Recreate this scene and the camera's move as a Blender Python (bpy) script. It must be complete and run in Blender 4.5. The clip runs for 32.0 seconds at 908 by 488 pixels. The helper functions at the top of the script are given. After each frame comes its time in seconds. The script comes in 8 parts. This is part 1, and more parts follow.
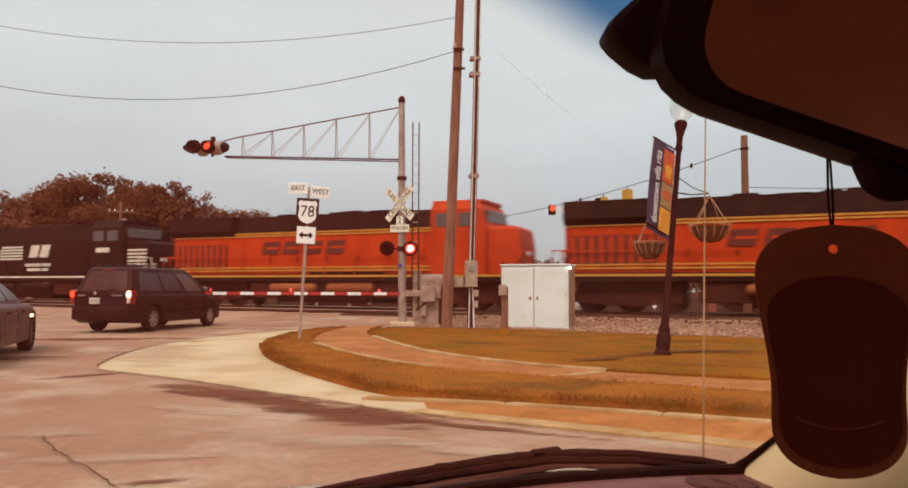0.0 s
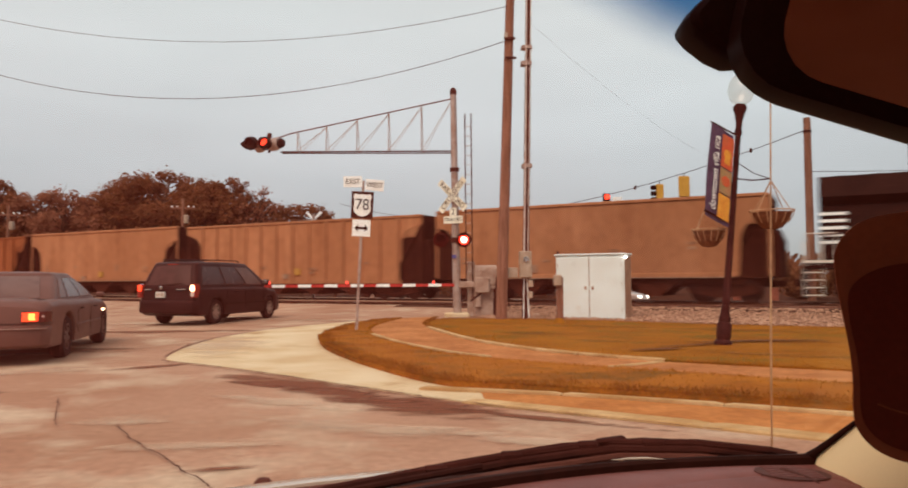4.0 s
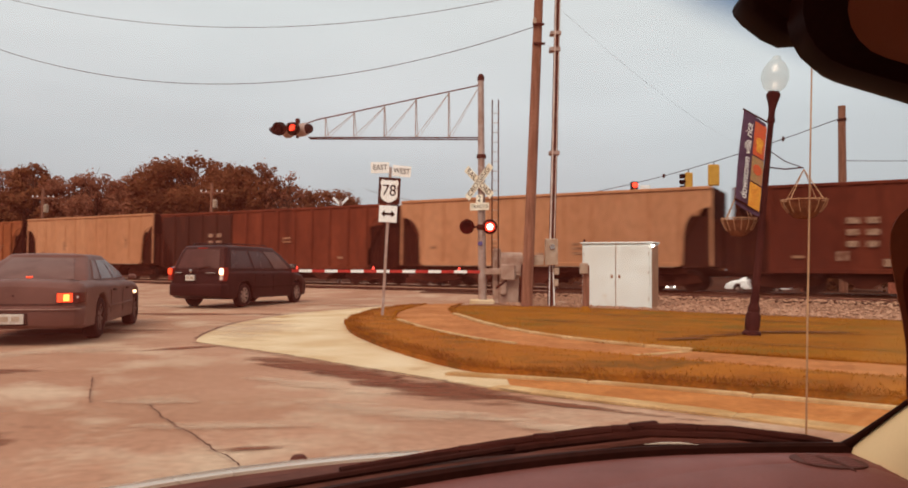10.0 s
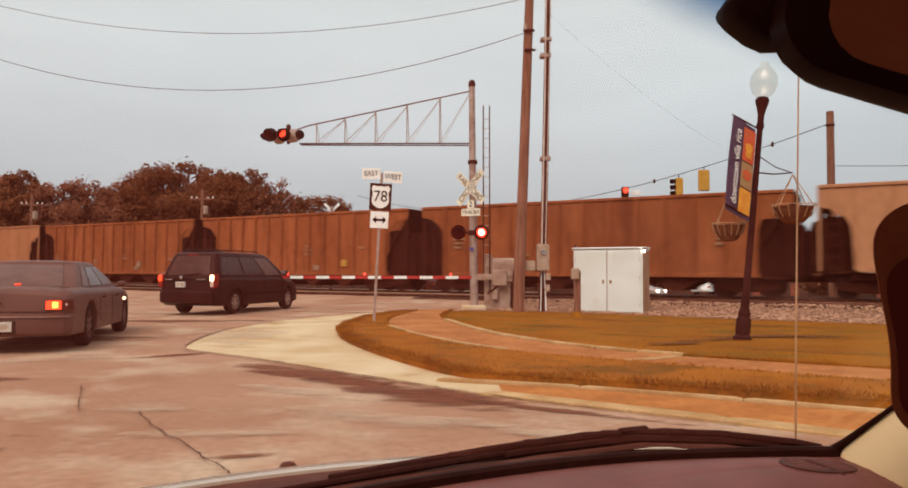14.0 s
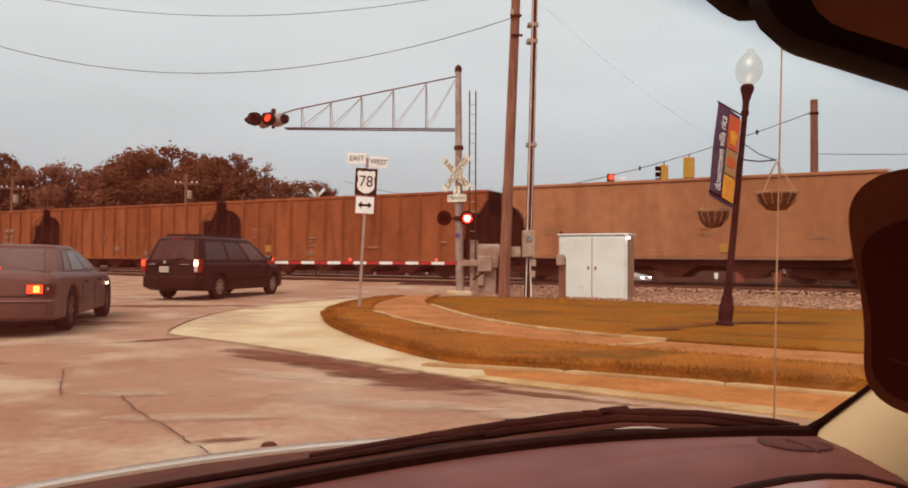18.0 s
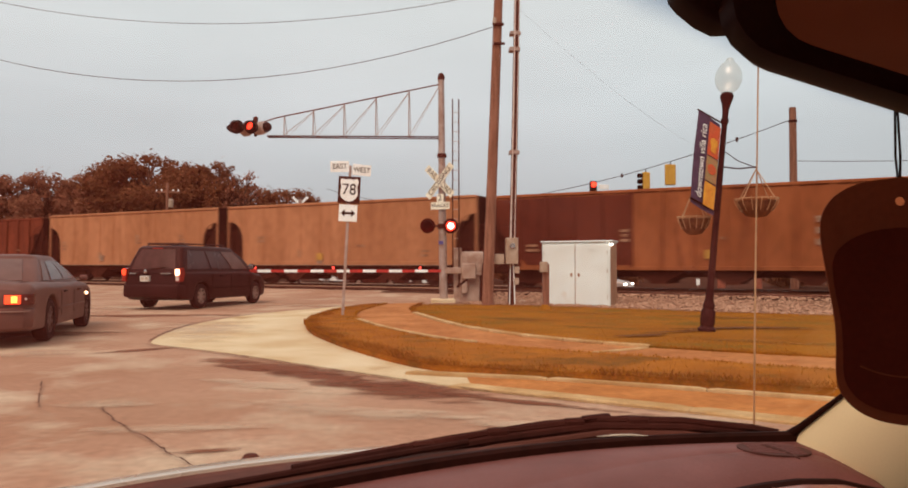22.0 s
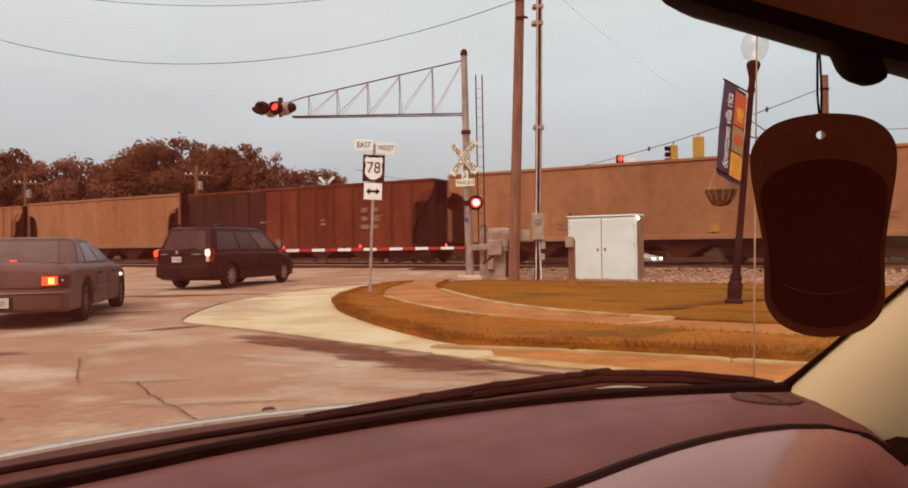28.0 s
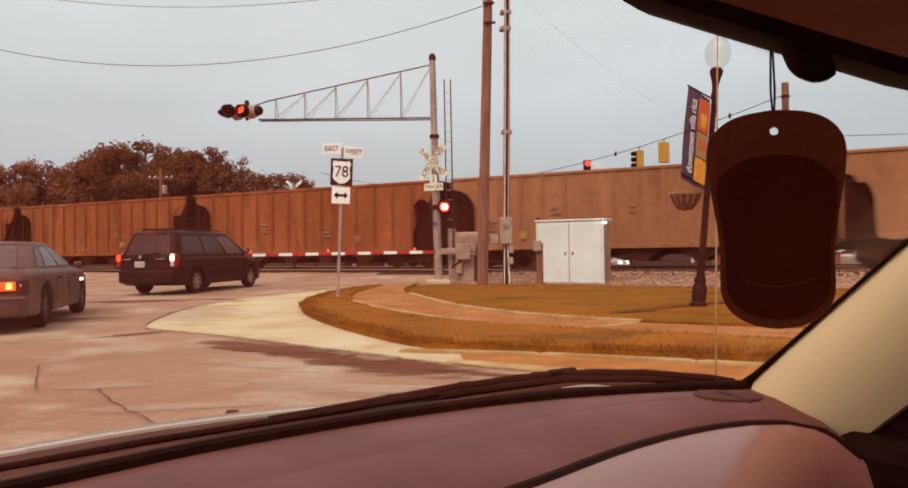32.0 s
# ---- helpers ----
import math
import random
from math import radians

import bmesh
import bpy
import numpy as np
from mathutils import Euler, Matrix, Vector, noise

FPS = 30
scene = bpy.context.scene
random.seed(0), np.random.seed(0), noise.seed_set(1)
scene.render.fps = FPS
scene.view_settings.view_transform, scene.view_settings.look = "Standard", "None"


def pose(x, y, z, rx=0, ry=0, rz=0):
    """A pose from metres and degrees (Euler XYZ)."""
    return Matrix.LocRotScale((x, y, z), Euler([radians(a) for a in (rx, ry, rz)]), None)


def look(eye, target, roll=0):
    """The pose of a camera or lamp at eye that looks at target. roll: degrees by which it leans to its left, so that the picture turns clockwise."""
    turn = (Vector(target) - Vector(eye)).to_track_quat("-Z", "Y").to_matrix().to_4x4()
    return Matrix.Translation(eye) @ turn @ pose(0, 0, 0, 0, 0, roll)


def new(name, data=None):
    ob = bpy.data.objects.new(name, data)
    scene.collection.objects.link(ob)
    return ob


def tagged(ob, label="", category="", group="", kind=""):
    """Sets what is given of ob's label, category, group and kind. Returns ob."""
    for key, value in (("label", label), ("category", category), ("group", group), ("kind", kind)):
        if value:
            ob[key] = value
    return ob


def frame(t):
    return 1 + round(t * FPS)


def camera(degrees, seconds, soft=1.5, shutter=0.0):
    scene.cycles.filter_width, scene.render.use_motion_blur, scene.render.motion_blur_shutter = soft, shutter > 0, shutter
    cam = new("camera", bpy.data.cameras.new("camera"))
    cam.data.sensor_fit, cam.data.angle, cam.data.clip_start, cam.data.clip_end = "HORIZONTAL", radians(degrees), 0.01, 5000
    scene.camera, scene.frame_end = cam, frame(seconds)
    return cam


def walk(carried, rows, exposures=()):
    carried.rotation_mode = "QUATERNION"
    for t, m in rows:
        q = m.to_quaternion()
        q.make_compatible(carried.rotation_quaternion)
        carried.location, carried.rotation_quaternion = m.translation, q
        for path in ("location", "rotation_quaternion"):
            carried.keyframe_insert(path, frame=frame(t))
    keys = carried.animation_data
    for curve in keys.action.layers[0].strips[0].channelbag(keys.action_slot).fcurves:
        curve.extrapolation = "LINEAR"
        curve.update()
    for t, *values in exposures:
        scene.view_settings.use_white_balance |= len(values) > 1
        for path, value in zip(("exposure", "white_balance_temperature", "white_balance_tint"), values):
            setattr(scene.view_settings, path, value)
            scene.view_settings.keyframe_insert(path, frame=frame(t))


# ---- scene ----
cam = camera(64.2, 32.0, soft=1.8, shutter=0.5)
PATH = [
    (0, (0.059, 0.189, 1.158), (0.289, 2.172, 1.283), 0.3),
    (0.5, (0.062, 0.189, 1.158), (0.292, 2.172, 1.273), 0.2),
    (1, (0.067, 0.191, 1.159), (0.308, 2.173, 1.275), 0.3),
    (1.5, (0.068, 0.192, 1.159), (0.318, 2.173, 1.273), 0.0),
    (2, (0.067, 0.192, 1.159), (0.308, 2.175, 1.268), -0.1),
    (2.5, (0.063, 0.188, 1.158), (0.279, 2.173, 1.27), -0.2),
    (3, (0.063, 0.19, 1.157), (0.275, 2.176, 1.268), -0.2),
    (3.5, (0.048, 0.189, 1.155), (0.209, 2.18, 1.255), -0.2),
    (4, (0.04, 0.173, 1.158), (0.124, 2.169, 1.258), -0.3),
    (4.5, (0.032, 0.15, 1.161), (0.014, 2.148, 1.261), -0.5),
    (6.5, (0.027, 0.161, 1.157), (0.025, 2.16, 1.237), 0.6),
    (7, (0.022, 0.166, 1.149), (0.014, 2.165, 1.196), 0.7),
    (7.5, (0.021, 0.167, 1.15), (0.001, 2.166, 1.202), 0.5),
    (8, (0.021, 0.168, 1.152), (0.015, 2.167, 1.211), 0.5),
    (8.5, (0.021, 0.165, 1.15), (0.015, 2.163, 1.218), 0.4),
    (9, (0.023, 0.168, 1.149), (0.023, 2.167, 1.214), 0.2),
    (9.5, (0.023, 0.169, 1.15), (0.034, 2.168, 1.213), 0.4),
    (10, (0.022, 0.168, 1.15), (0.036, 2.166, 1.214), 0.4),
    (10.5, (0.023, 0.165, 1.151), (0.041, 2.164, 1.222), 0.4),
    (11, (0.025, 0.166, 1.151), (0.046, 2.164, 1.223), 0.2),
    (11.5, (0.026, 0.166, 1.15), (0.053, 2.164, 1.219), 0.2),
    (12, (0.025, 0.167, 1.15), (0.056, 2.166, 1.22), 0.4),
    (12.5, (0.025, 0.172, 1.153), (0.055, 2.17, 1.227), 0.4),
    (13, (0.024, 0.163, 1.15), (0.058, 2.162, 1.23), 0.4),
    (13.5, (0.026, 0.167, 1.152), (0.065, 2.165, 1.235), 0.3),
    (14, (0.026, 0.169, 1.15), (0.063, 2.167, 1.23), 0.2),
    (14.5, (0.026, 0.17, 1.149), (0.07, 2.169, 1.219), 0.1),
    (16.5, (0.028, 0.172, 1.146), (0.104, 2.17, 1.199), 0.1),
    (17, (0.028, 0.173, 1.146), (0.109, 2.171, 1.2), 0.4),
    (17.5, (0.031, 0.17, 1.148), (0.106, 2.167, 1.213), 0.3),
    (18, (0.033, 0.174, 1.139), (0.109, 2.172, 1.181), 0.4),
    (18.5, (0.033, 0.175, 1.138), (0.12, 2.173, 1.176), 0.4),
    (19, (0.032, 0.175, 1.139), (0.12, 2.172, 1.181), 0.4),
    (19.5, (0.035, 0.175, 1.142), (0.122, 2.173, 1.196), 0.2),
    (20, (0.036, 0.175, 1.143), (0.122, 2.172, 1.199), 0.1),
    (20.5, (0.037, 0.176, 1.144), (0.135, 2.173, 1.2), 0.0),
    (21, (0.038, 0.176, 1.144), (0.147, 2.172, 1.204), 0.2),
    (21.5, (0.036, 0.172, 1.145), (0.152, 2.167, 1.213), 0.1),
    (22, (0.036, 0.17, 1.142), (0.157, 2.166, 1.205), 0.1),
    (22.5, (0.038, 0.174, 1.142), (0.158, 2.169, 1.202), 0.0),
    (23, (0.035, 0.171, 1.14), (0.157, 2.166, 1.204), -0.0),
    (23.5, (0.034, 0.174, 1.14), (0.154, 2.17, 1.196), 0.1),
    (24, (0.036, 0.174, 1.14), (0.156, 2.169, 1.202), -0.1),
    (24.5, (0.049, 0.174, 1.14), (0.139, 2.172, 1.155), 0.0),
    (25, (0.071, 0.144, 1.147), (0.117, 2.143, 1.197), -0.5),
    (25.5, (0.092, 0.119, 1.13), (0.137, 2.118, 1.165), -0.9),
    (26, (0.085, 0.113, 1.112), (0.101, 2.113, 1.094), -0.5),
    (26.5, (0.084, 0.117, 1.116), (0.125, 2.116, 1.117), -0.5),
    (28.5, (0.078, 0.109, 1.108), (0.129, 2.109, 1.11), -1.0),
    (29, (0.08, 0.112, 1.106), (0.147, 2.111, 1.108), -1.1),
    (29.5, (0.083, 0.112, 1.105), (0.159, 2.111, 1.109), -0.7),
    (30, (0.083, 0.108, 1.105), (0.187, 2.106, 1.107), -0.6),
    (30.5, (0.083, 0.11, 1.104), (0.2, 2.106, 1.113), -0.7),
    (31, (0.081, 0.109, 1.102), (0.201, 2.105, 1.106), -0.9),
    (31.5, (0.082, 0.108, 1.101), (0.208, 2.104, 1.109), -1.0),
    (32, (0.084, 0.109, 1.103), (0.216, 2.105, 1.116), -0.9),
]
walk(cam, [(t, look(eye, target, roll)) for t, eye, target, roll in PATH], exposures=[(0.0, 0.0, 7000, 14), (32.0, 0.0, 7000, 14)])

# ---- light ----
SUN_EL, SUN_AZ = 48.0, 205.0   # high soft sun behind cloud, over the viewer's shoulder
world = bpy.data.worlds.new("overcast_sky")
scene.world = world
world.use_nodes = True
wn, wl = world.node_tree.nodes, world.node_tree.links
wn.clear()
w_out = wn.new("ShaderNodeOutputWorld")
w_bg = wn.new("ShaderNodeBackground")
w_bg2 = wn.new("ShaderNodeBackground")
w_add = wn.new("ShaderNodeMixShader")
w_add.inputs[0].default_value = 0.85
w_sky = wn.new("ShaderNodeTexSky")
w_sky.sky_type = "NISHITA"
w_sky.sun_disc = False
w_sky.sun_elevation, w_sky.sun_rotation = radians(SUN_EL), radians(SUN_AZ)
w_bg.inputs["Strength"].default_value = 0.05
wl.new(w_sky.outputs[0], w_bg.inputs["Color"])
w_tc = wn.new("ShaderNodeTexCoord")
w_sep = wn.new("ShaderNodeSeparateXYZ")
wl.new(w_tc.outputs["Generated"], w_sep.inputs[0])
w_ramp = wn.new("ShaderNodeValToRGB")     # cloud deck, brighter towards the zenith
r_el = w_ramp.color_ramp.elements
r_el[0].position, r_el[0].color = 0.0, (0.45, 0.50, 0.52, 1)
r_el[1].position, r_el[1].color = 1.0, (0.97, 1.06, 1.05, 1)
for pos, col in ((0.10, (0.565, 0.64, 0.685, 1)), (0.22, (0.725, 0.835, 0.88, 1)), (0.36, (0.80, 0.92, 0.95, 1))):
    e_ = r_el.new(pos)
    e_.color = col
wl.new(w_sep.outputs["Z"], w_ramp.inputs[0])
w_map = wn.new("ShaderNodeMapping")
w_map.inputs["Scale"].default_value = (1.0, 1.0, 4.0)
wl.new(w_tc.outputs["Generated"], w_map.inputs[0])
w_noise = wn.new("ShaderNodeTexNoise")
w_noise.inputs["Scale"].default_value, w_noise.inputs["Detail"].default_value = 2.2, 5.0
wl.new(w_map.outputs[0], w_noise.inputs["Vector"])
w_mr = wn.new("ShaderNodeMapRange")
w_mr.inputs["From Min"].default_value, w_mr.inputs["From Max"].default_value = 0.25, 0.75
w_mr.inputs["To Min"].default_value, w_mr.inputs["To Max"].default_value = 0.90, 1.08
wl.new(w_noise.outputs[0], w_mr.inputs[0])
wl.new(w_ramp.outputs[0], w_bg2.inputs["Color"])
wl.new(w_mr.outputs[0], w_bg2.inputs["Strength"])
wl.new(w_bg.outputs[0], w_add.inputs[1])
wl.new(w_bg2.outputs[0], w_add.inputs[2])
wl.new(w_add.outputs[0], w_out.inputs["Surface"])

sun_data = bpy.data.lights.new("sun", "SUN")
sun_data.energy, sun_data.angle, sun_data.color = 2.1, radians(40), (1.0, 0.80, 0.64)
sun = new("sun", sun_data)
el_, az_ = radians(SUN_EL), radians(SUN_AZ)
sun.matrix_world = look((0, 0, 60), (-30 * math.sin(az_) * math.cos(el_), -30 * math.cos(az_) * math.cos(el_), 60 - 30 * math.sin(el_)))


# ---- materials ----
def mat(name, c1, c2=None, rough=0.6, metal=0.0, scale=4.0, fine=45.0, vary=0.16, bump=0.0, emit=None, power=0.0,
        spread=0.0, coat=0.0, stretch=(1, 1, 1), spec=0.28, low=0.38, high=0.62, c3=None, scale3=1.0, cover=0.5, third=(1, 1, 1)):
    """A surface with a broad colour change c1 to c2, fine grain, and a bump of that many metres."""
    m = bpy.data.materials.new(name)
    m.use_nodes = True
    n, l = m.node_tree.nodes, m.node_tree.links
    b = n["Principled BSDF"]
    c2 = c2 or tuple(v * 0.8 for v in c1)
    tc = n.new("ShaderNodeTexCoord")
    mp = n.new("ShaderNodeMapping")
    mp.inputs["Scale"].default_value = stretch
    l.new(tc.outputs["Object"], mp.inputs[0])
    n1 = n.new("ShaderNodeTexNoise")
    n1.inputs["Scale"].default_value, n1.inputs["Detail"].default_value = scale, 6
    l.new(mp.outputs[0], n1.inputs["Vector"])
    r = n.new("ShaderNodeMapRange")
    r.inputs["From Min"].default_value, r.inputs["From Max"].default_value = low, high
    l.new(n1.outputs[0], r.inputs[0])
    mx = n.new("ShaderNodeMix")
    mx.data_type = "RGBA"
    mx.inputs["A"].default_value, mx.inputs["B"].default_value = (*c1, 1), (*c2, 1)
    l.new(r.outputs[0], mx.inputs["Factor"])
    n2 = n.new("ShaderNodeTexNoise")
    n2.inputs["Scale"].default_value, n2.inputs["Detail"].default_value = fine, 4
    l.new(mp.outputs[0], n2.inputs["Vector"])
    r2 = n.new("ShaderNodeMapRange")
    r2.inputs["From Min"].default_value, r2.inputs["From Max"].default_value = 0.3, 0.7
    r2.inputs["To Min"].default_value, r2.inputs["To Max"].default_value = 1 - vary, 1 + vary
    l.new(n2.outputs[0], r2.inputs[0])
    value = r2.outputs[0]
    if spread:
        oi = n.new("ShaderNodeObjectInfo")
        r3 = n.new("ShaderNodeMapRange")
        r3.inputs["To Min"].default_value, r3.inputs["To Max"].default_value = 1 - spread, 1 + spread
        l.new(oi.outputs["Random"], r3.inputs[0])
        mm = n.new("ShaderNodeMath")
        mm.operation = "MULTIPLY"
        l.new(value, mm.inputs[0])
        l.new(r3.outputs[0], mm.inputs[1])
        value = mm.outputs[0]
    colour = mx.outputs["Result"]
    if c3:
        # a third tone in ragged patches: worn, bleached or rusted places
        mp3 = n.new("ShaderNodeMapping")
        mp3.inputs["Scale"].default_value, mp3.inputs["Location"].default_value = third, (3.1, 7.7, 1.3)
        l.new(tc.outputs["Object"], mp3.inputs[0])
        n3 = n.new("ShaderNodeTexNoise")
        n3.inputs["Scale"].default_value, n3.inputs["Detail"].default_value, n3.inputs["Roughness"].default_value = scale3, 8, 0.62
        l.new(mp3.outputs[0], n3.inputs["Vector"])
        q3 = n.new("ShaderNodeMapRange")
        q3.inputs["From Min"].default_value, q3.inputs["From Max"].default_value = cover, cover + 0.16
        l.new(n3.outputs[0], q3.inputs[0])
        mx3 = n.new("ShaderNodeMix")
        mx3.data_type = "RGBA"
        mx3.inputs["B"].default_value = (*c3, 1)
        l.new(q3.outputs[0], mx3.inputs["Factor"])
        l.new(colour, mx3.inputs["A"])
        colour = mx3.outputs["Result"]
    hs = n.new("ShaderNodeHueSaturation")
    l.new(colour, hs.inputs["Color"])
    l.new(value, hs.inputs["Value"])
    l.new(hs.outputs[0], b.inputs["Base Color"])
    rr = n.new("ShaderNodeMapRange")
    rr.inputs["To Min"].default_value, rr.inputs["To Max"].default_value = max(0.03, rough - 0.1), min(1, rough + 0.1)
    l.new(n1.outputs[0], rr.inputs[0])
    l.new(rr.outputs[0], b.inputs["Roughness"])
    b.inputs["Metallic"].default_value = metal
    b.inputs["Specular IOR Level"].default_value = spec
    b.inputs["Coat Weight"].default_value = coat
    if bump:
        bp = n.new("ShaderNodeBump")
        bp.inputs["Distance"].default_value = bump
        bp.inputs["Strength"].default_value = 0.7
        l.new(n2.outputs[0], bp.inputs["Height"])
        l.new(bp.outputs[0], b.inputs["Normal"])
    if emit:
        b.inputs["Emission Color"].default_value = (*emit, 1)
        b.inputs["Emission Strength"].default_value = power
    return m


def glass(name, tint, rough=0.05, clear=0.85):
    """Thin pane: see-through with a faint gloss."""
    m = bpy.data.materials.new(name)
    m.use_nodes = True
    n, l = m.node_tree.nodes, m.node_tree.links
    n.clear()
    out = n.new("ShaderNodeOutputMaterial")
    tr = n.new("ShaderNodeBsdfTransparent")
    gl = n.new("ShaderNodeBsdfGlossy")
    tr.inputs[0].default_value = (*tint, 1)
    gl.inputs["Roughness"].default_value = rough
    mx = n.new("ShaderNodeMixShader")
    mx.inputs[0].default_value = 1 - clear
    l.new(tr.outputs[0], mx.inputs[1])
    l.new(gl.outputs[0], mx.inputs[2])
    l.new(mx.outputs[0], out.inputs[0])
    return m


M = {}
M["road"] = mat("worn_concrete_road", (0.42, 0.238, 0.162), (0.34, 0.175, 0.113), 0.85, scale=0.45, fine=14, vary=0.14, bump=0.004, c3=(0.50, 0.355, 0.255), scale3=0.7, cover=0.51, spec=0.05)
M["apron"] = mat("pale_concrete", (0.66, 0.52, 0.35), (0.55, 0.385, 0.225), 0.85, scale=0.9, fine=25, vary=0.1, bump=0.003, c3=(0.34, 0.17, 0.06), scale3=0.8, cover=0.6, spec=0.05)
M["kerb"] = mat("kerb_concrete", (0.54, 0.355, 0.185), (0.4, 0.228, 0.1), 0.85, scale=1.8, fine=25, vary=0.12, bump=0.003, spread=0.06, spec=0.05)
M["gutter"] = mat("silted_gutter", (0.48, 0.182, 0.058), (0.37, 0.13, 0.04), 0.95, scale=1.5, fine=14, vary=0.15, bump=0.003, spec=0.05)
M["walk"] = mat("red_brown_paving", (0.47, 0.185, 0.068), (0.36, 0.13, 0.045), 0.85, scale=1.2, fine=9, vary=0.22, bump=0.004, spec=0.05)
M["grass"] = mat("dry_lawn", (0.31, 0.108, 0.0095), (0.24, 0.078, 0.008), 0.95, scale=0.6, fine=30, vary=0.26, bump=0.012, spec=0.05, c3=(0.175, 0.088, 0.012), scale3=0.9, cover=0.5)
M["verge"] = mat("dry_golden_verge", (0.355, 0.117, 0.016), (0.265, 0.08, 0.0125), 0.95, scale=1.1, fine=30, vary=0.26, bump=0.012, spec=0.05, c3=(0.165, 0.068, 0.013), scale3=1.3, cover=0.5)
M["vergeblade"] = mat("verge_blade", (0.40, 0.145, 0.023), (0.28, 0.092, 0.016), 0.9, scale=1.1, fine=5, vary=0.2, spec=0.1)
M["blade"] = mat("grass_blade", (0.47, 0.18, 0.018), (0.36, 0.128, 0.014), 0.9, scale=0.7, fine=5, vary=0.2, spec=0.15)
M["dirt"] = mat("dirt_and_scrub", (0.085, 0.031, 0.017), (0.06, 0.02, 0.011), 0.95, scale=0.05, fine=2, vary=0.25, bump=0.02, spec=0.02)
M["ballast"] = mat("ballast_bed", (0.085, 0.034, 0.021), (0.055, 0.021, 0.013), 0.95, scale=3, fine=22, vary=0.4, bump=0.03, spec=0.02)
M["gravel"] = mat("pink_grey_gravel", (0.31, 0.16, 0.105), (0.20, 0.095, 0.06), 0.95, scale=5, fine=26, vary=0.45, bump=0.02, spec=0.03)
M["stone"] = mat("ballast_stone", (0.46, 0.265, 0.18), (0.33, 0.175, 0.115), 0.95, scale=9, fine=30, vary=0.2, spec=0.02)
M["rail"] = mat("rusty_rail", (0.11, 0.035, 0.02), (0.07, 0.02, 0.012), 0.6, 0.5, scale=3, spec=0.02)
M["railtop"] = mat("polished_rail_head", (0.2, 0.1, 0.075), (0.13, 0.06, 0.045), 0.32, 0.9, scale=3)
M["tie"] = mat("creosoted_timber", (0.07, 0.022, 0.013), (0.05, 0.015, 0.009), 0.9, scale=3, bump=0.004, spec=0.02)
M["steel"] = mat("weathered_galvanised_steel", (0.46, 0.35, 0.31), (0.34, 0.22, 0.18), 0.5, 0.35, scale=4, fine=60)
M["chord"] = mat("rust_stained_steel", (0.20, 0.09, 0.075), (0.13, 0.05, 0.04), 0.6, 0.2, scale=4)
M["darksteel"] = mat("dark_painted_steel", (0.075, 0.02, 0.014), (0.05, 0.013, 0.009), 0.5, 0.1, scale=6, spec=0.05)
M["white"] = mat("white_sheeting", (0.90, 0.93, 0.93), (0.86, 0.86, 0.83), 0.5, scale=6, vary=0.05)
M["agedwhite"] = mat("yellowed_sign_white", (0.86, 0.84, 0.72), (0.74, 0.67, 0.52), 0.6, scale=3, fine=14, vary=0.08)
M["black"] = mat("black_paint", (0.03, 0.01, 0.008), (0.02, 0.007, 0.006), 0.5, spec=0.02)
M["signbrown"] = mat("dark_sign_face", (0.06, 0.016, 0.01), (0.045, 0.012, 0.008), 0.5, spec=0.02)
M["red"] = mat("red_reflective", (0.55, 0.04, 0.03), (0.42, 0.03, 0.025), 0.45, scale=8)
M["lampred"] = mat("lit_red_lens", (0.9, 0.05, 0.03), None, 0.3, emit=(1.0, 0.045, 0.02), power=3.2)
M["lampcore"] = mat("lit_lamp_core", (1.0, 0.8, 0.75), None, 0.3, emit=(1.0, 0.66, 0.58), power=5.0)
M["lampdim"] = mat("lit_red_lens_dim", (0.8, 0.08, 0.06), None, 0.3, emit=(1.0, 0.06, 0.04), power=2.2)
M["lensoff"] = mat("unlit_red_lens", (0.07, 0.006, 0.005), None, 0.25, spec=0.02)
M["wood"] = mat("weathered_pole_wood", (0.30, 0.135, 0.09), (0.20, 0.085, 0.055), 0.9, scale=2, fine=30, vary=0.25, bump=0.006, stretch=(6, 6, 0.5), spec=0.12)
M["cabinet"] = mat("white_painted_steel_cabinet", (0.76, 0.83, 0.825), (0.71, 0.755, 0.735), 0.45, scale=1.6, fine=20, vary=0.06, c3=(0.55, 0.42, 0.30), scale3=1.6, cover=0.63)
M["brownside"] = mat("red_brown_steel_side", (0.42, 0.25, 0.16), (0.34, 0.18, 0.11), 0.6, scale=1.5, fine=12)
M["grey"] = mat("grey_box_enamel", (0.46, 0.35, 0.27), (0.36, 0.25, 0.18), 0.5, scale=5)
M["wire"] = mat("cable", (0.06, 0.018, 0.015), None, 0.7, spec=0.12)
M["lampblack"] = mat("dark_lamp_post_paint", (0.06, 0.016, 0.014), (0.04, 0.011, 0.01), 0.4, scale=9, bump=0.001, spec=0.02)
M["globe"] = mat("milky_globe", (0.86, 0.82, 0.74), (0.78, 0.74, 0.66), 0.25)
M["banner"] = mat("purple_banner_cloth", (0.10, 0.055, 0.10), (0.075, 0.04, 0.075), 0.85, scale=5, fine=90)
M["bandred"] = mat("banner_red_print", (0.62, 0.10, 0.04), (0.5, 0.12, 0.05), 0.85, scale=9)
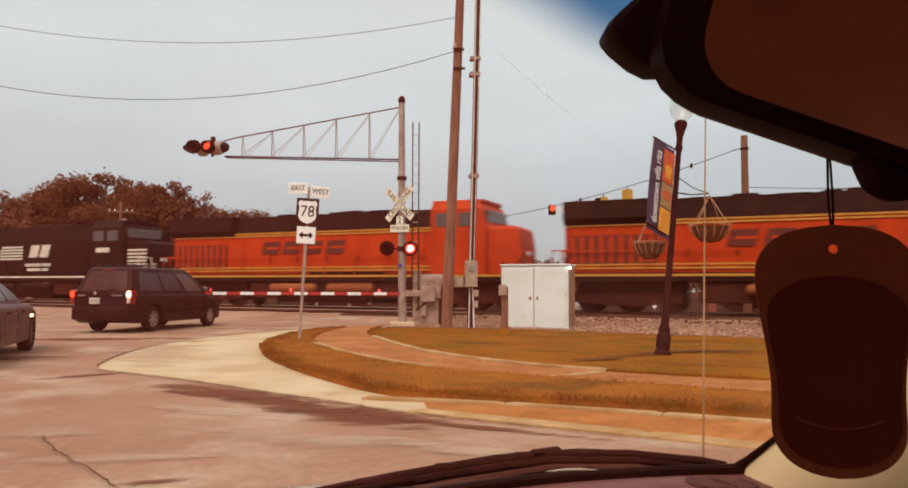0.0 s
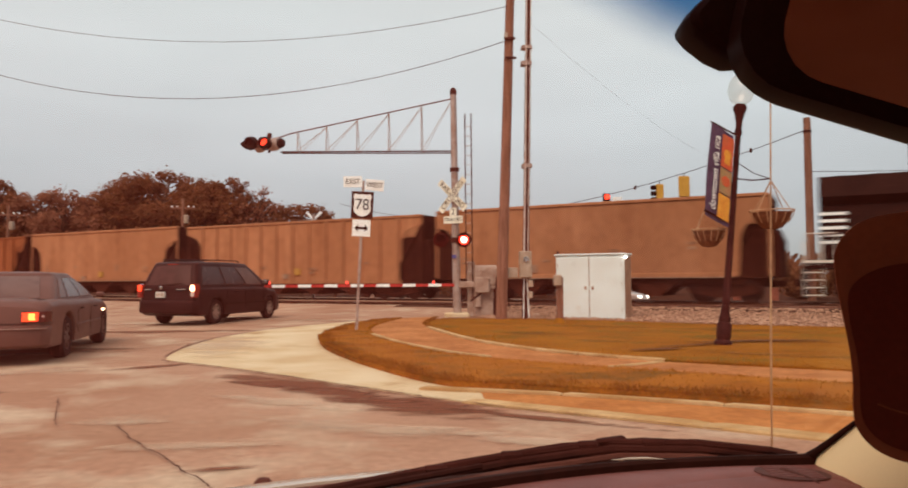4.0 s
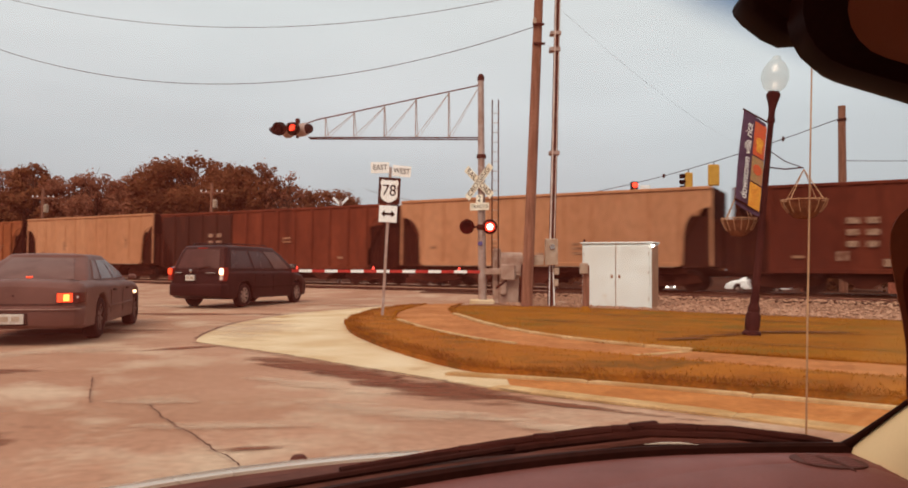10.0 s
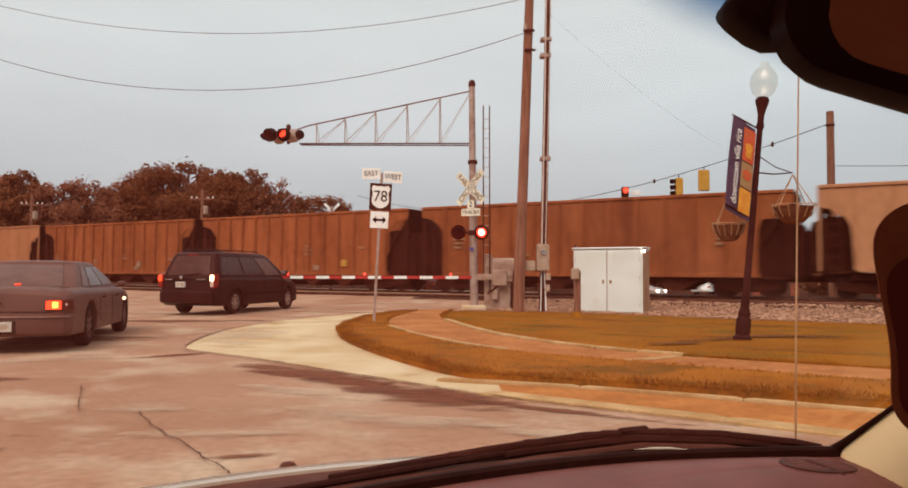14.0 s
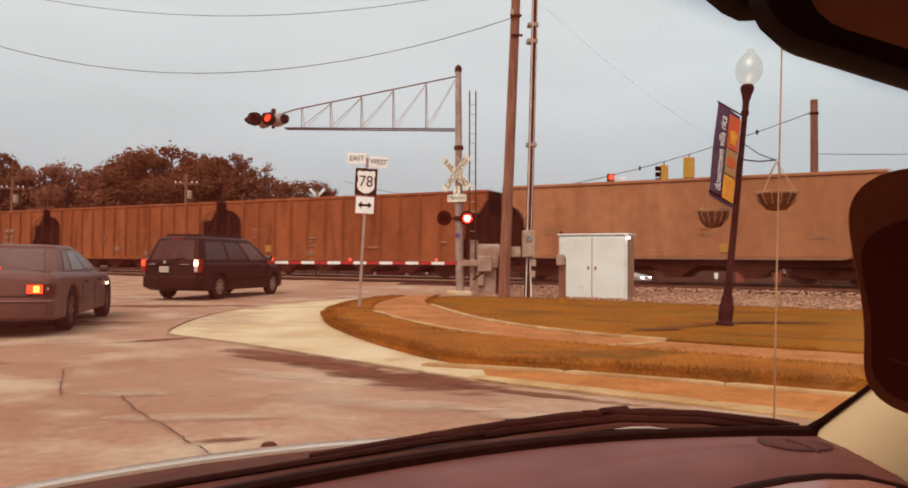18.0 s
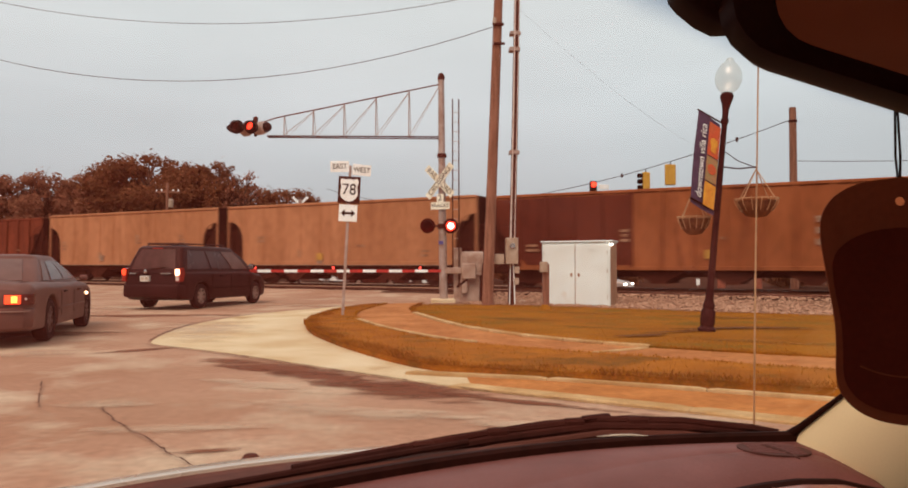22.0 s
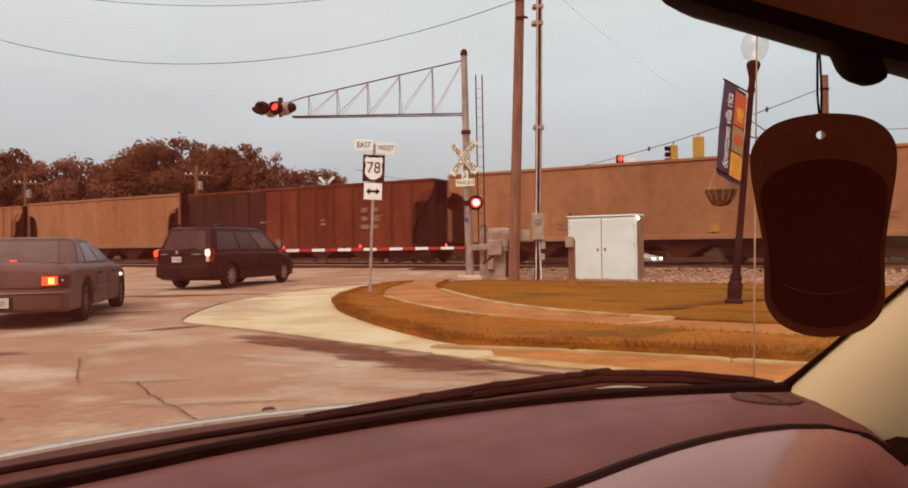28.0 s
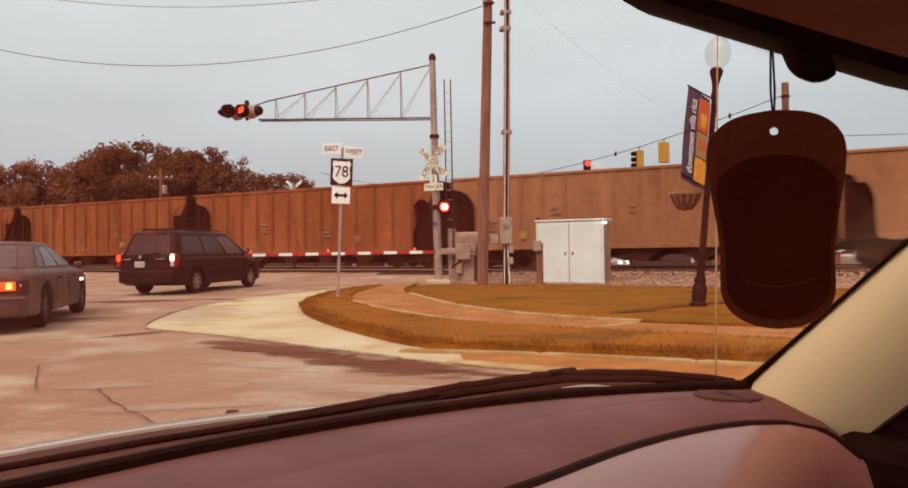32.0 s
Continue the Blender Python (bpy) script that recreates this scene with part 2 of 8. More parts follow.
M["bandyellow"] = mat("banner_yellow_print", (0.72, 0.34, 0.05), (0.66, 0.25, 0.04), 0.85, scale=9)
M["bandgreen"] = mat("banner_olive_print", (0.32, 0.22, 0.10), (0.4, 0.2, 0.1), 0.85, scale=9)
M["coir"] = mat("coir_basket_liner", (0.2, 0.07, 0.032), (0.13, 0.042, 0.02), 0.95, scale=12, bump=0.01)
M["basketwire"] = mat("pale_basket_wire", (0.5, 0.29, 0.16), (0.36, 0.18, 0.09), 0.6)
M["sigyellow"] = mat("yellow_signal_housing", (0.62, 0.33, 0.055), (0.52, 0.26, 0.04), 0.5)
M["leaf"] = mat("dark_autumn_leaves", (0.20, 0.074, 0.036), (0.27, 0.10, 0.044), 0.9, scale=0.35, fine=1.5, vary=0.3, spec=0.1)
M["leaf2"] = mat("rust_leaves", (0.36, 0.145, 0.085), (0.28, 0.11, 0.064), 0.9, scale=0.35, fine=1.5, vary=0.25, spec=0.1)
for lm in (M["leaf"], M["leaf2"], M["blade"], M["vergeblade"]):      # thin leaves let light through
    ln_, ll_ = lm.node_tree.nodes, lm.node_tree.links
    tl_, mx_ = ln_.new("ShaderNodeBsdfTranslucent"), ln_.new("ShaderNodeMixShader")
    bs_ = ln_["Principled BSDF"]
    ll_.new(bs_.inputs["Base Color"].links[0].from_socket, tl_.inputs[0])
    mx_.inputs[0].default_value = 0.45
    ll_.new(bs_.outputs[0], mx_.inputs[1])
    ll_.new(tl_.outputs[0], mx_.inputs[2])
    ll_.new(mx_.outputs[0], ln_["Material Output"].inputs[0])
M["bark"] = mat("bark", (0.16, 0.07, 0.042), (0.1, 0.04, 0.024), 0.95, scale=3, bump=0.02)
M["tyre"] = mat("tyre_rubber", (0.03, 0.01, 0.009), (0.04, 0.014, 0.012), 0.85, spec=0.06)
M["darkrim"] = mat("dull_steel_rim", (0.11, 0.05, 0.04), (0.08, 0.035, 0.028), 0.5, 0.3)
M["rim"] = mat("alloy_rim", (0.5, 0.38, 0.33), (0.36, 0.25, 0.21), 0.35, 0.7)
M["van"] = mat("dark_van_paint", (0.042, 0.012, 0.011), (0.033, 0.009, 0.008), 0.4, 0.1, scale=1.5, fine=4, vary=0.05, coat=0.0, spec=0.05)
M["sedan"] = mat("silver_grey_paint", (0.145, 0.060, 0.047), (0.118, 0.048, 0.037), 0.45, 0.0, scale=1.5, fine=4, vary=0.04, coat=0.0, spec=0.15)
M["carglass"] = mat("tinted_car_glass", (0.045, 0.014, 0.012), (0.035, 0.011, 0.009), 0.22, spec=0.05, vary=0.02)
M["rearglass"] = mat("misted_and_daylit_glass", (0.15, 0.075, 0.062), (0.115, 0.055, 0.045), 0.35, spec=0.15, vary=0.03)
M["vanside"] = mat("tinted_van_side_glass", (0.06, 0.022, 0.02), (0.045, 0.016, 0.014), 0.25, spec=0.2, vary=0.02)
M["sideglass"] = mat("hazy_side_glass", (0.095, 0.045, 0.04), (0.07, 0.032, 0.028), 0.25, spec=0.3, vary=0.02)
M["sedandark"] = mat("shaded_grey_gap", (0.06, 0.026, 0.021), None, 0.6, spec=0.05)
M["lensdark"] = mat("dark_red_lens", (0.12, 0.018, 0.014), None, 0.2, spec=0.4)
M["sedanpale"] = mat("pale_worn_grey_paint", (0.26, 0.14, 0.11), (0.2, 0.1, 0.08), 0.45, scale=3)
M["vanglass"] = mat("dark_rear_glass", (0.085, 0.032, 0.027), (0.065, 0.024, 0.02), 0.4, spec=0.1, vary=0.03)
M["tail"] = mat("lit_tail_lamp", (0.8, 0.06, 0.03), None, 0.25, emit=(1.0, 0.07, 0.02), power=1.7)
M["tailhot"] = mat("bright_brake_bulb", (1.0, 0.7, 0.5), None, 0.25, emit=(1.0, 0.62, 0.36), power=4.6)
M["amber"] = mat("amber_bulb", (1.0, 0.5, 0.1), None, 0.25, emit=(1.0, 0.42, 0.08), power=2.6)
M["tailoff"] = mat("red_lamp_lens", (0.35, 0.03, 0.02), None, 0.2)
M["head"] = mat("lit_head_lamp", (1, 1, 0.95), None, 0.2, emit=(1.0, 0.95, 0.85), power=6.0)
M["carwhite"] = mat("white_car_paint", (0.85, 0.86, 0.85), (0.8, 0.8, 0.78), 0.35, vary=0.03)
M["carsilver"] = mat("silver_car_paint", (0.42, 0.33, 0.30), (0.36, 0.28, 0.25), 0.35, 0.3, vary=0.03)
M["brick"] = mat("red_brown_brick", (0.30, 0.085, 0.05), (0.22, 0.06, 0.036), 0.85, scale=5, fine=20, vary=0.2)
M["plate"] = mat("number_plate", (0.62, 0.56, 0.5), (0.5, 0.45, 0.4), 0.5, scale=20)
M["chrome"] = mat("dull_chrome", (0.6, 0.52, 0.48), None, 0.2, 0.9)
# train
M["tan"] = mat("tan_hopper_paint", (0.43, 0.18, 0.09), (0.345, 0.138, 0.066), 0.75, scale=0.5, fine=7, vary=0.14, spread=0.08, stretch=(1, 1, 0.35), c3=(0.28, 0.105, 0.048), scale3=0.9, cover=0.53, third=(1, 1, 0.22), spec=0.12)
M["panelseam"] = mat("stained_panel_seam", (0.29, 0.105, 0.048), (0.36, 0.14, 0.066), 0.85, scale=0.8, fine=6, vary=0.2, spec=0.05, stretch=(1, 1, 0.3))
M["paletan"] = mat("pale_tan_hopper_paint", (0.50, 0.235, 0.125), (0.43, 0.19, 0.097), 0.75, scale=0.5, fine=7, vary=0.14, stretch=(1, 1, 0.35), c3=(0.42, 0.18, 0.09), scale3=0.9, cover=0.53, third=(1, 1, 0.22), spec=0.12)
M["ochre"] = mat("ochre_brown_hopper_paint", (0.345, 0.102, 0.039), (0.255, 0.071, 0.026), 0.8, scale=0.7, fine=7, vary=0.16, spread=0.08, stretch=(1, 1, 0.3), c3=(0.14, 0.03, 0.012), scale3=0.9, cover=0.53, third=(1, 1, 0.22), spec=0.12)
M["oxide"] = mat("oxide_red_hopper_paint", (0.19, 0.04, 0.018), (0.13, 0.026, 0.012), 0.8, scale=0.7, fine=7, vary=0.18, spread=0.1, stretch=(1, 1, 0.3), c3=(0.075, 0.014, 0.007), scale3=0.9, cover=0.53, third=(1, 1, 0.22), spec=0.12)
M["sidedark"] = mat("dark_brown_panel_paint", (0.055, 0.016, 0.0105), (0.040, 0.0115, 0.0075), 0.8, scale=0.7, fine=7, vary=0.18, spread=0.1, stretch=(1, 1, 0.3), c3=(0.075, 0.021, 0.012), scale3=0.9, cover=0.5, third=(1, 1, 0.22), spec=0.12)
M["umber"] = mat("dark_umber_hopper_paint", (0.1350, 0.0270, 0.0135), (0.0945, 0.0175, 0.0095), 0.8, scale=0.7, fine=7, vary=0.18, stretch=(1, 1, 0.3), spec=0.12)
# black that stands for shade at the car ends, and soot
M["shade_soot"] = mat("shade_and_soot_black_steel", (0.045, 0.011, 0.007), (0.03, 0.007, 0.005), 0.75, scale=1.2, fine=9, vary=0.2, spec=0.02)
M["under"] = mat("grimy_underframe", (0.055, 0.014, 0.009), (0.075, 0.02, 0.012), 0.85, scale=2, fine=12, vary=0.25, spec=0.05)
M["wheel"] = mat("steel_wheel", (0.09, 0.03, 0.02), (0.06, 0.018, 0.012), 0.6, 0.4)
M["orange"] = mat("orange_engine_paint", (0.57, 0.052, 0.008), (0.46, 0.041, 0.007), 0.5, scale=0.8, fine=9, vary=0.1, stretch=(1, 1, 0.4), spec=0.1)
M["yellow"] = mat("yellow_stripe_paint", (0.60, 0.27, 0.04), (0.5, 0.2, 0.03), 0.5)
M["engblack"] = mat("black_engine_paint", (0.026, 0.0075, 0.0055), (0.036, 0.011, 0.008), 0.5, scale=1, fine=9, vary=0.15, spec=0.05)
M["stencil"] = mat("white_stencil_paint", (0.36, 0.22, 0.15), (0.2, 0.10, 0.06), 0.7, scale=9)
M["faintmark"] = mat("worn_data_stencil", (0.36, 0.19, 0.11), (0.22, 0.09, 0.045), 0.8, scale=6, fine=30, vary=0.3)
M["patchyellow"] = mat("yellow_marker_plate", (0.5, 0.25, 0.05), None, 0.7)
M["cabglass"] = mat("engine_cab_glass", (0.10, 0.06, 0.05), None, 0.1, spec=0.7)
# cabin
M["dash"] = mat("brown_grey_dash_vinyl", (0.19, 0.063, 0.054), (0.155, 0.05, 0.042), 0.5, scale=6, fine=220, vary=0.07, bump=0.0006, spec=0.12)
M["vent"] = mat("dark_grille_plastic", (0.085, 0.03, 0.024), (0.065, 0.022, 0.018), 0.7, spec=0.1)
M["cowl"] = mat("brown_black_cowl_plastic", (0.12, 0.038, 0.027), (0.085, 0.026, 0.018), 0.7, scale=4, fine=40, spec=0.1)
M["gatecase"] = mat("weathered_gate_case", (0.44, 0.31, 0.25), (0.33, 0.20, 0.15), 0.6, scale=4, fine=30)
M["palepipe"] = mat("pale_conduit_paint", (0.72, 0.60, 0.54), (0.58, 0.44, 0.38), 0.5, scale=5)
M["engwhite"] = mat("white_engine_paint", (0.74, 0.66, 0.57), (0.6, 0.5, 0.42), 0.6, scale=5)
M["logodark"] = mat("dark_emblem_paint", (0.15, 0.022, 0.010), (0.11, 0.016, 0.008), 0.6, scale=4)
M["dashlow"] = mat("pale_dash_panel", (0.33, 0.118, 0.097), (0.30, 0.105, 0.086), 0.26, scale=3, fine=200, vary=0.02, spec=0.45, coat=0.2)
M["seam"] = mat("black_trim", (0.022, 0.006, 0.004), (0.03, 0.008, 0.006), 0.5, spec=0.02)
M["pillar"] = mat("beige_pillar_trim", (0.86, 0.63, 0.36), (0.82, 0.59, 0.33), 0.55, scale=3, fine=250, vary=0.012)
M["maroon"] = mat("dark_mirror_plastic", (0.018, 0.0045, 0.003), (0.024, 0.006, 0.004), 0.45, scale=20, fine=300, vary=0.08, spec=0.02)
M["mirror"] = mat("mirror_glass", (0.85, 0.60, 0.50), None, 0.06, 1.0, vary=0.0)
M["headliner"] = mat("beige_brown_headliner_cloth", (0.46, 0.22, 0.15), (0.40, 0.18, 0.12), 0.95, scale=6, fine=300)
M["card"] = mat("dark_red_card", (0.115, 0.017, 0.008), (0.1, 0.014, 0.007), 0.7, scale=14, fine=260, vary=0.06, spec=0.02)
M["cardrim"] = mat("brown_card_rim", (0.24, 0.052, 0.022), (0.2, 0.042, 0.018), 0.7, scale=14, fine=260, vary=0.06, spec=0.02)
M["hood"] = mat("silver_hood_paint", (0.66, 0.52, 0.41), (0.6, 0.47, 0.37), 0.25, 0.4, scale=2, vary=0.03, coat=0.5)
M["rust"] = mat("rust_spots", (0.26, 0.10, 0.05), (0.40, 0.22, 0.13), 0.9, scale=9)
M["crack"] = mat("dirt_filled_crack", (0.07, 0.02, 0.011), (0.11, 0.038, 0.02), 0.95, scale=8)
M["rubber"] = mat("wiper_rubber", (0.03, 0.008, 0.006), (0.042, 0.012, 0.009), 0.6, spec=0.02)


# ---- mesh helpers ----
class Shape:
    """Points and faces gathered from simple solids."""

    def __init__(self):
        self.v, self.f = [], []

    def add(self, pts, faces, m=None):
        k = len(self.v)
        self.v += [tuple(m @ Vector(p)) if m else tuple(p) for p in pts]
        self.f += [tuple(i + k for i in q) for q in faces]
        return self

    def box(self, x0, x1, y0, y1, z0, z1, c=0.0, m=None):
        """Box with edges cut by c."""
        if c <= 0:
            p = [(x, y, z) for x in (x0, x1) for y in (y0, y1) for z in (z0, z1)]
            return self.add(p, [(0, 1, 3, 2), (4, 6, 7, 5), (0, 4, 5, 1), (2, 3, 7, 6), (0, 2, 6, 4), (1, 5, 7, 3)], m)
        ring = [(x0 + c, y0), (x1 - c, y0), (x1, y0 + c), (x1, y1 - c), (x1 - c, y1), (x0 + c, y1), (x0, y1 - c), (x0, y0 + c)]
        cx, cy = (x0 + x1) / 2, (y0 + y1) / 2
        sx, sy = 1 - 2 * c / max(1e-6, x1 - x0), 1 - 2 * c / max(1e-6, y1 - y0)
        small = [(cx + (x - cx) * sx, cy + (y - cy) * sy) for x, y in ring]
        rows = [[(x, y, z0) for x, y in small], [(x, y, z0 + c) for x, y in ring], [(x, y, z1 - c) for x, y in ring], [(x, y, z1) for x, y in small]]
        return self.loft(rows, m=m)

    def loft(self, rows, closed=True, caps=True, m=None):
        n, pts, faces = len(rows[0]), [p for r in rows for p in r], []
        for i in range(len(rows) - 1):
            for j in range(n if closed else n - 1):
                a, b = i * n + j, i * n + (j + 1) % n
                faces.append((a, b, b + n, a + n))
        if caps and closed:
            faces += [tuple(range(n - 1, -1, -1)), tuple(range((len(rows) - 1) * n, len(rows) * n))]
        return self.add(pts, faces, m)

    def prism(self, poly, axis, a, b, m=None):
        """A flat outline pushed along an axis from a to b; the outline lies in the other two axes."""
        def at(p, d):
            return {"x": (d, p[0], p[1]), "y": (p[0], d, p[1]), "z": (p[0], p[1], d)}[axis]
        return self.loft([[at(p, a) for p in poly], [at(p, b) for p in poly]], m=m)

    def tube(self, pts, r, n=8, m=None, caps=True):
        pts = [Vector(p) for p in pts]
        rs = r if isinstance(r, (list, tuple)) else [r] * len(pts)
        rows = []
        for i, p in enumerate(pts):
            d = (pts[min(i + 1, len(pts) - 1)] - pts[max(i - 1, 0)]).normalized()
            side = d.cross(Vector((0, 0, 1)))
            side = side.normalized() if side.length > 0.05 else Vector((1, 0, 0))
            up = side.cross(d)
            rows.append([p + (side * math.cos(2 * math.pi * j / n) + up * math.sin(2 * math.pi * j / n)) * rs[i] for j in range(n)])
        return self.loft(rows, caps=caps, m=m)

    def turn(self, prof, n=20, m=None):
        """Turned about z from (radius, height) pairs."""
        return self.loft([[(r * math.cos(2 * math.pi * j / n), r * math.sin(2 * math.pi * j / n), z) for j in range(n)] for r, z in prof], m=m)

    def disc_y(self, x, y, z, r, depth, n=18, m=None):
        """A short drum whose axis runs along y."""
        rows = [[(x + r * k * math.cos(2 * math.pi * j / n), y + d, z + r * k * math.sin(2 * math.pi * j / n)) for j in range(n)]
                for k, d in ((0.9, 0), (1, depth * 0.15), (1, depth * 0.85), (0.9, depth))]
        return self.loft(rows, m=m)


def part(name, sh, material, parent=None, label="", smooth=True):
    me = bpy.data.meshes.new(name)
    me.from_pydata(sh.v, [], sh.f)
    me.materials.append(material)
    bm = bmesh.new()
    bm.from_mesh(me)
    bmesh.ops.recalc_face_normals(bm, faces=bm.faces)
    bm.to_mesh(me)
    bm.free()
    if smooth:
        me.polygons.foreach_set("use_smooth", [True] * len(me.polygons))
        me.set_sharp_from_angle(angle=radians(32))
    ob = new(name, me)
    if parent:
        ob.parent = parent
    if label:
        ob["label"] = label
    return ob


def thing(name, label, category, m=None, group="", kind=""):
    ob = new(name)
    ob.empty_display_size = 0.2
    if m is not None:
        ob.matrix_basis = m
    return tagged(ob, label, category, group, kind)


def lettering(text, size, material, parent, m, depth=0.004, name="lettering", stretch=1.0):
    cu = bpy.data.curves.new("letters", "FONT")
    cu.body, cu.size, cu.extrude, cu.align_x, cu.align_y = text, size, depth, "CENTER", "CENTER"
    tmp = new("letters", cu)
    bpy.context.view_layer.update()
    me = bpy.data.meshes.new_from_object(tmp)
    bpy.data.objects.remove(tmp)
    me.materials.clear()
    me.materials.append(material)
    me.transform(m @ Matrix.Diagonal((stretch, 1, 1, 1)))
    ob = new(name, me)
    ob.parent = parent
    return ob


UP = pose(0, 0, 0, 90)          # text on an upright face that looks to -y

# ---- the lie of the land: the track runs slantwise ----
TA = radians(31)
TU, TN = Vector((math.cos(TA), -math.sin(TA), 0)), Vector((math.sin(TA), math.cos(TA), 0))
RAIL_Z = 0.22


def along(s, d, z=0.0):
    """s metres along the track, d metres square to it from the origin."""
    p = TU * s + TN * d
    return Vector((p.x, p.y, z))


def height(x, y):
    """The land rises a little to the tracks and falls away beyond them."""
    d = Vector((x, y, 0)).dot(TN)
    k = min(1, max(0, (d - 21.5) / 4.0))
    f = min(1, max(0, (d - 35) / 15))
    return 0.16 * k * k * (3 - 2 * k) - 0.82 * f * f * (3 - 2 * f)


def lawn_level(x, y):
    """The lawn sinks a little from the sidewalk towards the railway."""
    d = Vector((x, y, 0)).dot(TN)
    return height(x, y) + 0.11 - 0.085 * min(1, max(0, (d - 11.5) / 6.5))


def resample(line, n):
    pts = [Vector((*p, 0)) for p in line]
    acc = [0.0]
    for a, b in zip(pts, pts[1:]):
        acc.append(acc[-1] + (b - a).length)
    out = []
    for i in range(n):
        t = acc[-1] * i / (n - 1)
        k = max(j for j in range(len(pts) - 1) if acc[j] <= t + 1e-9)
        out.append(pts[k].lerp(pts[k + 1], (t - acc[k]) / max(1e-9, acc[k + 1] - acc[k])))
    return out


def smooth_line(line, times=2):
    for _ in range(times):
        new_line = [line[0]]
        for a, b in zip(line, line[1:]):
            new_line += [(a[0] * 0.75 + b[0] * 0.25, a[1] * 0.75 + b[1] * 0.25), (a[0] * 0.25 + b[0] * 0.75, a[1] * 0.25 + b[1] * 0.75)]
        line = new_line + [line[-1]]
    return line


def strip(name, la, lb, nu, nv, dz, material, thick=0.06, label="", wav=0.0, level=None):
    """A paved or planted band between two lines, lying on the ground, with a skirt."""
    a, b = resample(la, nu), resample(lb, nu)
    sh = Shape()
    rows = []
    for i in range(nu):
        row = []
        for j in range(nv):
            p = a[i].lerp(b[i], j / (nv - 1))
            w = wav * noise.noise(Vector((p.x * 1.3, p.y * 1.3, 0))) if 0 < j < nv - 1 else 0
            row.append((p.x, p.y, (level(p.x, p.y) if level else height(p.x, p.y) + dz) + w))
        row = [(row[0][0], row[0][1], row[0][2] - thick)] + row + [(row[-1][0], row[-1][1], row[-1][2] - thick)]
        rows.append(row)
    sh.loft(rows, closed=False)
    ob = part(name, sh, material)
    return tagged(ob, label, "", "", "structure")


# ---- ground, road, corner island ----
def build_ground():
    sh = Shape()
    ds = [-300, -60, -20, 10, 18.5, 20, 21, 22, 23, 24, 30, 35, 37, 39, 41, 43, 45, 47, 50, 80, 200, 900]
    ss = [-1200, -300, -120, -60, -30, -10, 10, 40, 120, 300, 1200]
    rows = []
    for d in ds:
        rows.append([(*along(s, d).xy, height(*along(s, d).xy) - 0.06) for s in ss])
    sh.loft(rows, closed=False)
    tagged(part("ground", sh, M["dirt"]), "bare earth and scrub ground reaching the horizon", "ground", "", "structure")
    sh = Shape()
    rows = []
    for i in range(41):
        y = -14 + i * 74 / 40
        rows.append([(-60 + j * 76 / 40, y, height(-60 + j * 76 / 40, y)) for j in range(41)])
    sh.loft(rows, closed=False)
    tagged(part("road", sh, M["road"]), "worn pinkish concrete road surface with cracks and oil stains", "road", "", "structure")


GRASS_NEAR = smooth_line([(-1.0, 20.6), (-1.79, 18.5), (-2.06, 14.73), (-1.72, 12.8), (-1.26, 11.32), (-0.62, 9.69), (0.12, 8.21), (0.59, 7.83), (1.26, 7.5), (2.28, 7.05), (3.75, 6.25), (6.2, 4.7), (10.5, 1.8)])
APRON_OUT = smooth_line([(-1.9, 20.9), (-3.49, 18.21), (-4.16, 15.43), (-4.15, 13.29), (-3.9, 11.5), (-3.72, 10.98), (-2.62, 10.1), (-1.57, 9.07), (-0.58, 8.06), (0.05, 7.42), (0.43, 7.05), (1.54, 6.26), (2.27, 5.71), (2.86, 5.27), (5.2, 3.5), (9.4, 0.4)], 1)
WALK_OUT = smooth_line([(-0.6, 21.0), (-1.2, 17.5), (-1.1, 15.08), (-0.41, 12.51), (0.4, 10.71), (0.94, 10.1), (2.22, 8.95), (4.41, 7.31), (7.0, 5.5), (11.2, 2.5)])
WALK_IN = smooth_line([(0.4, 21.6), (0.0, 19.0), (0.1, 16.9), (0.81, 13.24), (1.58, 11.33), (2.42, 10.2), (3.18, 9.5), (5.04, 8.32), (7.8, 6.6), (11.8, 3.9)])

LAWN_FAR = smooth_line([(0.4, 21.6), (1.2, 21.6), (3.2, 21.1), (5.0, 20.0), (7.0, 18.2), (11.0, 15.7), (17.0, 12.3), (24.0, 8.3), (34, 2.4)], 1)


def edging(name, line, dz, width, material, n, parent_label, gap=0.012):
    """A row of kerb stones or edging slabs along a line, each a part."""
    top = thing(name, parent_label, "kerb", kind="structure")
    pts = resample(line, n + 1)
    for a, b in zip(pts, pts[1:]):
        d = (b - a).normalized()
        q = Vector((-d.y, d.x, 0)) * width / 2
        a2, b2 = a + d * gap / 2, b - d * gap / 2
        ring = [a2 - q, b2 - q, b2 + q, a2 + q]
        sh = Shape()
        rows = []
        for k, z in ((1, -0.08), (1, dz - 0.012), (0.9, dz)):
            c = (a2 + b2) / 2
            rows.append([((c + (p - c) * k).x, (c + (p - c) * k).y, height(p.x, p.y) + z) for p in ring])
        sh.loft(rows)
        part("kerb_stone", sh, material, top, smooth=False)
    return top


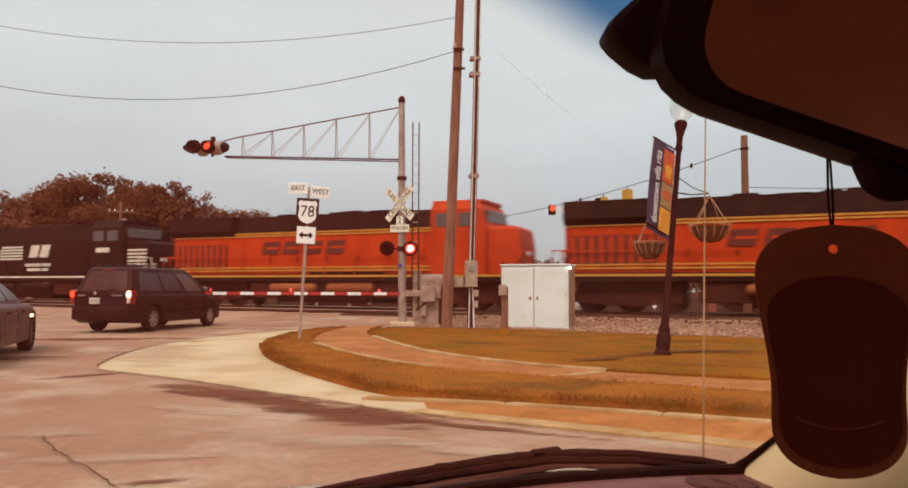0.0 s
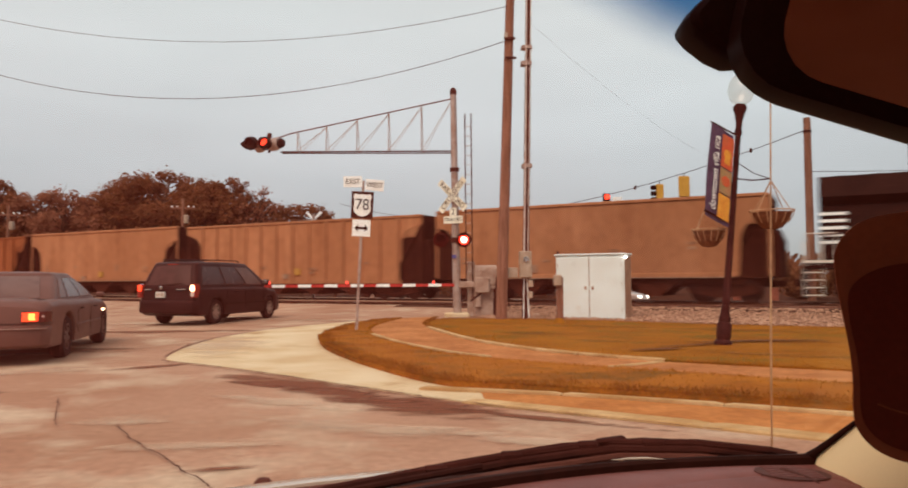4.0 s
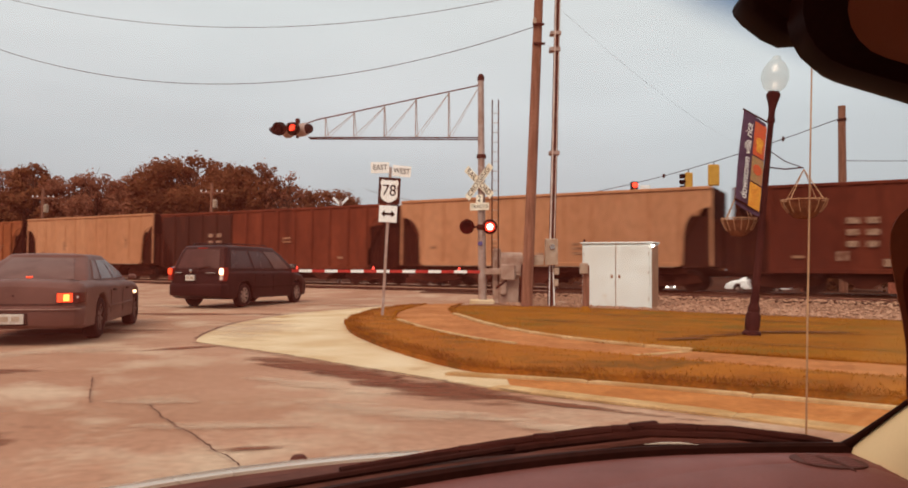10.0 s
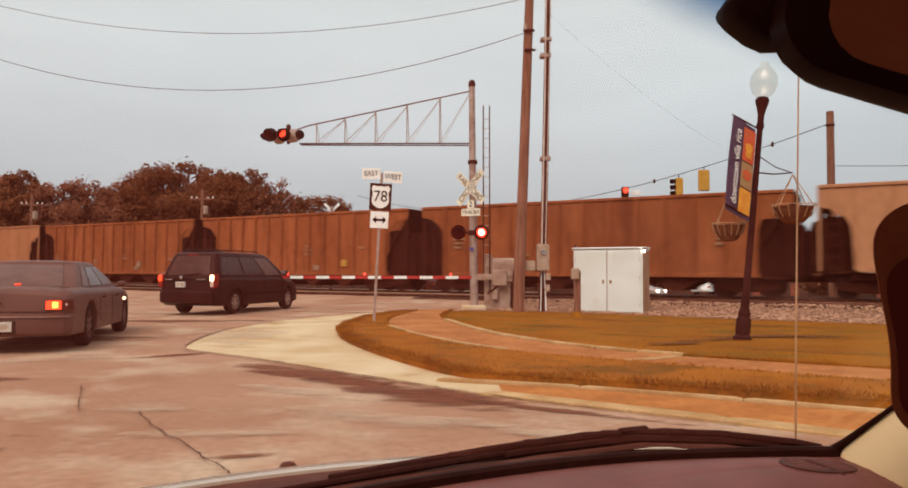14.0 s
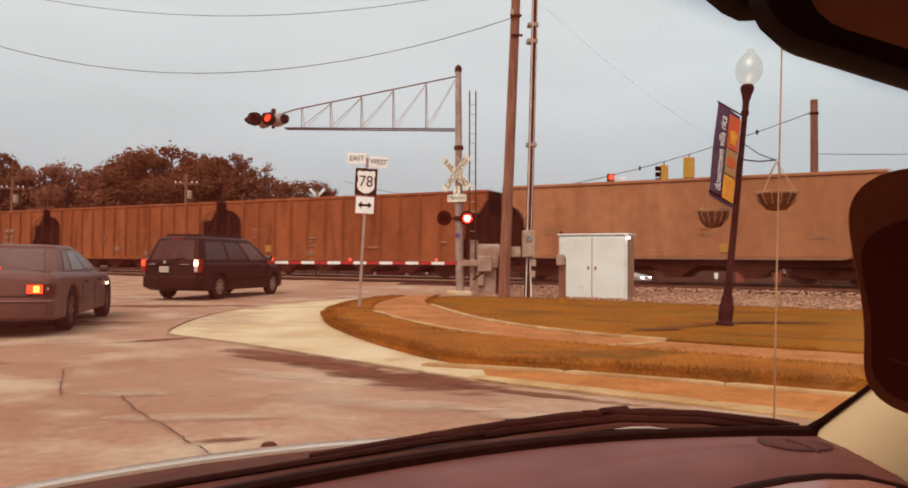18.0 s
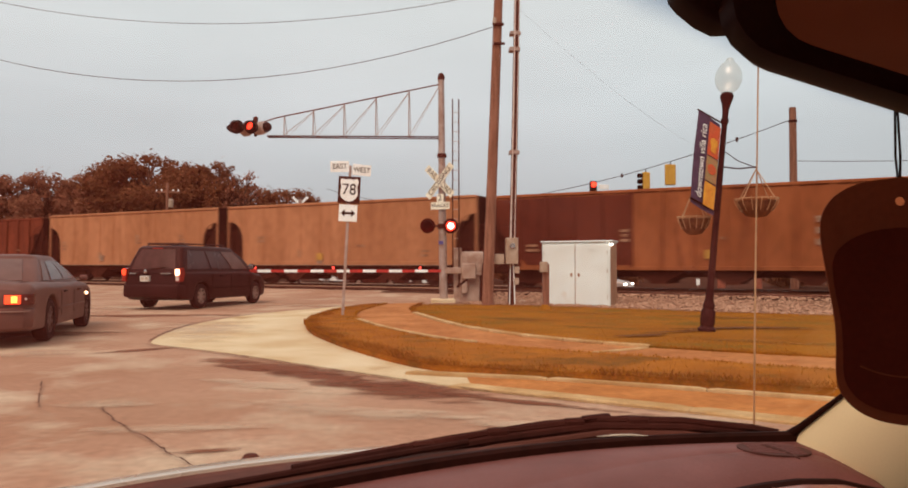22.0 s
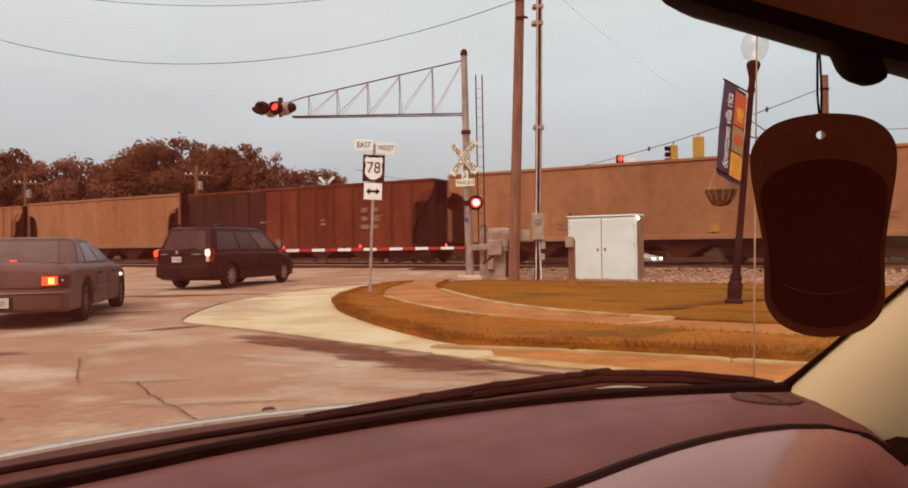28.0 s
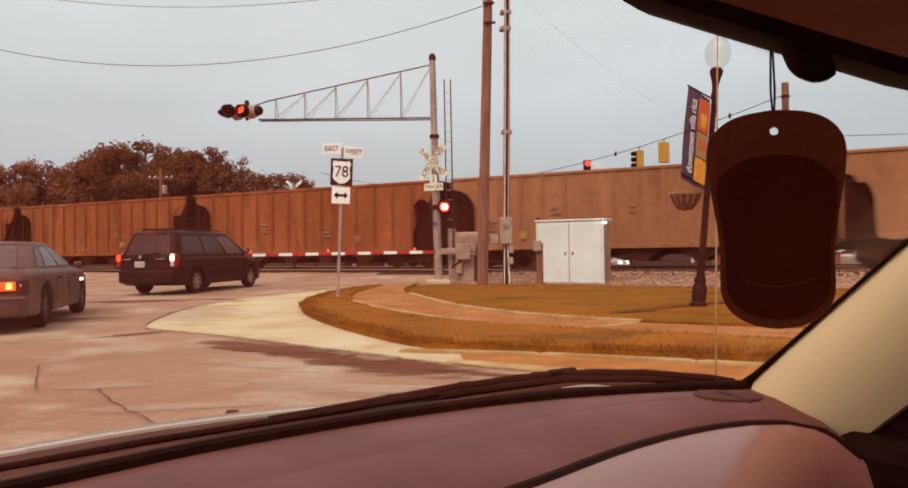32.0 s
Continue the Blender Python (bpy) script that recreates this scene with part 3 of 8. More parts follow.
def build_corner():
    strip("apron", APRON_OUT, GRASS_NEAR, 70, 6, 0.012, M["apron"], 0.05, "pale concrete gutter apron round the street corner")
    strip("gutter_dirt", [(0.62, 7.15), (1.60, 6.46), (2.33, 5.92), (2.92, 5.48), (5.24, 3.72), (9.4, 0.62)], [(0.62, 7.62), (1.26, 7.36), (1.78, 7.08), (2.68, 6.58), (3.62, 6.02), (10.3, 1.6)], 30, 4, 0.02, M["gutter"], 0.02, "dirty brown gutter strip between road and kerb")
    strip("grass_verge", GRASS_NEAR, WALK_OUT, 80, 8, 0.10, M["verge"], 0.14, "dry golden grass verge between kerb and sidewalk", 0.03)
    strip("sidewalk", WALK_OUT, WALK_IN, 80, 4, 0.085, M["walk"], 0.14, "mottled red-brown sidewalk curving round the corner")
    near = WALK_IN[:-1] + [(11.8, 3.9), (26, -5.0)]
    strip("lawn", near, LAWN_FAR, 90, 24, 0.0, M["grass"], 0.14, "dry golden-green lawn strip beside the railway", 0.012, lawn_level)
    edging("gutter_edge", [(0.45, 7.12), (1.56, 6.36), (2.29, 5.81), (2.88, 5.37), (5.2, 3.6), (9.4, 0.5)], 0.028, 0.20, M["kerb"], 5, "pale concrete gutter edge along the road")
    edging("kerb", smooth_line([(0.0, 7.86), (0.98, 7.52), (1.76, 7.15), (2.66, 6.66), (3.6, 6.1), (6, 4.55), (10.3, 1.7)], 1), 0.05, 0.085, M["kerb"], 8, "pale concrete kerb along the grass verge")
    edging("walk_edging", smooth_line([(-0.98, 14.6), (-0.36, 12.51), (0.42, 10.8), (0.94, 10.15)], 1), 0.125, 0.10, M["kerb"], 9, "pale edging strip of the sidewalk")
    edging("lawn_edging", smooth_line([(0.15, 16.6), (0.81, 13.3), (1.58, 11.38), (2.42, 10.25), (3.18, 9.55)], 1), 0.125, 0.11, M["kerb"], 12, "pale edging strip between lawn and sidewalk")
    edging("joint_strip", [(2.30, 9.0), (3.14, 9.5)], 0.10, 0.10, M["kerb"], 2, "pale concrete joint across the sidewalk")


build_ground()
build_corner()


# ---- railway ----
def build_track():
    shoulder = [(0.4, 21.65), (1.2, 21.65), (3.2, 21.15), (5.0, 20.05), (7.0, 18.25), (11.0, 15.75), (17.0, 12.35), (24.0, 8.35), (34, 2.45)]
    strip("ballast_shoulder", [(x - 0.1, y - 0.25) for x, y in shoulder], [(2.6, 26.6), (4.5, 25.5), (6.2, 24.5), (8.0, 23.4), (10.0, 22.2), (14.0, 19.8), (20.0, 16.2), (27.0, 12.0), (37, 6.0)], 60, 10, 0.016, M["gravel"], 0.02, "pale pink-grey gravel shoulder between lawn and track")
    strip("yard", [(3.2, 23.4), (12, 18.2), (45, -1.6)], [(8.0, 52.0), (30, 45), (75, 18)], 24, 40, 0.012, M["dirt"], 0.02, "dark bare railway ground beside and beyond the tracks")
    for nm, dc in (("near", 26.3), ("far", 31.25)):
        sh = Shape()
        prof = [(-2.6, 0.0), (-1.7, 0.17), (1.7, 0.17), (2.6, 0.0)]
        rows = [[tuple(along(s, dc + a, z)) for a, z in prof] for s in (-16, -8, 0, 10, 25, 60, 200)]
        sh.loft(rows, closed=False)
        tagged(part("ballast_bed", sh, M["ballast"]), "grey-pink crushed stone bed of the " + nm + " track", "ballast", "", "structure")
        tr = thing("railway_track", "rusty steel rails on dark timber ties, the " + nm + " track", "railway track", group="railway tracks")
        for side in (-0.76, 0.76):
            prof = [(-0.07, 0.0), (0.07, 0.0), (0.02, 0.04), (0.015, 0.12), (0.036, 0.13), (0.036, 0.165), (-0.036, 0.165), (-0.036, 0.13), (-0.015, 0.12), (-0.02, 0.04)]
            sh = Shape()
            sh.loft([[tuple(along(s, dc + side + a, RAIL_Z - 0.17 + z)) for a, z in prof] for s in (-260, -60, 60, 260)])
            rail = part("rail", sh, M["rail"], tr)
            sh = Shape()
            sh.loft([[tuple(along(s, dc + side + a, RAIL_Z - 0.004 + z)) for a, z in ((-0.034, 0), (0.034, 0), (0.03, 0.007), (-0.03, 0.007))] for s in (-260, 260)])
            part("rail_head", sh, M["railtop"], rail)
        if nm == "near":
            tie = Shape().box(-0.11, 0.11, -1.3, 1.3, RAIL_Z - 0.30, RAIL_Z - 0.15, 0.015)
            first = None
            for i in range(66):
                m = Matrix.Translation(along(-14.5 + i * 0.55, dc)) @ pose(0, 0, 0, 0, 0, -31 + random.uniform(-1, 1))
                if first is None:
                    first = part("tie", tie, M["tie"], tr, smooth=False)
                    first.matrix_basis = m
                else:
                    o = new("tie", first.data)
                    o.parent = tr
                    o.matrix_basis = m
    # loose stones on the shoulder facing the lawn
    rng = np.random.default_rng(4)
    sh = Shape()
    for i in range(11000):
        s = rng.uniform(-11, 24)
        a = rng.uniform(-8.2, -0.9)
        c = along(s, 26.3 + a)
        z = max(height(c.x, c.y) + 0.02, 0.17 * min(1, max(0, (a + 2.6) / 0.9)))
        if c.y < np.interp(c.x, [p[0] for p in LAWN_FAR], [p[1] for p in LAWN_FAR]) + 0.05 or c.x < 1.6:
            continue
        r = rng.uniform(0.025, 0.065)
        c = along(s, 26.3 + a, z + r * 0.3)
        ring = []
        k0 = rng.uniform(0, 6.28)
        for j in range(5):
            q = k0 + j * 1.2566
            rr = r * rng.uniform(0.75, 1.2)
            ring.append((c.x + rr * math.cos(q), c.y + rr * math.sin(q), c.z + rng.uniform(-0.2, 0.2) * r))
        k = len(sh.v)
        sh.v += ring + [(c.x, c.y, c.z + r * rng.uniform(0.5, 0.95)), (c.x, c.y, c.z - r * 0.6)]
        for j in range(5):
            sh.f += [(k + j, k + (j + 1) % 5, k + 5), (k + (j + 1) % 5, k + j, k + 6)]
    tagged(part("ballast_stones", sh, M["stone"], smooth=False), "loose pale crushed stones on the track shoulder", "ballast stones", "", "stuff")


build_track()


def build_grass_blades():
    rng = np.random.default_rng(9)
    sh = Shape()

    def field(la, lb, count, h0, h1, dz, wav, level=None):
        a, b = resample(la, 120), resample(lb, 120)
        for i in range(count):
            t = rng.uniform(0, 1) ** 0.9 * 118.9
            k = int(t)
            p = a[k].lerp(a[k + 1], t - k).lerp(b[k].lerp(b[k + 1], t - k), rng.beta(0.3, 0.3))
            z = (level(p.x, p.y) - 0.01 if level else height(p.x, p.y) + dz) + wav * noise.noise(Vector((p.x * 1.3, p.y * 1.3, 0)))
            h, w, q = rng.uniform(h0, h1), rng.uniform(0.004, 0.010), rng.uniform(0, 3.14)
            dx, dy = w * math.cos(q), w * math.sin(q)
            lx, ly = rng.uniform(-0.6, 0.6) * h, rng.uniform(-0.6, 0.6) * h
            n = len(sh.v)
            sh.v += [(p.x - dx, p.y - dy, z), (p.x + dx, p.y + dy, z), (p.x + lx, p.y + ly, z + h)]
            sh.f.append((n, n + 1, n + 2))
    field(GRASS_NEAR, WALK_OUT, 9000, 0.015, 0.05, 0.09, 0.03)
    field(WALK_IN[4:-6], LAWN_FAR[:-5], 15000, 0.015, 0.05, 0.10, 0.012, lawn_level)
    # ragged tufts that overhang the kerb and the edges of the sidewalk
    tuft = Shape()

    def fringe(line, count, h0, h1, back, spread_):
        pts = resample(line, 160)
        for i in range(count):
            t = rng.uniform(0, 158.9)
            k = int(t)
            p, d = pts[k].lerp(pts[k + 1], t - k), (pts[k + 1] - pts[k]).normalized()
            q = Vector((d.y, -d.x, 0)) * back
            p = p - q * abs(rng.normal(0, spread_)) + q * 0.03
            h = rng.uniform(h0, h1) * (0.55 + 0.45 * noise.noise(Vector((p.x * 2.2, p.y * 2.2, 4))))
            if h < 0.012:
                continue
            w, a = rng.uniform(0.004, 0.009), rng.uniform(0, 3.14)
            e = p + q * rng.uniform(-0.2, 0.9) * h + d * rng.uniform(-0.6, 0.6) * h
            z = height(p.x, p.y) + 0.085
            n = len(tuft.v)
            tuft.v += [(p.x - w * math.cos(a), p.y - w * math.sin(a), z), (p.x + w * math.cos(a), p.y + w * math.sin(a), z), (e.x, e.y, z + h * 0.8)]
            tuft.f.append((n, n + 1, n + 2))
    fringe(GRASS_NEAR, 15000, 0.05, 0.14, 1, 0.16)
    fringe(WALK_OUT, 4000, 0.02, 0.07, -1, 0.08)
    fringe(WALK_IN, 5000, 0.02, 0.07, 1, 0.08)
    me = bpy.data.meshes.new("grass_fringe")
    me.from_pydata(tuft.v, [], tuft.f)
    me.materials.append(M["vergeblade"])
    tagged(new("grass_fringe", me), "ragged brown grass tufts overhanging kerb and sidewalk", "grass", "", "stuff")
    me = bpy.data.meshes.new("grass")
    me.from_pydata(sh.v, [], sh.f)
    me.materials.append(M["blade"])
    tagged(new("grass", me), "dry golden-green grass blades on verge and lawn", "grass", "", "stuff")


def fading(name, tone, strength, grain, start=0.70, full=1.35):
    """A surface mark that thins out towards its ragged rim."""
    m = bpy.data.materials.new(name)
    m.use_nodes = True
    n, l = m.node_tree.nodes, m.node_tree.links
    b = n["Principled BSDF"]
    b.inputs["Base Color"].default_value = (*tone, 1)
    b.inputs["Roughness"].default_value = 0.9
    b.inputs["Specular IOR Level"].default_value = 0.2
    at = n.new("ShaderNodeAttribute")
    at.attribute_name = "fade"
    tc = n.new("ShaderNodeTexCoord")
    mp = n.new("ShaderNodeMapping")
    mp.inputs["Rotation"].default_value, mp.inputs["Scale"].default_value = (0, 0, radians(38)), (0.45, 1.6, 1)
    l.new(tc.outputs["Object"], mp.inputs[0])
    nz = n.new("ShaderNodeTexNoise")
    nz.inputs["Scale"].default_value, nz.inputs["Detail"].default_value, nz.inputs["Roughness"].default_value = grain, 8, 0.65
    l.new(mp.outputs[0], nz.inputs["Vector"])
    ad = n.new("ShaderNodeMath")
    nr = n.new("ShaderNodeMapRange")
    nr.inputs["From Min"].default_value, nr.inputs["From Max"].default_value = 0.3, 0.7
    l.new(nz.outputs[0], nr.inputs[0])
    l.new(nr.outputs[0], ad.inputs[0])
    l.new(at.outputs["Fac"], ad.inputs[1])
    mr = n.new("ShaderNodeMapRange")
    mr.inputs["From Min"].default_value, mr.inputs["From Max"].default_value = start, full
    mr.inputs["To Max"].default_value = strength
    l.new(ad.outputs[0], mr.inputs[0])
    l.new(mr.outputs[0], b.inputs["Alpha"])
    return m


M["lawnpatch"] = fading("brown_lawn_patch", (0.21, 0.072, 0.012), 0.3, 1.6)
M["lawnline"] = fading("brown_lawn_line", (0.13, 0.042, 0.012), 0.85, 3.0, 0.55, 1.0)
M["stain"] = fading("old_oil_stain", (0.185, 0.056, 0.027), 0.82, 2.2, 0.62, 1.15)
M["worn"] = fading("bleached_wear", (0.60, 0.43, 0.31), 0.5, 2.2)


def ground_mark(name, x, y, la, lb, turn, level, material, label, kind, ground=height):
    n, rings = 30, 7
    ca, sa = math.cos(radians(turn)), math.sin(radians(turn))
    v, fade = [(x, y, ground(x, y) + level)], [0.8]
    for r in range(1, rings + 1):
        for j in range(n):
            q, k = 2 * math.pi * j / n, r / rings
            px_, py_ = la * k * math.cos(q), lb * k * math.sin(q)
            wx, wy = x + px_ * ca - py_ * sa, y + px_ * sa + py_ * ca
            v.append((wx, wy, ground(wx, wy) + level))
            fade.append(0.8 * (1 - k ** 1.6))
    f = [(0, 1 + j, 1 + (j + 1) % n) for j in range(n)]
    for r in range(rings - 1):
        for j in range(n):
            a, b = 1 + r * n + j, 1 + r * n + (j + 1) % n
            f.append((a, a + n, b + n, b))
    me = bpy.data.meshes.new(name)
    me.from_pydata(v, [], f)
    me.materials.append(material)
    at = me.attributes.new("fade", "FLOAT", "POINT")
    at.data.foreach_set("value", fade)
    tagged(new(name, me), label, kind, kind + "s on the road", "structure")


def build_marks():
    """Old oil stains, bleached wear and dirt-filled cracks in the road."""
    k = 0
    for x, y, la, lb, turn in ((-1.45, 8.45, 1.5, 0.36, -40), (-0.10, 7.0, 1.15, 0.52, -43), (-0.75, 7.6, 1.1, 0.32, -38), (-1.75, 8.35, 0.7, 0.10, -36), (1.0, 6.25, 1.2, 0.12, -33),
                              (-3.6, 10.3, 0.7, 0.18, 40), (-1.2, 4.75, 0.3, 0.08, 14), (-7.0, 12.5, 2.6, 0.9, 10), (-5.2, 7.0, 1.6, 0.5, 60), (-6.6, 17.2, 3.0, 0.5, 6), (-11.5, 12.6, 3.2, 0.9, 4), (-3.4, 4.3, 1.2, 0.4, 60)):
        ground_mark("oil_stain", x, y, la, lb, turn, 0.004 + 0.0006 * k, M["stain"], "dark red-brown oil stain smeared over the road", "stain")
        k += 1
    for x, y, la, lb, turn in ((-1.35, 7.2, 1.3, 0.22, -34), (-2.45, 6.35, 0.5, 0.3, 10), (-1.55, 5.4, 0.7, 0.2, 5), (-0.4, 5.9, 1.3, 0.3, -25), (-3.6, 13.6, 1.0, 2.6, 12), (-5.6, 9.4, 2.0, 0.5, 30), (-9.0, 18.2, 3.0, 0.35, 0), (-2.5, 21.3, 3.2, 0.5, -20), (0.8, 5.35, 1.3, 0.2, -36), (-3.9, 5.4, 0.9, 0.3, 50), (-7.4, 20.4, 3.5, 0.5, 3)):
        ground_mark("worn_patch", x, y, la, lb, turn, 0.004 + 0.0006 * k, M["worn"], "bleached worn patch in the road surface", "patch")
        k += 1
    for x, y, la, lb, turn in ((6.3, 12.1, 1.7, 0.22, -10), (5.2, 9.6, 1.8, 0.3, -33), (2.2, 14.6, 1.0, 0.6, -60), (7.2, 15.4, 2.6, 0.8, -28), (4.2, 17.0, 1.8, 0.7, -25), (3.2, 12.3, 0.9, 0.4, -40)):
        ground_mark("dead_grass", x, y, la, lb, turn, 0.014 + 0.0006 * (k - 20), M["lawnpatch"], "faint brown patch in the lawn", "patch", lawn_level)
        k += 1
    for x, y, la, lb, turn in ((6.05, 12.4, 1.0, 0.22, 2), (5.2, 12.15, 0.9, 0.12, 8), (4.2, 11.45, 0.9, 0.09, 28), (3.5, 10.8, 0.5, 0.14, 15)):
        ground_mark("soil_line", x, y, la, lb, turn, 0.016 + 0.0006 * (k - 20), M["lawnline"], "ragged dark brown line across the lawn", "patch", lawn_level)
        k += 1
    lines = [([(-2.42, 6.14), (-2.1, 5.6), (-1.73, 5.12), (-1.26, 4.46), (-0.9, 3.9)], 0.009, 90), ([(-3.55, 7.5), (-3.2, 6.8), (-2.92, 6.15)], 0.008, 40),
             ([(-3.74, 11.0), (-4.4, 10.6), (-5.0, 10.0)], 0.007, 40), ([(-3.9, 11.45), (-4.2, 13.3), (-4.2, 15.4), (-3.5, 18.3), (-1.9, 21.0)], 0.030, 120),
             ([(-3.75, 10.9), (-2.65, 10.02), (-1.6, 9.0), (-0.6, 8.0), (0.05, 7.36)], 0.026, 110), ([(0.05, 7.36), (0.5, 6.94), (1.54, 6.18), (2.3, 5.62)], 0.010, 60)]
    rng = np.random.default_rng(3)
    for line, wide, n in lines:
        pts = resample(smooth_line(line, 2), n)
        sh = Shape()
        rows, run = [], 0.0
        for i, p in enumerate(pts):
            d = (pts[min(i + 1, n - 1)] - pts[max(i - 1, 0)]).normalized()
            q = Vector((-d.y, d.x, 0))
            run = 0.85 * run + rng.normal(0, 0.0045)
            c = p + q * run
            w = wide * (0.25 + 0.6 * abs(rng.normal(0, 0.8)))
            z = height(p.x, p.y) + 0.0225
            rows.append([((c - q * w).x, (c - q * w).y, z), ((c + q * w).x, (c + q * w).y, z)])
        sh.loft(rows, closed=False)
        tagged(part("road_crack", sh, M["crack"], smooth=False), "ragged dirt-filled crack in the road", "crack", "road cracks", "structure")


build_marks()


# ---- the train ----
SPEED = 13.0
GAPS = [-54.2, -69.5, -86.3, -101.4, -117.5, -135.4, -151.0, -169.2, -184.1, -201.3, -216.6, -232.5, -248.2, -265.4, -281.8, -299.9, -315.9,
        -331.5, -349.6, -365.5, -381.5, -399.4, -415.9, -431.7, -447.9, -463.9, -480.2, -496.4, -512.7]
TRAIN = []


def truck(parent, x, wheels, r, name="truck", half=1.0):
    sh = Shape()
    span = (wheels - 1) * half
    x0 = x - span / 2
    for side in (-1, 1):
        prof = [(x0 - 0.45, r - 0.05), (x0 - 0.3, r + 0.22), (x - 0.35, r + 0.30), (x + 0.35, r + 0.30), (x0 + span + 0.3, r + 0.22), (x0 + span + 0.45, r - 0.05),
                (x0 + span + 0.2, r - 0.1), (x + 0.3, r - 0.22), (x - 0.3, r - 0.22), (x0 - 0.2, r - 0.1)]
        sh.prism(prof, "y", side * 0.98 - 0.07, side * 0.98 + 0.07)
    sh.box(x - 0.25, x + 0.25, -1.05, 1.05, r - 0.1, r + 0.25, 0.03)
    t = part(name, sh, M["under"], parent)
    for i in range(wheels):
        for side in (-0.75, 0.75):
            part("wheel", Shape().disc_y(x0 + i * half, side - 0.065, r, r, 0.13, 20), M["wheel"], t)
    return t


def side_outline(hl, top, low, cut, drop):
    """The side of a hopper: full length along the top, rounded in below the shoulder at each end, then straight down to the sill."""
    pts = [(-hl, top), (-hl, top - drop)]
    for i in range(1, 9):
        u = i / 8
        pts.append((-hl + cut * math.sqrt(1 - (1 - u) ** 2), top - drop - (top - drop - low) * 0.46 * u))
    pts.append((-hl + cut * 1.06, low))
    return pts + [(-x, z) for x, z in reversed(pts)]


def hopper(style, paint, front, back, label):
    ln = front - back
    car = thing("hopper_car", label, "hopper car", group="hopper cars of the train")
    hl, top, low = ln / 2 - 0.42, 4.2 if style == "smooth" else 4.1, 1.08 if style == "smooth" else 0.86
    P = M[paint]
    split = hl * (0.28 if ln > 17 else 0.40)     # where a two-tone side changes colour
    dark_ribs = 1 + int((hl - 1.3 - split) / ((2 * hl - 2.6) / 12))
    for side in (-1, 1):
        y0 = side * 1.5
        part("side_sheet", Shape().prism(side_outline(hl, top - 0.08, low, 1.25 if style != "smooth" else 1.05, 0.4 if style != "smooth" else 0.72), "y", y0 - 0.03, y0 + 0.03), P, car, smooth=False)
        if style == "two_tone":
            part("dark_side_panel", Shape().prism([(-hl + 1.6, low + 0.15), (-hl + 0.25, 2.6), (-hl + 0.1, top - 0.2), (-split, top - 0.2), (-split, low + 0.15)], "y", y0 + side * 0.034, y0 + side * 0.05), M["sidedark" if paint == "oxide" else "umber"], car, "dark brown rear third of the side")
        part("top_chord", Shape().box(-hl - 0.02, hl + 0.02, y0 - 0.09, y0 + 0.09, top - 0.13, top, 0.02), P, car)
        part("side_sill", Shape().box(-hl + 1.2, hl - 1.2, y0 - 0.08, y0 + 0.08, low - 0.07, low + 0.10, 0.015), P, car)
        if style != "smooth":
            n = 13
            rib = None
            for i in range(n):
                x = -hl + 1.3 + (2 * hl - 2.6) * i / (n - 1)
                if rib is None or (style == "two_tone" and i == dark_ribs):
                    rib = part("rib", Shape().box(-0.06, 0.06, -0.06, 0.06, low + 0.05, top - 0.12, 0.015), M["sidedark" if paint == "oxide" else "umber"] if style == "two_tone" and i < dark_ribs else P, car, smooth=False)
                    o = rib
                else:
                    o = new("rib", rib.data)
                    o.parent = car
                o.location = (x, y0 + side * 0.075, 0)
        else:
            for i in range(1, 12):
                x = -hl + 2 * hl * i / 12
                part("panel_joint", Shape().box(x - 0.022, x + 0.022, y0 + side * 0.03 - 0.012, y0 + side * 0.03 + 0.012, low + 0.1, top - 0.13, 0.004), M["panelseam"] if i % 3 else P, car, smooth=False)
    # sloping ends, mostly painted black for shade, floor, and hopper bays
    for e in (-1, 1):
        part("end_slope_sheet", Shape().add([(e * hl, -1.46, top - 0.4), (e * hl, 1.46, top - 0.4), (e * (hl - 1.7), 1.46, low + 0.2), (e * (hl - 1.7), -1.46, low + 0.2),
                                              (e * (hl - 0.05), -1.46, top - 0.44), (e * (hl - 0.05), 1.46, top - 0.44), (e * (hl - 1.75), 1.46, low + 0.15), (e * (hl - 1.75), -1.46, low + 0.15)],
                                             [(0, 1, 2, 3), (7, 6, 5, 4), (0, 4, 5, 1), (2, 6, 7, 3), (1, 5, 6, 2), (0, 3, 7, 4)]), M["shade_soot"] if paint != "paletan" else M["oxide"], car, smooth=False)
        part("end_sheet", Shape().box(e * hl - 0.04, e * hl + 0.04, -1.46, 1.46, top - 1.5, top - 0.02, 0.01), M["shade_soot"], car, "end sheet painted black for shade", smooth=False)
        if style == "smooth":
            part("corner_post", Shape().box(e * hl - 0.045, e * hl + 0.045, -1.54, -1.47, low - 0.05, top - 0.05, 0.008), P, car, smooth=False)
        part("end_post", Shape().box(e * (hl - 0.12) - 0.05, e * (hl - 0.12) + 0.05, -1.5, -1.4, low, top - 0.7, 0.01).box(e * (hl - 0.12) - 0.05, e * (hl - 0.12) + 0.05, 1.4, 1.5, low, top - 0.7, 0.01), M["under"], car, smooth=False)
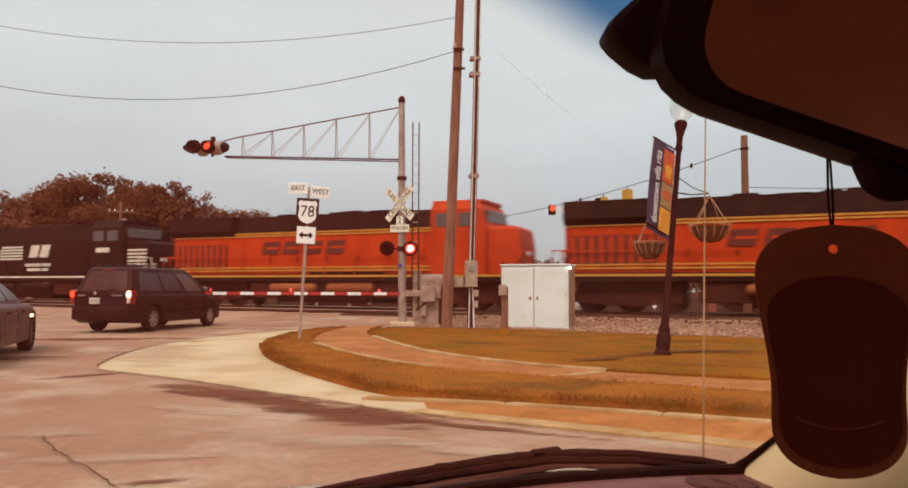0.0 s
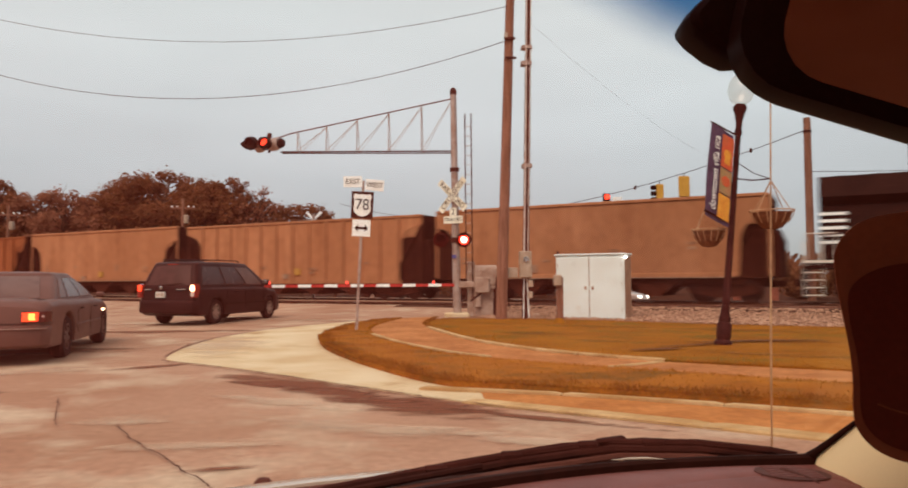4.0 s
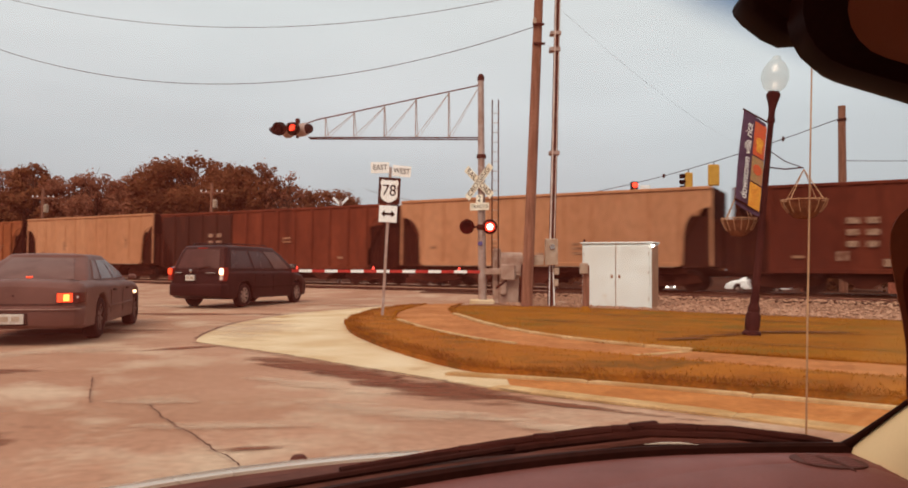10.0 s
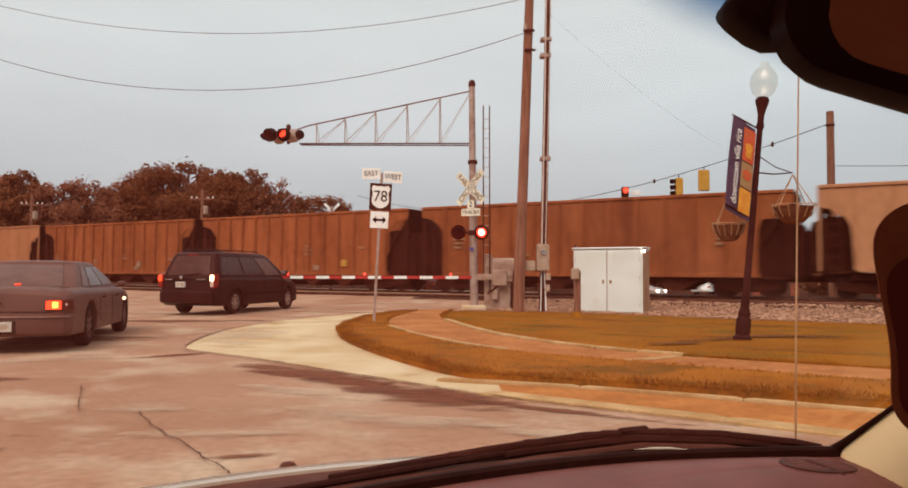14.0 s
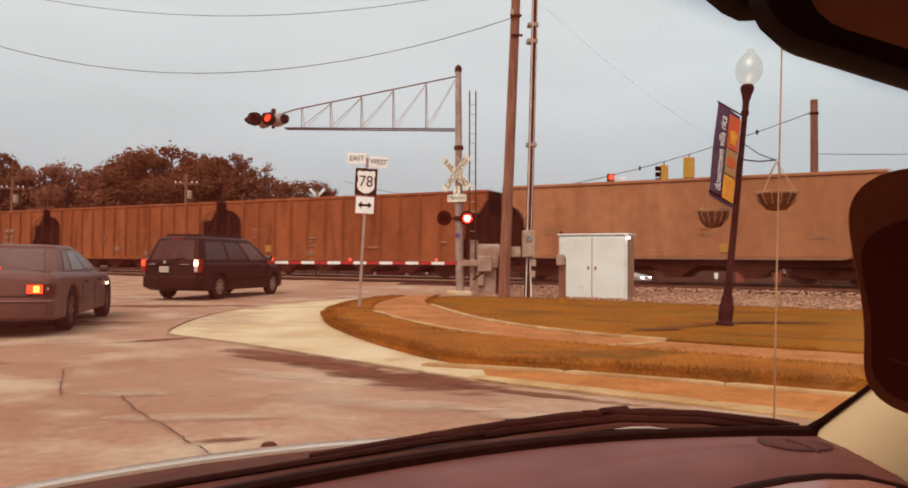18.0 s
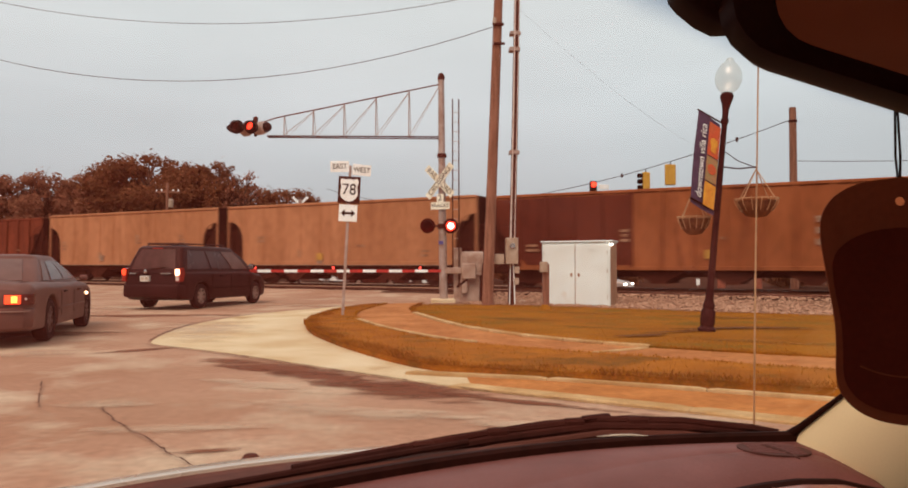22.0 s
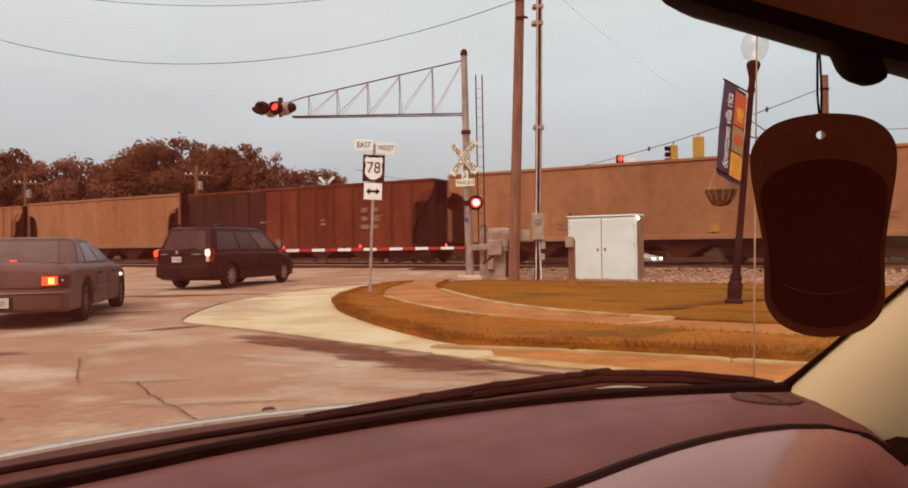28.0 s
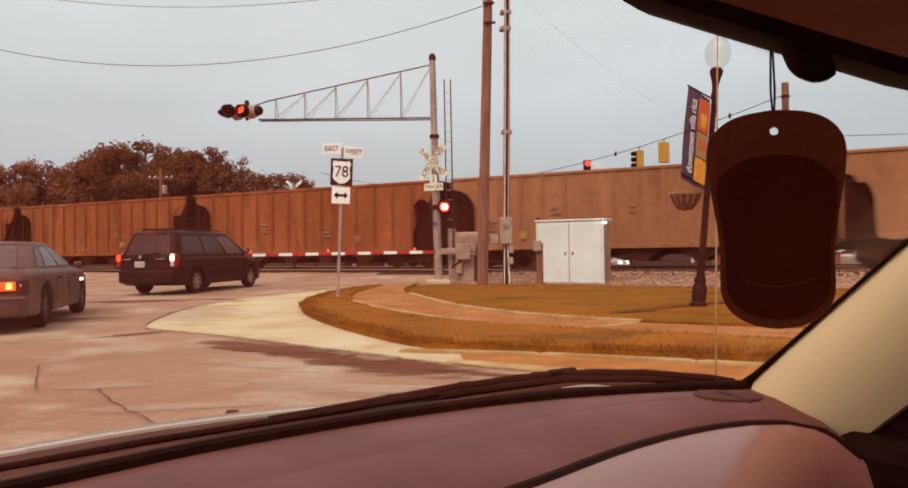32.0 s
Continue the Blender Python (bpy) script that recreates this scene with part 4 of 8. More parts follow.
        # solid dark block and web added to close the see-through end
        part("end_filler", Shape().prism([(e * (hl + 0.38), low - 0.1), (e * (hl + 0.38), 2.45), (e * (hl + 0.22), 2.85), (e * (hl - 0.2), 3.0), (e * (hl - 0.7), 3.05), (e * (hl - 1.25), 3.0), (e * (hl - 1.25), low)], "y", -1.3, 1.3), M["shade_soot"], car, "dark block added to fill the car end", smooth=False)
        part("bolster_web", Shape().prism([(e * (hl - 0.15), low), (e * (hl - 0.15), top - 0.9), (e * (hl - 2.2), low + 0.5), (e * (hl - 2.2), low)], "y", -0.06, 0.06), M["shade_soot"], car, smooth=False)
        lad = Shape()
        for k in range(6):
            lad.box(e * (hl - 0.5) - 0.2, e * (hl - 0.5) + 0.2, -1.56, -1.53, 0.75 + k * 0.4, 0.78 + k * 0.4)
        part("ladder", lad.box(e * (hl - 0.5) - 0.22, e * (hl - 0.5) - 0.19, -1.57, -1.53, 0.6, 3.1).box(e * (hl - 0.5) + 0.19, e * (hl - 0.5) + 0.22, -1.57, -1.53, 0.6, 3.1), M["under"], car, smooth=False)
        part("end_platform", Shape().box(e * (hl - 0.75) - 0.75, e * (hl - 0.75) + 0.75, -1.3, 1.3, low - 0.12, low, 0.02), M["under"], car)
        part("coupler", Shape().box(min(e * (hl - 0.2), e * (hl + 0.46)), max(e * (hl - 0.2), e * (hl + 0.46)), -0.11, 0.11, 0.62, 0.86, 0.03), M["under"], car)
        truck(car, e * (hl - 1.75), 2, 0.44, half=1.75)
    # dark boxes added to block bright ground seen under the car
    part("underbody_block", Shape().box(-hl + 3.6, hl - 3.6, -0.55, -0.45, 0.52, 0.74).box(-hl + 0.4, -hl + 3.2, -0.7, -0.6, 0.48, 0.8).box(hl - 3.2, hl - 0.4, -0.7, -0.6, 0.48, 0.8), M["under"], car, smooth=False)
    if style == "smooth":
        for side in (-1, 1):
            part("running_board", Shape().box(-hl + 1.4, hl - 1.4, side * 1.5 - 0.1, side * 1.5 + 0.1, low - 0.10, low - 0.06), M["stencil"], car, "pale sill board", smooth=False)
            part("side_frame", Shape().box(-hl + 1.0, hl - 1.0, side * 1.2 - 0.05, side * 1.2 + 0.05, 0.72, low + 0.05, 0.01), M["under"], car, smooth=False)
    part("center_sill", Shape().box(-hl, hl, -0.2, 0.2, 0.62, 0.95, 0.02), M["under"], car)
    bays = 3 if style == "smooth" else 4
    for i in range(bays):
        x = (i - (bays - 1) / 2) * (2 * hl - 6.0) / bays
        w = (2 * hl - 6.0) / bays * 0.48
        rows = [[(x - w * k, -1.35, z), (x + w * k, -1.35, z), (x + w * k, 1.35, z), (x - w * k, 1.35, z)] for k, z in ((1.0, low + 0.02), (0.25, 0.34), (0.22, 0.25))]
        part("hopper_bay", Shape().loft(rows), M["under"], car, smooth=False)
    # stencilled marks and plates on the side that faces the road
    rng = random.Random(int(-back * 10))
    bx = rng.choice((-0.55, -0.5, 0.5, 0.55)) * hl
    sh = Shape()
    for r_ in range(3):
        for c_ in range(2):
            sh.box(bx + c_ * 0.62, bx + c_ * 0.62 + rng.uniform(0.32, 0.5), -1.60, -1.585 if style != "smooth" else -1.545, 1.75 + r_ * 0.42, 1.97 + r_ * 0.42)
    for k in range(4):
        mx_ = (-0.86 + 0.52 * k + rng.uniform(-0.08, 0.08)) * hl * 0.9
        mz = rng.uniform(1.3, 2.3)
        mk = Shape()
        for r_ in range(rng.choice((1, 2, 3))):
            mk.box(mx_, mx_ + rng.uniform(0.25, 0.6), -1.60 if style != "smooth" else -1.55, -1.585 if style != "smooth" else -1.535, mz + r_ * 0.2, mz + r_ * 0.2 + 0.11)
        part("data_stencil", mk, M["faintmark"], car, "faint stencilled data, unreadable", smooth=False)
    if style == "two_tone" or paint in ("umber", "oxide"):
        part("stencilled_mark", sh, M["stencil"], car, "faded stencilled lettering, unreadable", smooth=False)
    px_ = rng.uniform(-0.75, 0.75) * hl * 0.9
    part("marker_plate", Shape().box(px_, px_ + 0.36, -1.60, -1.54, 1.25, 1.6, 0.004), M["patchyellow"] if rng.random() < 0.35 else M["stencil"], car, "pale square marker plate", smooth=False)
    px_ = rng.uniform(-0.7, 0.7) * hl
    part("placard_holder", Shape().box(px_, px_ + 0.4, -1.59, -1.54, 1.05, 1.32, 0.004), M["stencil"], car, smooth=False)
    TRAIN.append((car, (front + back) / 2))
    return car


STYLES = [("smooth", "tan"), ("ribbed", "tan"), ("smooth", "tan"), ("ribbed", "ochre"), ("ribbed", "umber"), ("smooth", "paletan"), ("two_tone", "oxide"),
          ("smooth", "paletan"), ("ribbed", "ochre"), ("ribbed", "ochre"), ("ribbed", "ochre"), ("smooth", "tan"), ("ribbed", "ochre"), ("ribbed", "ochre"),
          ("two_tone", "ochre"), ("smooth", "tan"), ("smooth", "tan"), ("two_tone", "oxide"), ("smooth", "tan"), ("smooth", "tan"), ("two_tone", "oxide"),
          ("smooth", "tan"), ("ribbed", "tan"), ("ribbed", "ochre"), ("ribbed", "ochre"), ("ribbed", "ochre"), ("ribbed", "ochre"), ("ribbed", "oxide")]
WORDS = {"tan": "tan", "paletan": "pale tan", "ochre": "ochre-brown", "oxide": "oxide-red", "umber": "dark umber"}
FORMS = {"smooth": "smooth-sided hopper car with sloping ends on the far track", "ribbed": "hopper car with upright side ribs on the far track",
         "two_tone": "ribbed hopper car with darker rear third on rails"}


def engine(paint, front, back, label, cab_forward=True):
    """A six-axle freight engine; its long hood trails."""
    ln = front - back
    e = thing("locomotive", label, "locomotive", group="locomotives of the train")
    hl = ln / 2 - 0.35
    P = M[paint]
    bright = paint == "orange"
    part("frame", Shape().box(-hl, hl, -1.5, 1.5, 1.28, 1.62, 0.03), P if not bright else M["engblack"], e)
    part("side_skirt_stripe", Shape().box(-hl, hl, -1.53, -1.503, 1.50, 1.60), M["yellow"] if bright else M["engwhite"], e, smooth=False)
    x_cab0, x_cab1, x_nose = hl - 4.9, hl - 2.5, hl - 0.8
    up = 0.25 if bright else 0.08
    # long hood
    part("long_hood", Shape().box(-hl + 0.6, x_cab0, -1.25, 1.25, 1.62, 3.95, 0.05), P, e)
    part("hood_roof", Shape().loft([[(x, -1.27, 3.80), (x, -1.16, 4.62), (x, 1.16, 4.62), (x, 1.27, 3.80)] for x in (-hl + 4.7, x_cab0 - 0.02)]), M["engblack"], e, smooth=False)
    part("radiator_wing", Shape().loft([[(x, -1.3, 3.62), (x, -1.58, 3.9), (x, -1.5, 4.64), (x, 1.5, 4.64), (x, 1.58, 3.9), (x, 1.3, 3.62)] for x in (-hl + 0.6, -hl + 4.9)]), M["engblack"], e, smooth=False)
    for i in range(3):
        x = -hl + 1.3 + i * 1.25
        part("radiator_fan", Shape().turn([(0.5, 0), (0.5, 0.14), (0.42, 0.16)], 16, Matrix.Translation((x, 0, 4.63))), M["engblack"], e)
    part("exhaust_stack", Shape().box(0.2, 1.3, -0.35, 0.35, 4.6, 4.84, 0.04), M["engblack"], e)
    part("dynamic_brake_hatch", Shape().box(2.0, 4.2, -0.9, 0.9, 4.6, 4.74, 0.05), M["engblack"], e)
    for i in range(9):
        x = -hl + 1.0 + i * (x_cab0 + hl - 1.6) / 8.5
        part("hood_door", Shape().box(x, x + 1.02, -1.29, -1.245, 1.75, 3.5, 0.012), P, e, smooth=False)
        part("door_latch", Shape().box(x + 0.9, x + 0.96, -1.30, -1.288, 2.3, 2.6), M["engblack"], e, smooth=False)
    if bright:
        grille = part("radiator_grille", Shape().box(-hl + 0.75, -hl + 4.4, -1.31, -1.285, 2.02, 3.2, 0.01), M["logodark"], e, "dark louvred grille")
        slat = part("slat", Shape().box(-0.10, 0.10, -1.345, -1.30, 2.06, 3.16, 0.01), P, grille, smooth=False)
        for i in range(9):
            o = slat if i == 0 else new("slat", slat.data)
            o.parent, o.location = grille, (-hl + 0.95 + i * 0.405, 0, 0)
        part("engine_grime", Shape().box(-1.0, 3.4, -1.318, -1.30, 1.62, 1.76), M["shade_soot"], e, "sooty lower hood edge", smooth=False)
    # cab and nose
    part("cab", Shape().loft([[(x_cab0, -1.55 * k, z), (x_cab1 + dx, -1.55 * k, z), (x_cab1 + dx, 1.55 * k, z), (x_cab0, 1.55 * k, z)]
                              for k, z, dx in ((1, 1.62, 0.3), (1, 3.4 + up, 0.3), (1, 4.3 + up, 0.08), (0.82, 4.62 + up, -0.1))]), P, e, smooth=False)
    part("cab_roof", Shape().loft([[(x_cab0 - 0.05, -1.3 * k, z), (x_cab1, -1.3 * k, z), (x_cab1, 1.3 * k, z), (x_cab0 - 0.05, 1.3 * k, z)] for k, z in ((1, 4.62 + up), (0.9, 4.74 + up))]), P, e, smooth=False)
    for i in range(2):
        x = x_cab0 + 0.25 + i * 1.12
        part("cab_window", Shape().box(x, x + 0.86, -1.575, -1.54, 3.5 + up, 4.12 + up, 0.02), M["cabglass"], e)
    part("windscreen", Shape().box(x_cab1 + 0.14, x_cab1 + 0.27, -1.2, 1.2, 3.72 + up, 4.25 + up, 0.02), M["cabglass"], e)
    part("nose", Shape().loft([[(x_cab1 + 0.25, -1.3 * k, z), (x_nose + dx, -1.0 * k, z), (x_nose + dx, 1.0 * k, z), (x_cab1 + 0.25, 1.3 * k, z)]
                               for k, z, dx in ((1, 1.62, 0.1), (1, 2.9, 0.06), (0.98, 3.36 + up, -0.06), (0.93, 3.52 + up, -0.3))]), P, e, smooth=False)
    part("headlight", Shape().box(x_nose - 0.2, x_nose + 0.10, -0.25, 0.25, 2.45, 2.65, 0.02), M["white"], e)
    for k in range(5):
        if not bright:
            part("nose_stripe", Shape().box(x_cab1 + 0.4, x_nose + 0.13, -1.335, -1.30, 2.2 + k * 0.2, 2.31 + k * 0.2), M["engwhite"], e, smooth=False)
    # stripes and plain logo shapes
    if bright:
        for z in (1.80, 1.95, 3.58, 3.71):
            part("stripe", Shape().box(-hl + 0.7, x_cab0 + (0 if z < 3 else -0.02), -1.315, -1.30, z, z + 0.075), M["yellow"], e, smooth=False)
        for i in range(4):
            lx = -4.0 + i * 1.3
            part("logo_bar", Shape().prism([(lx, 2.66), (lx + 1.0, 2.66), (lx + 1.18, 3.3), (lx + 0.18, 3.3)], "y", -1.335, -1.315), M["logodark"], e, smooth=False)
            part("logo_gap", Shape().prism([(lx + 0.30, 2.92), (lx + 1.12, 2.92), (lx + 1.15, 3.03), (lx + 0.33, 3.03)], "y", -1.342, -1.325), P, e, smooth=False)
    else:
        for k in range(5):
            part("rear_stripe", Shape().box(-hl + 0.62, -hl + 1.5, -1.335, -1.30, 2.2 + k * 0.26, 2.31 + k * 0.26), M["white"], e, "white rear stripe", smooth=False)
        for k in range(5):
            part("logo_bar", Shape().box(-2.4 + k * 0.06, -0.2, -1.33, -1.31, 2.62 + k * 0.18, 2.73 + k * 0.18), M["engwhite"], e, smooth=False)
        for i in range(2):
            part("logo_block", Shape().prism([(0.4 + i * 0.95, 2.75), (1.15 + i * 0.95, 2.75), (1.4 + i * 0.95, 3.5), (0.65 + i * 0.95, 3.5)], "y", -1.33, -1.31), M["engwhite"], e, smooth=False)
        part("name_bar", Shape().box(0.1, 2.4, -1.33, -1.31, 2.2, 2.38).box(0.3, 2.2, -1.33, -1.31, 1.92, 2.08), M["engwhite"], e, smooth=False)
        part("number_bar", Shape().box(x_cab0 + 0.55, x_cab0 + 1.6, -1.58, -1.56, 2.95, 3.22), M["engwhite"], e, smooth=False)
    # walkway rails, steps, tank, trucks
    hr = Shape()
    for i in range(11):
        x = -hl + 0.5 + i * (2 * hl - 4.4) / 10
        hr.box(x - 0.018, x + 0.018, -1.5, -1.464, 1.62, 2.55)
    hr.box(-hl + 0.5, hl - 3.9, -1.5, -1.464, 2.52, 2.56)
    part("handrail", hr, M["under"] if not bright else M["orange"], e, smooth=False)
    for sx in (-1, 1):
        st = Shape()
        for k in range(5):
            st.box(sx * (hl - 0.35) - 0.3, sx * (hl - 0.35) + 0.3, -1.5, -1.2, 0.3 + k * 0.28, 0.335 + k * 0.28)
        part("step", st.box(sx * (hl - 0.35) - 0.33, sx * (hl - 0.35) - 0.3, -1.5, -1.2, 0.25, 2.3).box(sx * (hl - 0.35) + 0.3, sx * (hl - 0.35) + 0.33, -1.5, -1.2, 0.25, 2.3), M["engwhite"] if not bright else M["under"], e, smooth=False)
        for dx in (0.12, 0.62, 1.1):
            part("end_rail_post", Shape().box(sx * (hl - dx) - 0.02, sx * (hl - dx) + 0.02, -1.48, -1.44, 1.6, 2.6), M["engwhite"] if not bright else M["orange"], e, smooth=False)
        part("end_rail", Shape().box(min(sx * (hl - 0.1), sx * (hl - 1.12)), max(sx * (hl - 0.1), sx * (hl - 1.12)), -1.48, -1.44, 2.57, 2.61), M["engwhite"] if not bright else M["orange"], e, smooth=False)
        part("pilot", Shape().box(sx * hl - 0.12, sx * hl + 0.12, -1.4, 1.4, 0.18, 1.3, 0.03), M["engblack"], e)
        part("coupler", Shape().box(min(sx * hl, sx * (hl + 0.38)), max(sx * hl, sx * (hl + 0.38)), -0.12, 0.12, 0.65, 0.92, 0.03), M["under"], e)
        truck(e, sx * (hl - 3.2), 3, 0.5, half=1.7)
        part("truck_bolster", Shape().box(sx * (hl - 3.2) - 2.2, sx * (hl - 3.2) + 2.2, -0.9, 0.9, 0.36, 1.28, 0.04), M["under"], e)
    part("fuel_tank", Shape().loft([[(x, -1.35, 1.2), (x, -1.42, 0.7), (x, -1.2, 0.26), (x, 1.2, 0.26), (x, 1.42, 0.7), (x, 1.35, 1.2)] for x in (-3.0, 2.6)]), M["engblack"], e, smooth=False)
    part("underframe_box", Shape().box(-hl + 6.0, -3.1, -1.35, 1.35, 0.45, 1.28, 0.04), M["under"], e)
    part("underframe_box", Shape().box(2.7, hl - 6.0, -1.35, 1.35, 0.5, 1.28, 0.04), M["under"], e)
    for x0, x1 in ((-3.3, -0.5), (0.1, 2.7)):
        part("air_reservoir", Shape().tube([(x0, -1.38, 0.98), (x0 + 0.1, -1.38, 0.98), (x1 - 0.1, -1.38, 0.98), (x1, -1.38, 0.98)], [0.13, 0.22, 0.22, 0.13], 14), M["ochre"] if bright else M["engblack"], e)
    for k in range(6):
        px = -hl + 5.6 + k * 1.6
        part("roof_box", Shape().box(px, px + 0.7 + 0.3 * (k % 3), -0.8, 0.8, 4.6, 4.69 + 0.06 * (k % 2), 0.03), M["engblack"], e)
    TRAIN.append((e, (front + back) / 2))
    return e


engine("orange", 13.4, -9.35, "leading orange and black freight locomotive with yellow stripes")
engine("orange", -9.35, -31.4, "second orange and black freight locomotive with yellow stripes")
engine("engblack", -31.4, -53.9, "black freight locomotive with white nose stripes and emblem")
for (style, paint), a_, b_ in zip(STYLES, GAPS, GAPS[1:]):
    hopper(style, paint, a_, b_, WORDS[paint] + " " + FORMS[style])


# ---- crossing signals ----
BLINK_COVERS = []


def flasher(parent, x, y, z, lit, r=0.15, name="flasher", cover_phase=""):
    f = part(name, Shape().disc_y(x, y, z, 0.235, 0.03, 22), M["lensoff"], parent, "round black backing plate")
    part("lamp_body", Shape().disc_y(x, y + 0.03, z, 0.14, 0.16, 16), M["black"], f)
    hood = Shape()
    n = 12
    rows = []
    for d in (0.0, -0.26):
        rows.append([(x + 0.157 * math.cos(math.pi * (j / (n - 1)) * 1.2 - 0.3), y + d, z + 0.157 * math.sin(math.pi * (j / (n - 1)) * 1.2 - 0.3)) for j in range(n)])
    hood.loft(rows, closed=False)
    part("visor", hood, M["black"], f)
    part("lens", Shape().disc_y(x, y - 0.03, z, r, 0.03, 20), (M["lampred"] if r > 0.101 else M["lampdim"]) if lit else M["lensoff"], f, "glowing red lens" if lit else "unlit red lens")
    if lit:
        part("lamp_core", Shape().disc_y(x, y - 0.045, z, r * 0.66, 0.014, 18), M["lampcore"] if r > 0.101 else M["lampred"], f, "white-hot lamp centre")
    # made-up hinged cover that blanks the always lit lens
    if cover_phase:
        sv = part("blink_cover", Shape().disc_y(0, -0.004, -r * 1.06, r * 1.06, 0.008, 20), M["lensoff"], f, "dark hinged cover added to blank the flasher lamp")
        BLINK_COVERS.append((sv, Vector((x, y - 0.055, z + r * 1.05)), cover_phase))
    return f


def crossing_signal():
    X, Y = 1.0, 23.0
    g = height(X, Y)
    cs = thing("cantilever_crossing_signal", "galvanised cantilever railroad crossing signal with red flashers over the road", "crossing signal")
    part("mast", Shape().tube([(X + 0.1, Y, g), (X + 0.05, Y, 2.6), (X, Y, 7.1)], [0.13, 0.12, 0.095], 14), M["steel"], cs)
    part("mast_cap", Shape().turn([(0.11, 0), (0.115, 0.12), (0.07, 0.2), (0.0, 0.24)], 12, Matrix.Translation((X, Y, 7.08))), M["darksteel"], cs)
    part("mast_collar", Shape().turn([(0.15, 0), (0.15, 0.12)], 14, Matrix.Translation((X + 0.03, Y, 4.6))), M["darksteel"], cs)
    part("foundation", Shape().box(X - 0.3, X + 0.45, Y - 0.35, Y + 0.35, g - 0.2, g + 0.14, 0.03), M["apron"], cs)
    xl = -4.25
    part("lower_chord", Shape().tube([(X, Y, 5.26), (xl - 0.2, Y, 5.22)], 0.024, 8), M["darksteel"], cs)
    part("upper_chord", Shape().tube([(X, Y, 6.95), (xl + 0.1, Y, 5.80), (xl - 0.3, Y, 5.66)], 0.022, 8), M["chord"], cs)
    part("chord_rear", Shape().tube([(X, Y + 0.35, 5.26), (xl - 0.2, Y + 0.25, 5.22)], 0.02, 8), M["darksteel"], cs)
    xs = [0.0 - 0.02, -1.06, -2.06, -3.02, -3.92]

    def zt(x):
        return 6.95 + (x - X) * (6.95 - 5.80) / (X - xl - 0.1)
    for i, x in enumerate(xs):
        part("upright", Shape().tube([(x, Y, 5.25), (x, Y, zt(x))], 0.017, 6), M["steel"], cs)
        part("upright", Shape().tube([(x + 0.06, Y + 0.3, 5.25), (x + 0.02, Y, zt(x))], 0.010, 6), M["steel"], cs)
        nx = X - 0.06 if i == 0 else xs[i - 1]
        part("diagonal", Shape().tube([(x, Y, 5.26), (nx, Y, zt(nx) - 0.05)], 0.010, 6), M["steel"], cs)
        part("diagonal", Shape().tube([(x + 0.08, Y + 0.25, 5.26), (nx, Y + 0.05, zt(nx) - 0.05)], 0.007, 6), M["steel"], cs)
    part("lamp_bracket", Shape().tube([(xl - 0.55, Y, 5.2), (xl - 0.55, Y, 5.66)], 0.05, 8), M["darksteel"], cs)
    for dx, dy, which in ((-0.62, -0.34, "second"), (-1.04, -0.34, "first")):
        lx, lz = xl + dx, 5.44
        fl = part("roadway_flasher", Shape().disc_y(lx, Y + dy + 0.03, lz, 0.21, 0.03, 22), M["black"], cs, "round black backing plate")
        part("lamp_body", Shape().disc_y(lx + 0.05, Y + dy + 0.06, lz, 0.17, 0.2, 16), M["steel"], fl)
        hood = Shape()
        hood.loft([[(lx - 0.02 * k + r_ * math.cos(2 * math.pi * j / 16), Y + dy + d, lz + 0.01 * k + r_ * math.sin(2 * math.pi * j / 16)) for j in range(16)] for k, d, r_ in ((0, 0.03, 0.155), (1, -0.10, 0.15), (2, -0.20, 0.135))], caps=False)
        part("visor", hood, M["black"], fl)
        part("lens", Shape().disc_y(lx, Y + dy, lz, 0.125, 0.03, 20), M["lampred"], fl, "glowing red lens")
        # this lens also stays lit; an added cover blanks it
        sv = part("blink_cover", Shape().disc_y(0, -0.004, -0.132, 0.132, 0.008, 20), M["lensoff"], fl, "dark hinged cover added to blank the flasher lamp")
        BLINK_COVERS.append((sv, Vector((lx, Y + dy - 0.02, lz + 0.13)), which))
    # lamps for the other lane, seen from behind and from the side
    part("flasher_drum", Shape().turn([(0.12, -0.2), (0.19, -0.16), (0.21, 0.0), (0.19, 0.12), (0.08, 0.2)], 18, pose(xl - 0.36, Y - 0.1, 5.45, 0, 80, -25)), M["steel"], cs, "pale lamp housing")
    part("flasher_visor", Shape().turn([(0.16, 0.0), (0.145, 0.18), (0.10, 0.24)], 16, pose(xl - 0.28, Y - 0.12, 5.45, 0, 80, -25)), M["black"], cs)
    part("flasher_drum", Shape().turn([(0.12, -0.2), (0.19, -0.14), (0.21, 0.0), (0.17, 0.14), (0.06, 0.18)], 18, pose(xl - 0.84, Y + 0.1, 5.43, 0, 80, -25)), M["steel"], cs, "pale lamp housing")
    part("flasher_visor", Shape().turn([(0.18, 0.0), (0.13, 0.22), (0.04, 0.34)], 16, pose(xl - 1.10, Y + 0.02, 5.44, 0, -86, 10)), M["black"], cs)
    part("bracket_cap", Shape().turn([(0.07, 0), (0.08, 0.16), (0.05, 0.2)], 10, Matrix.Translation((xl - 0.55, Y, 5.62))), M["darksteel"], cs)
    # ladder beside the mast
    lx = 1.47
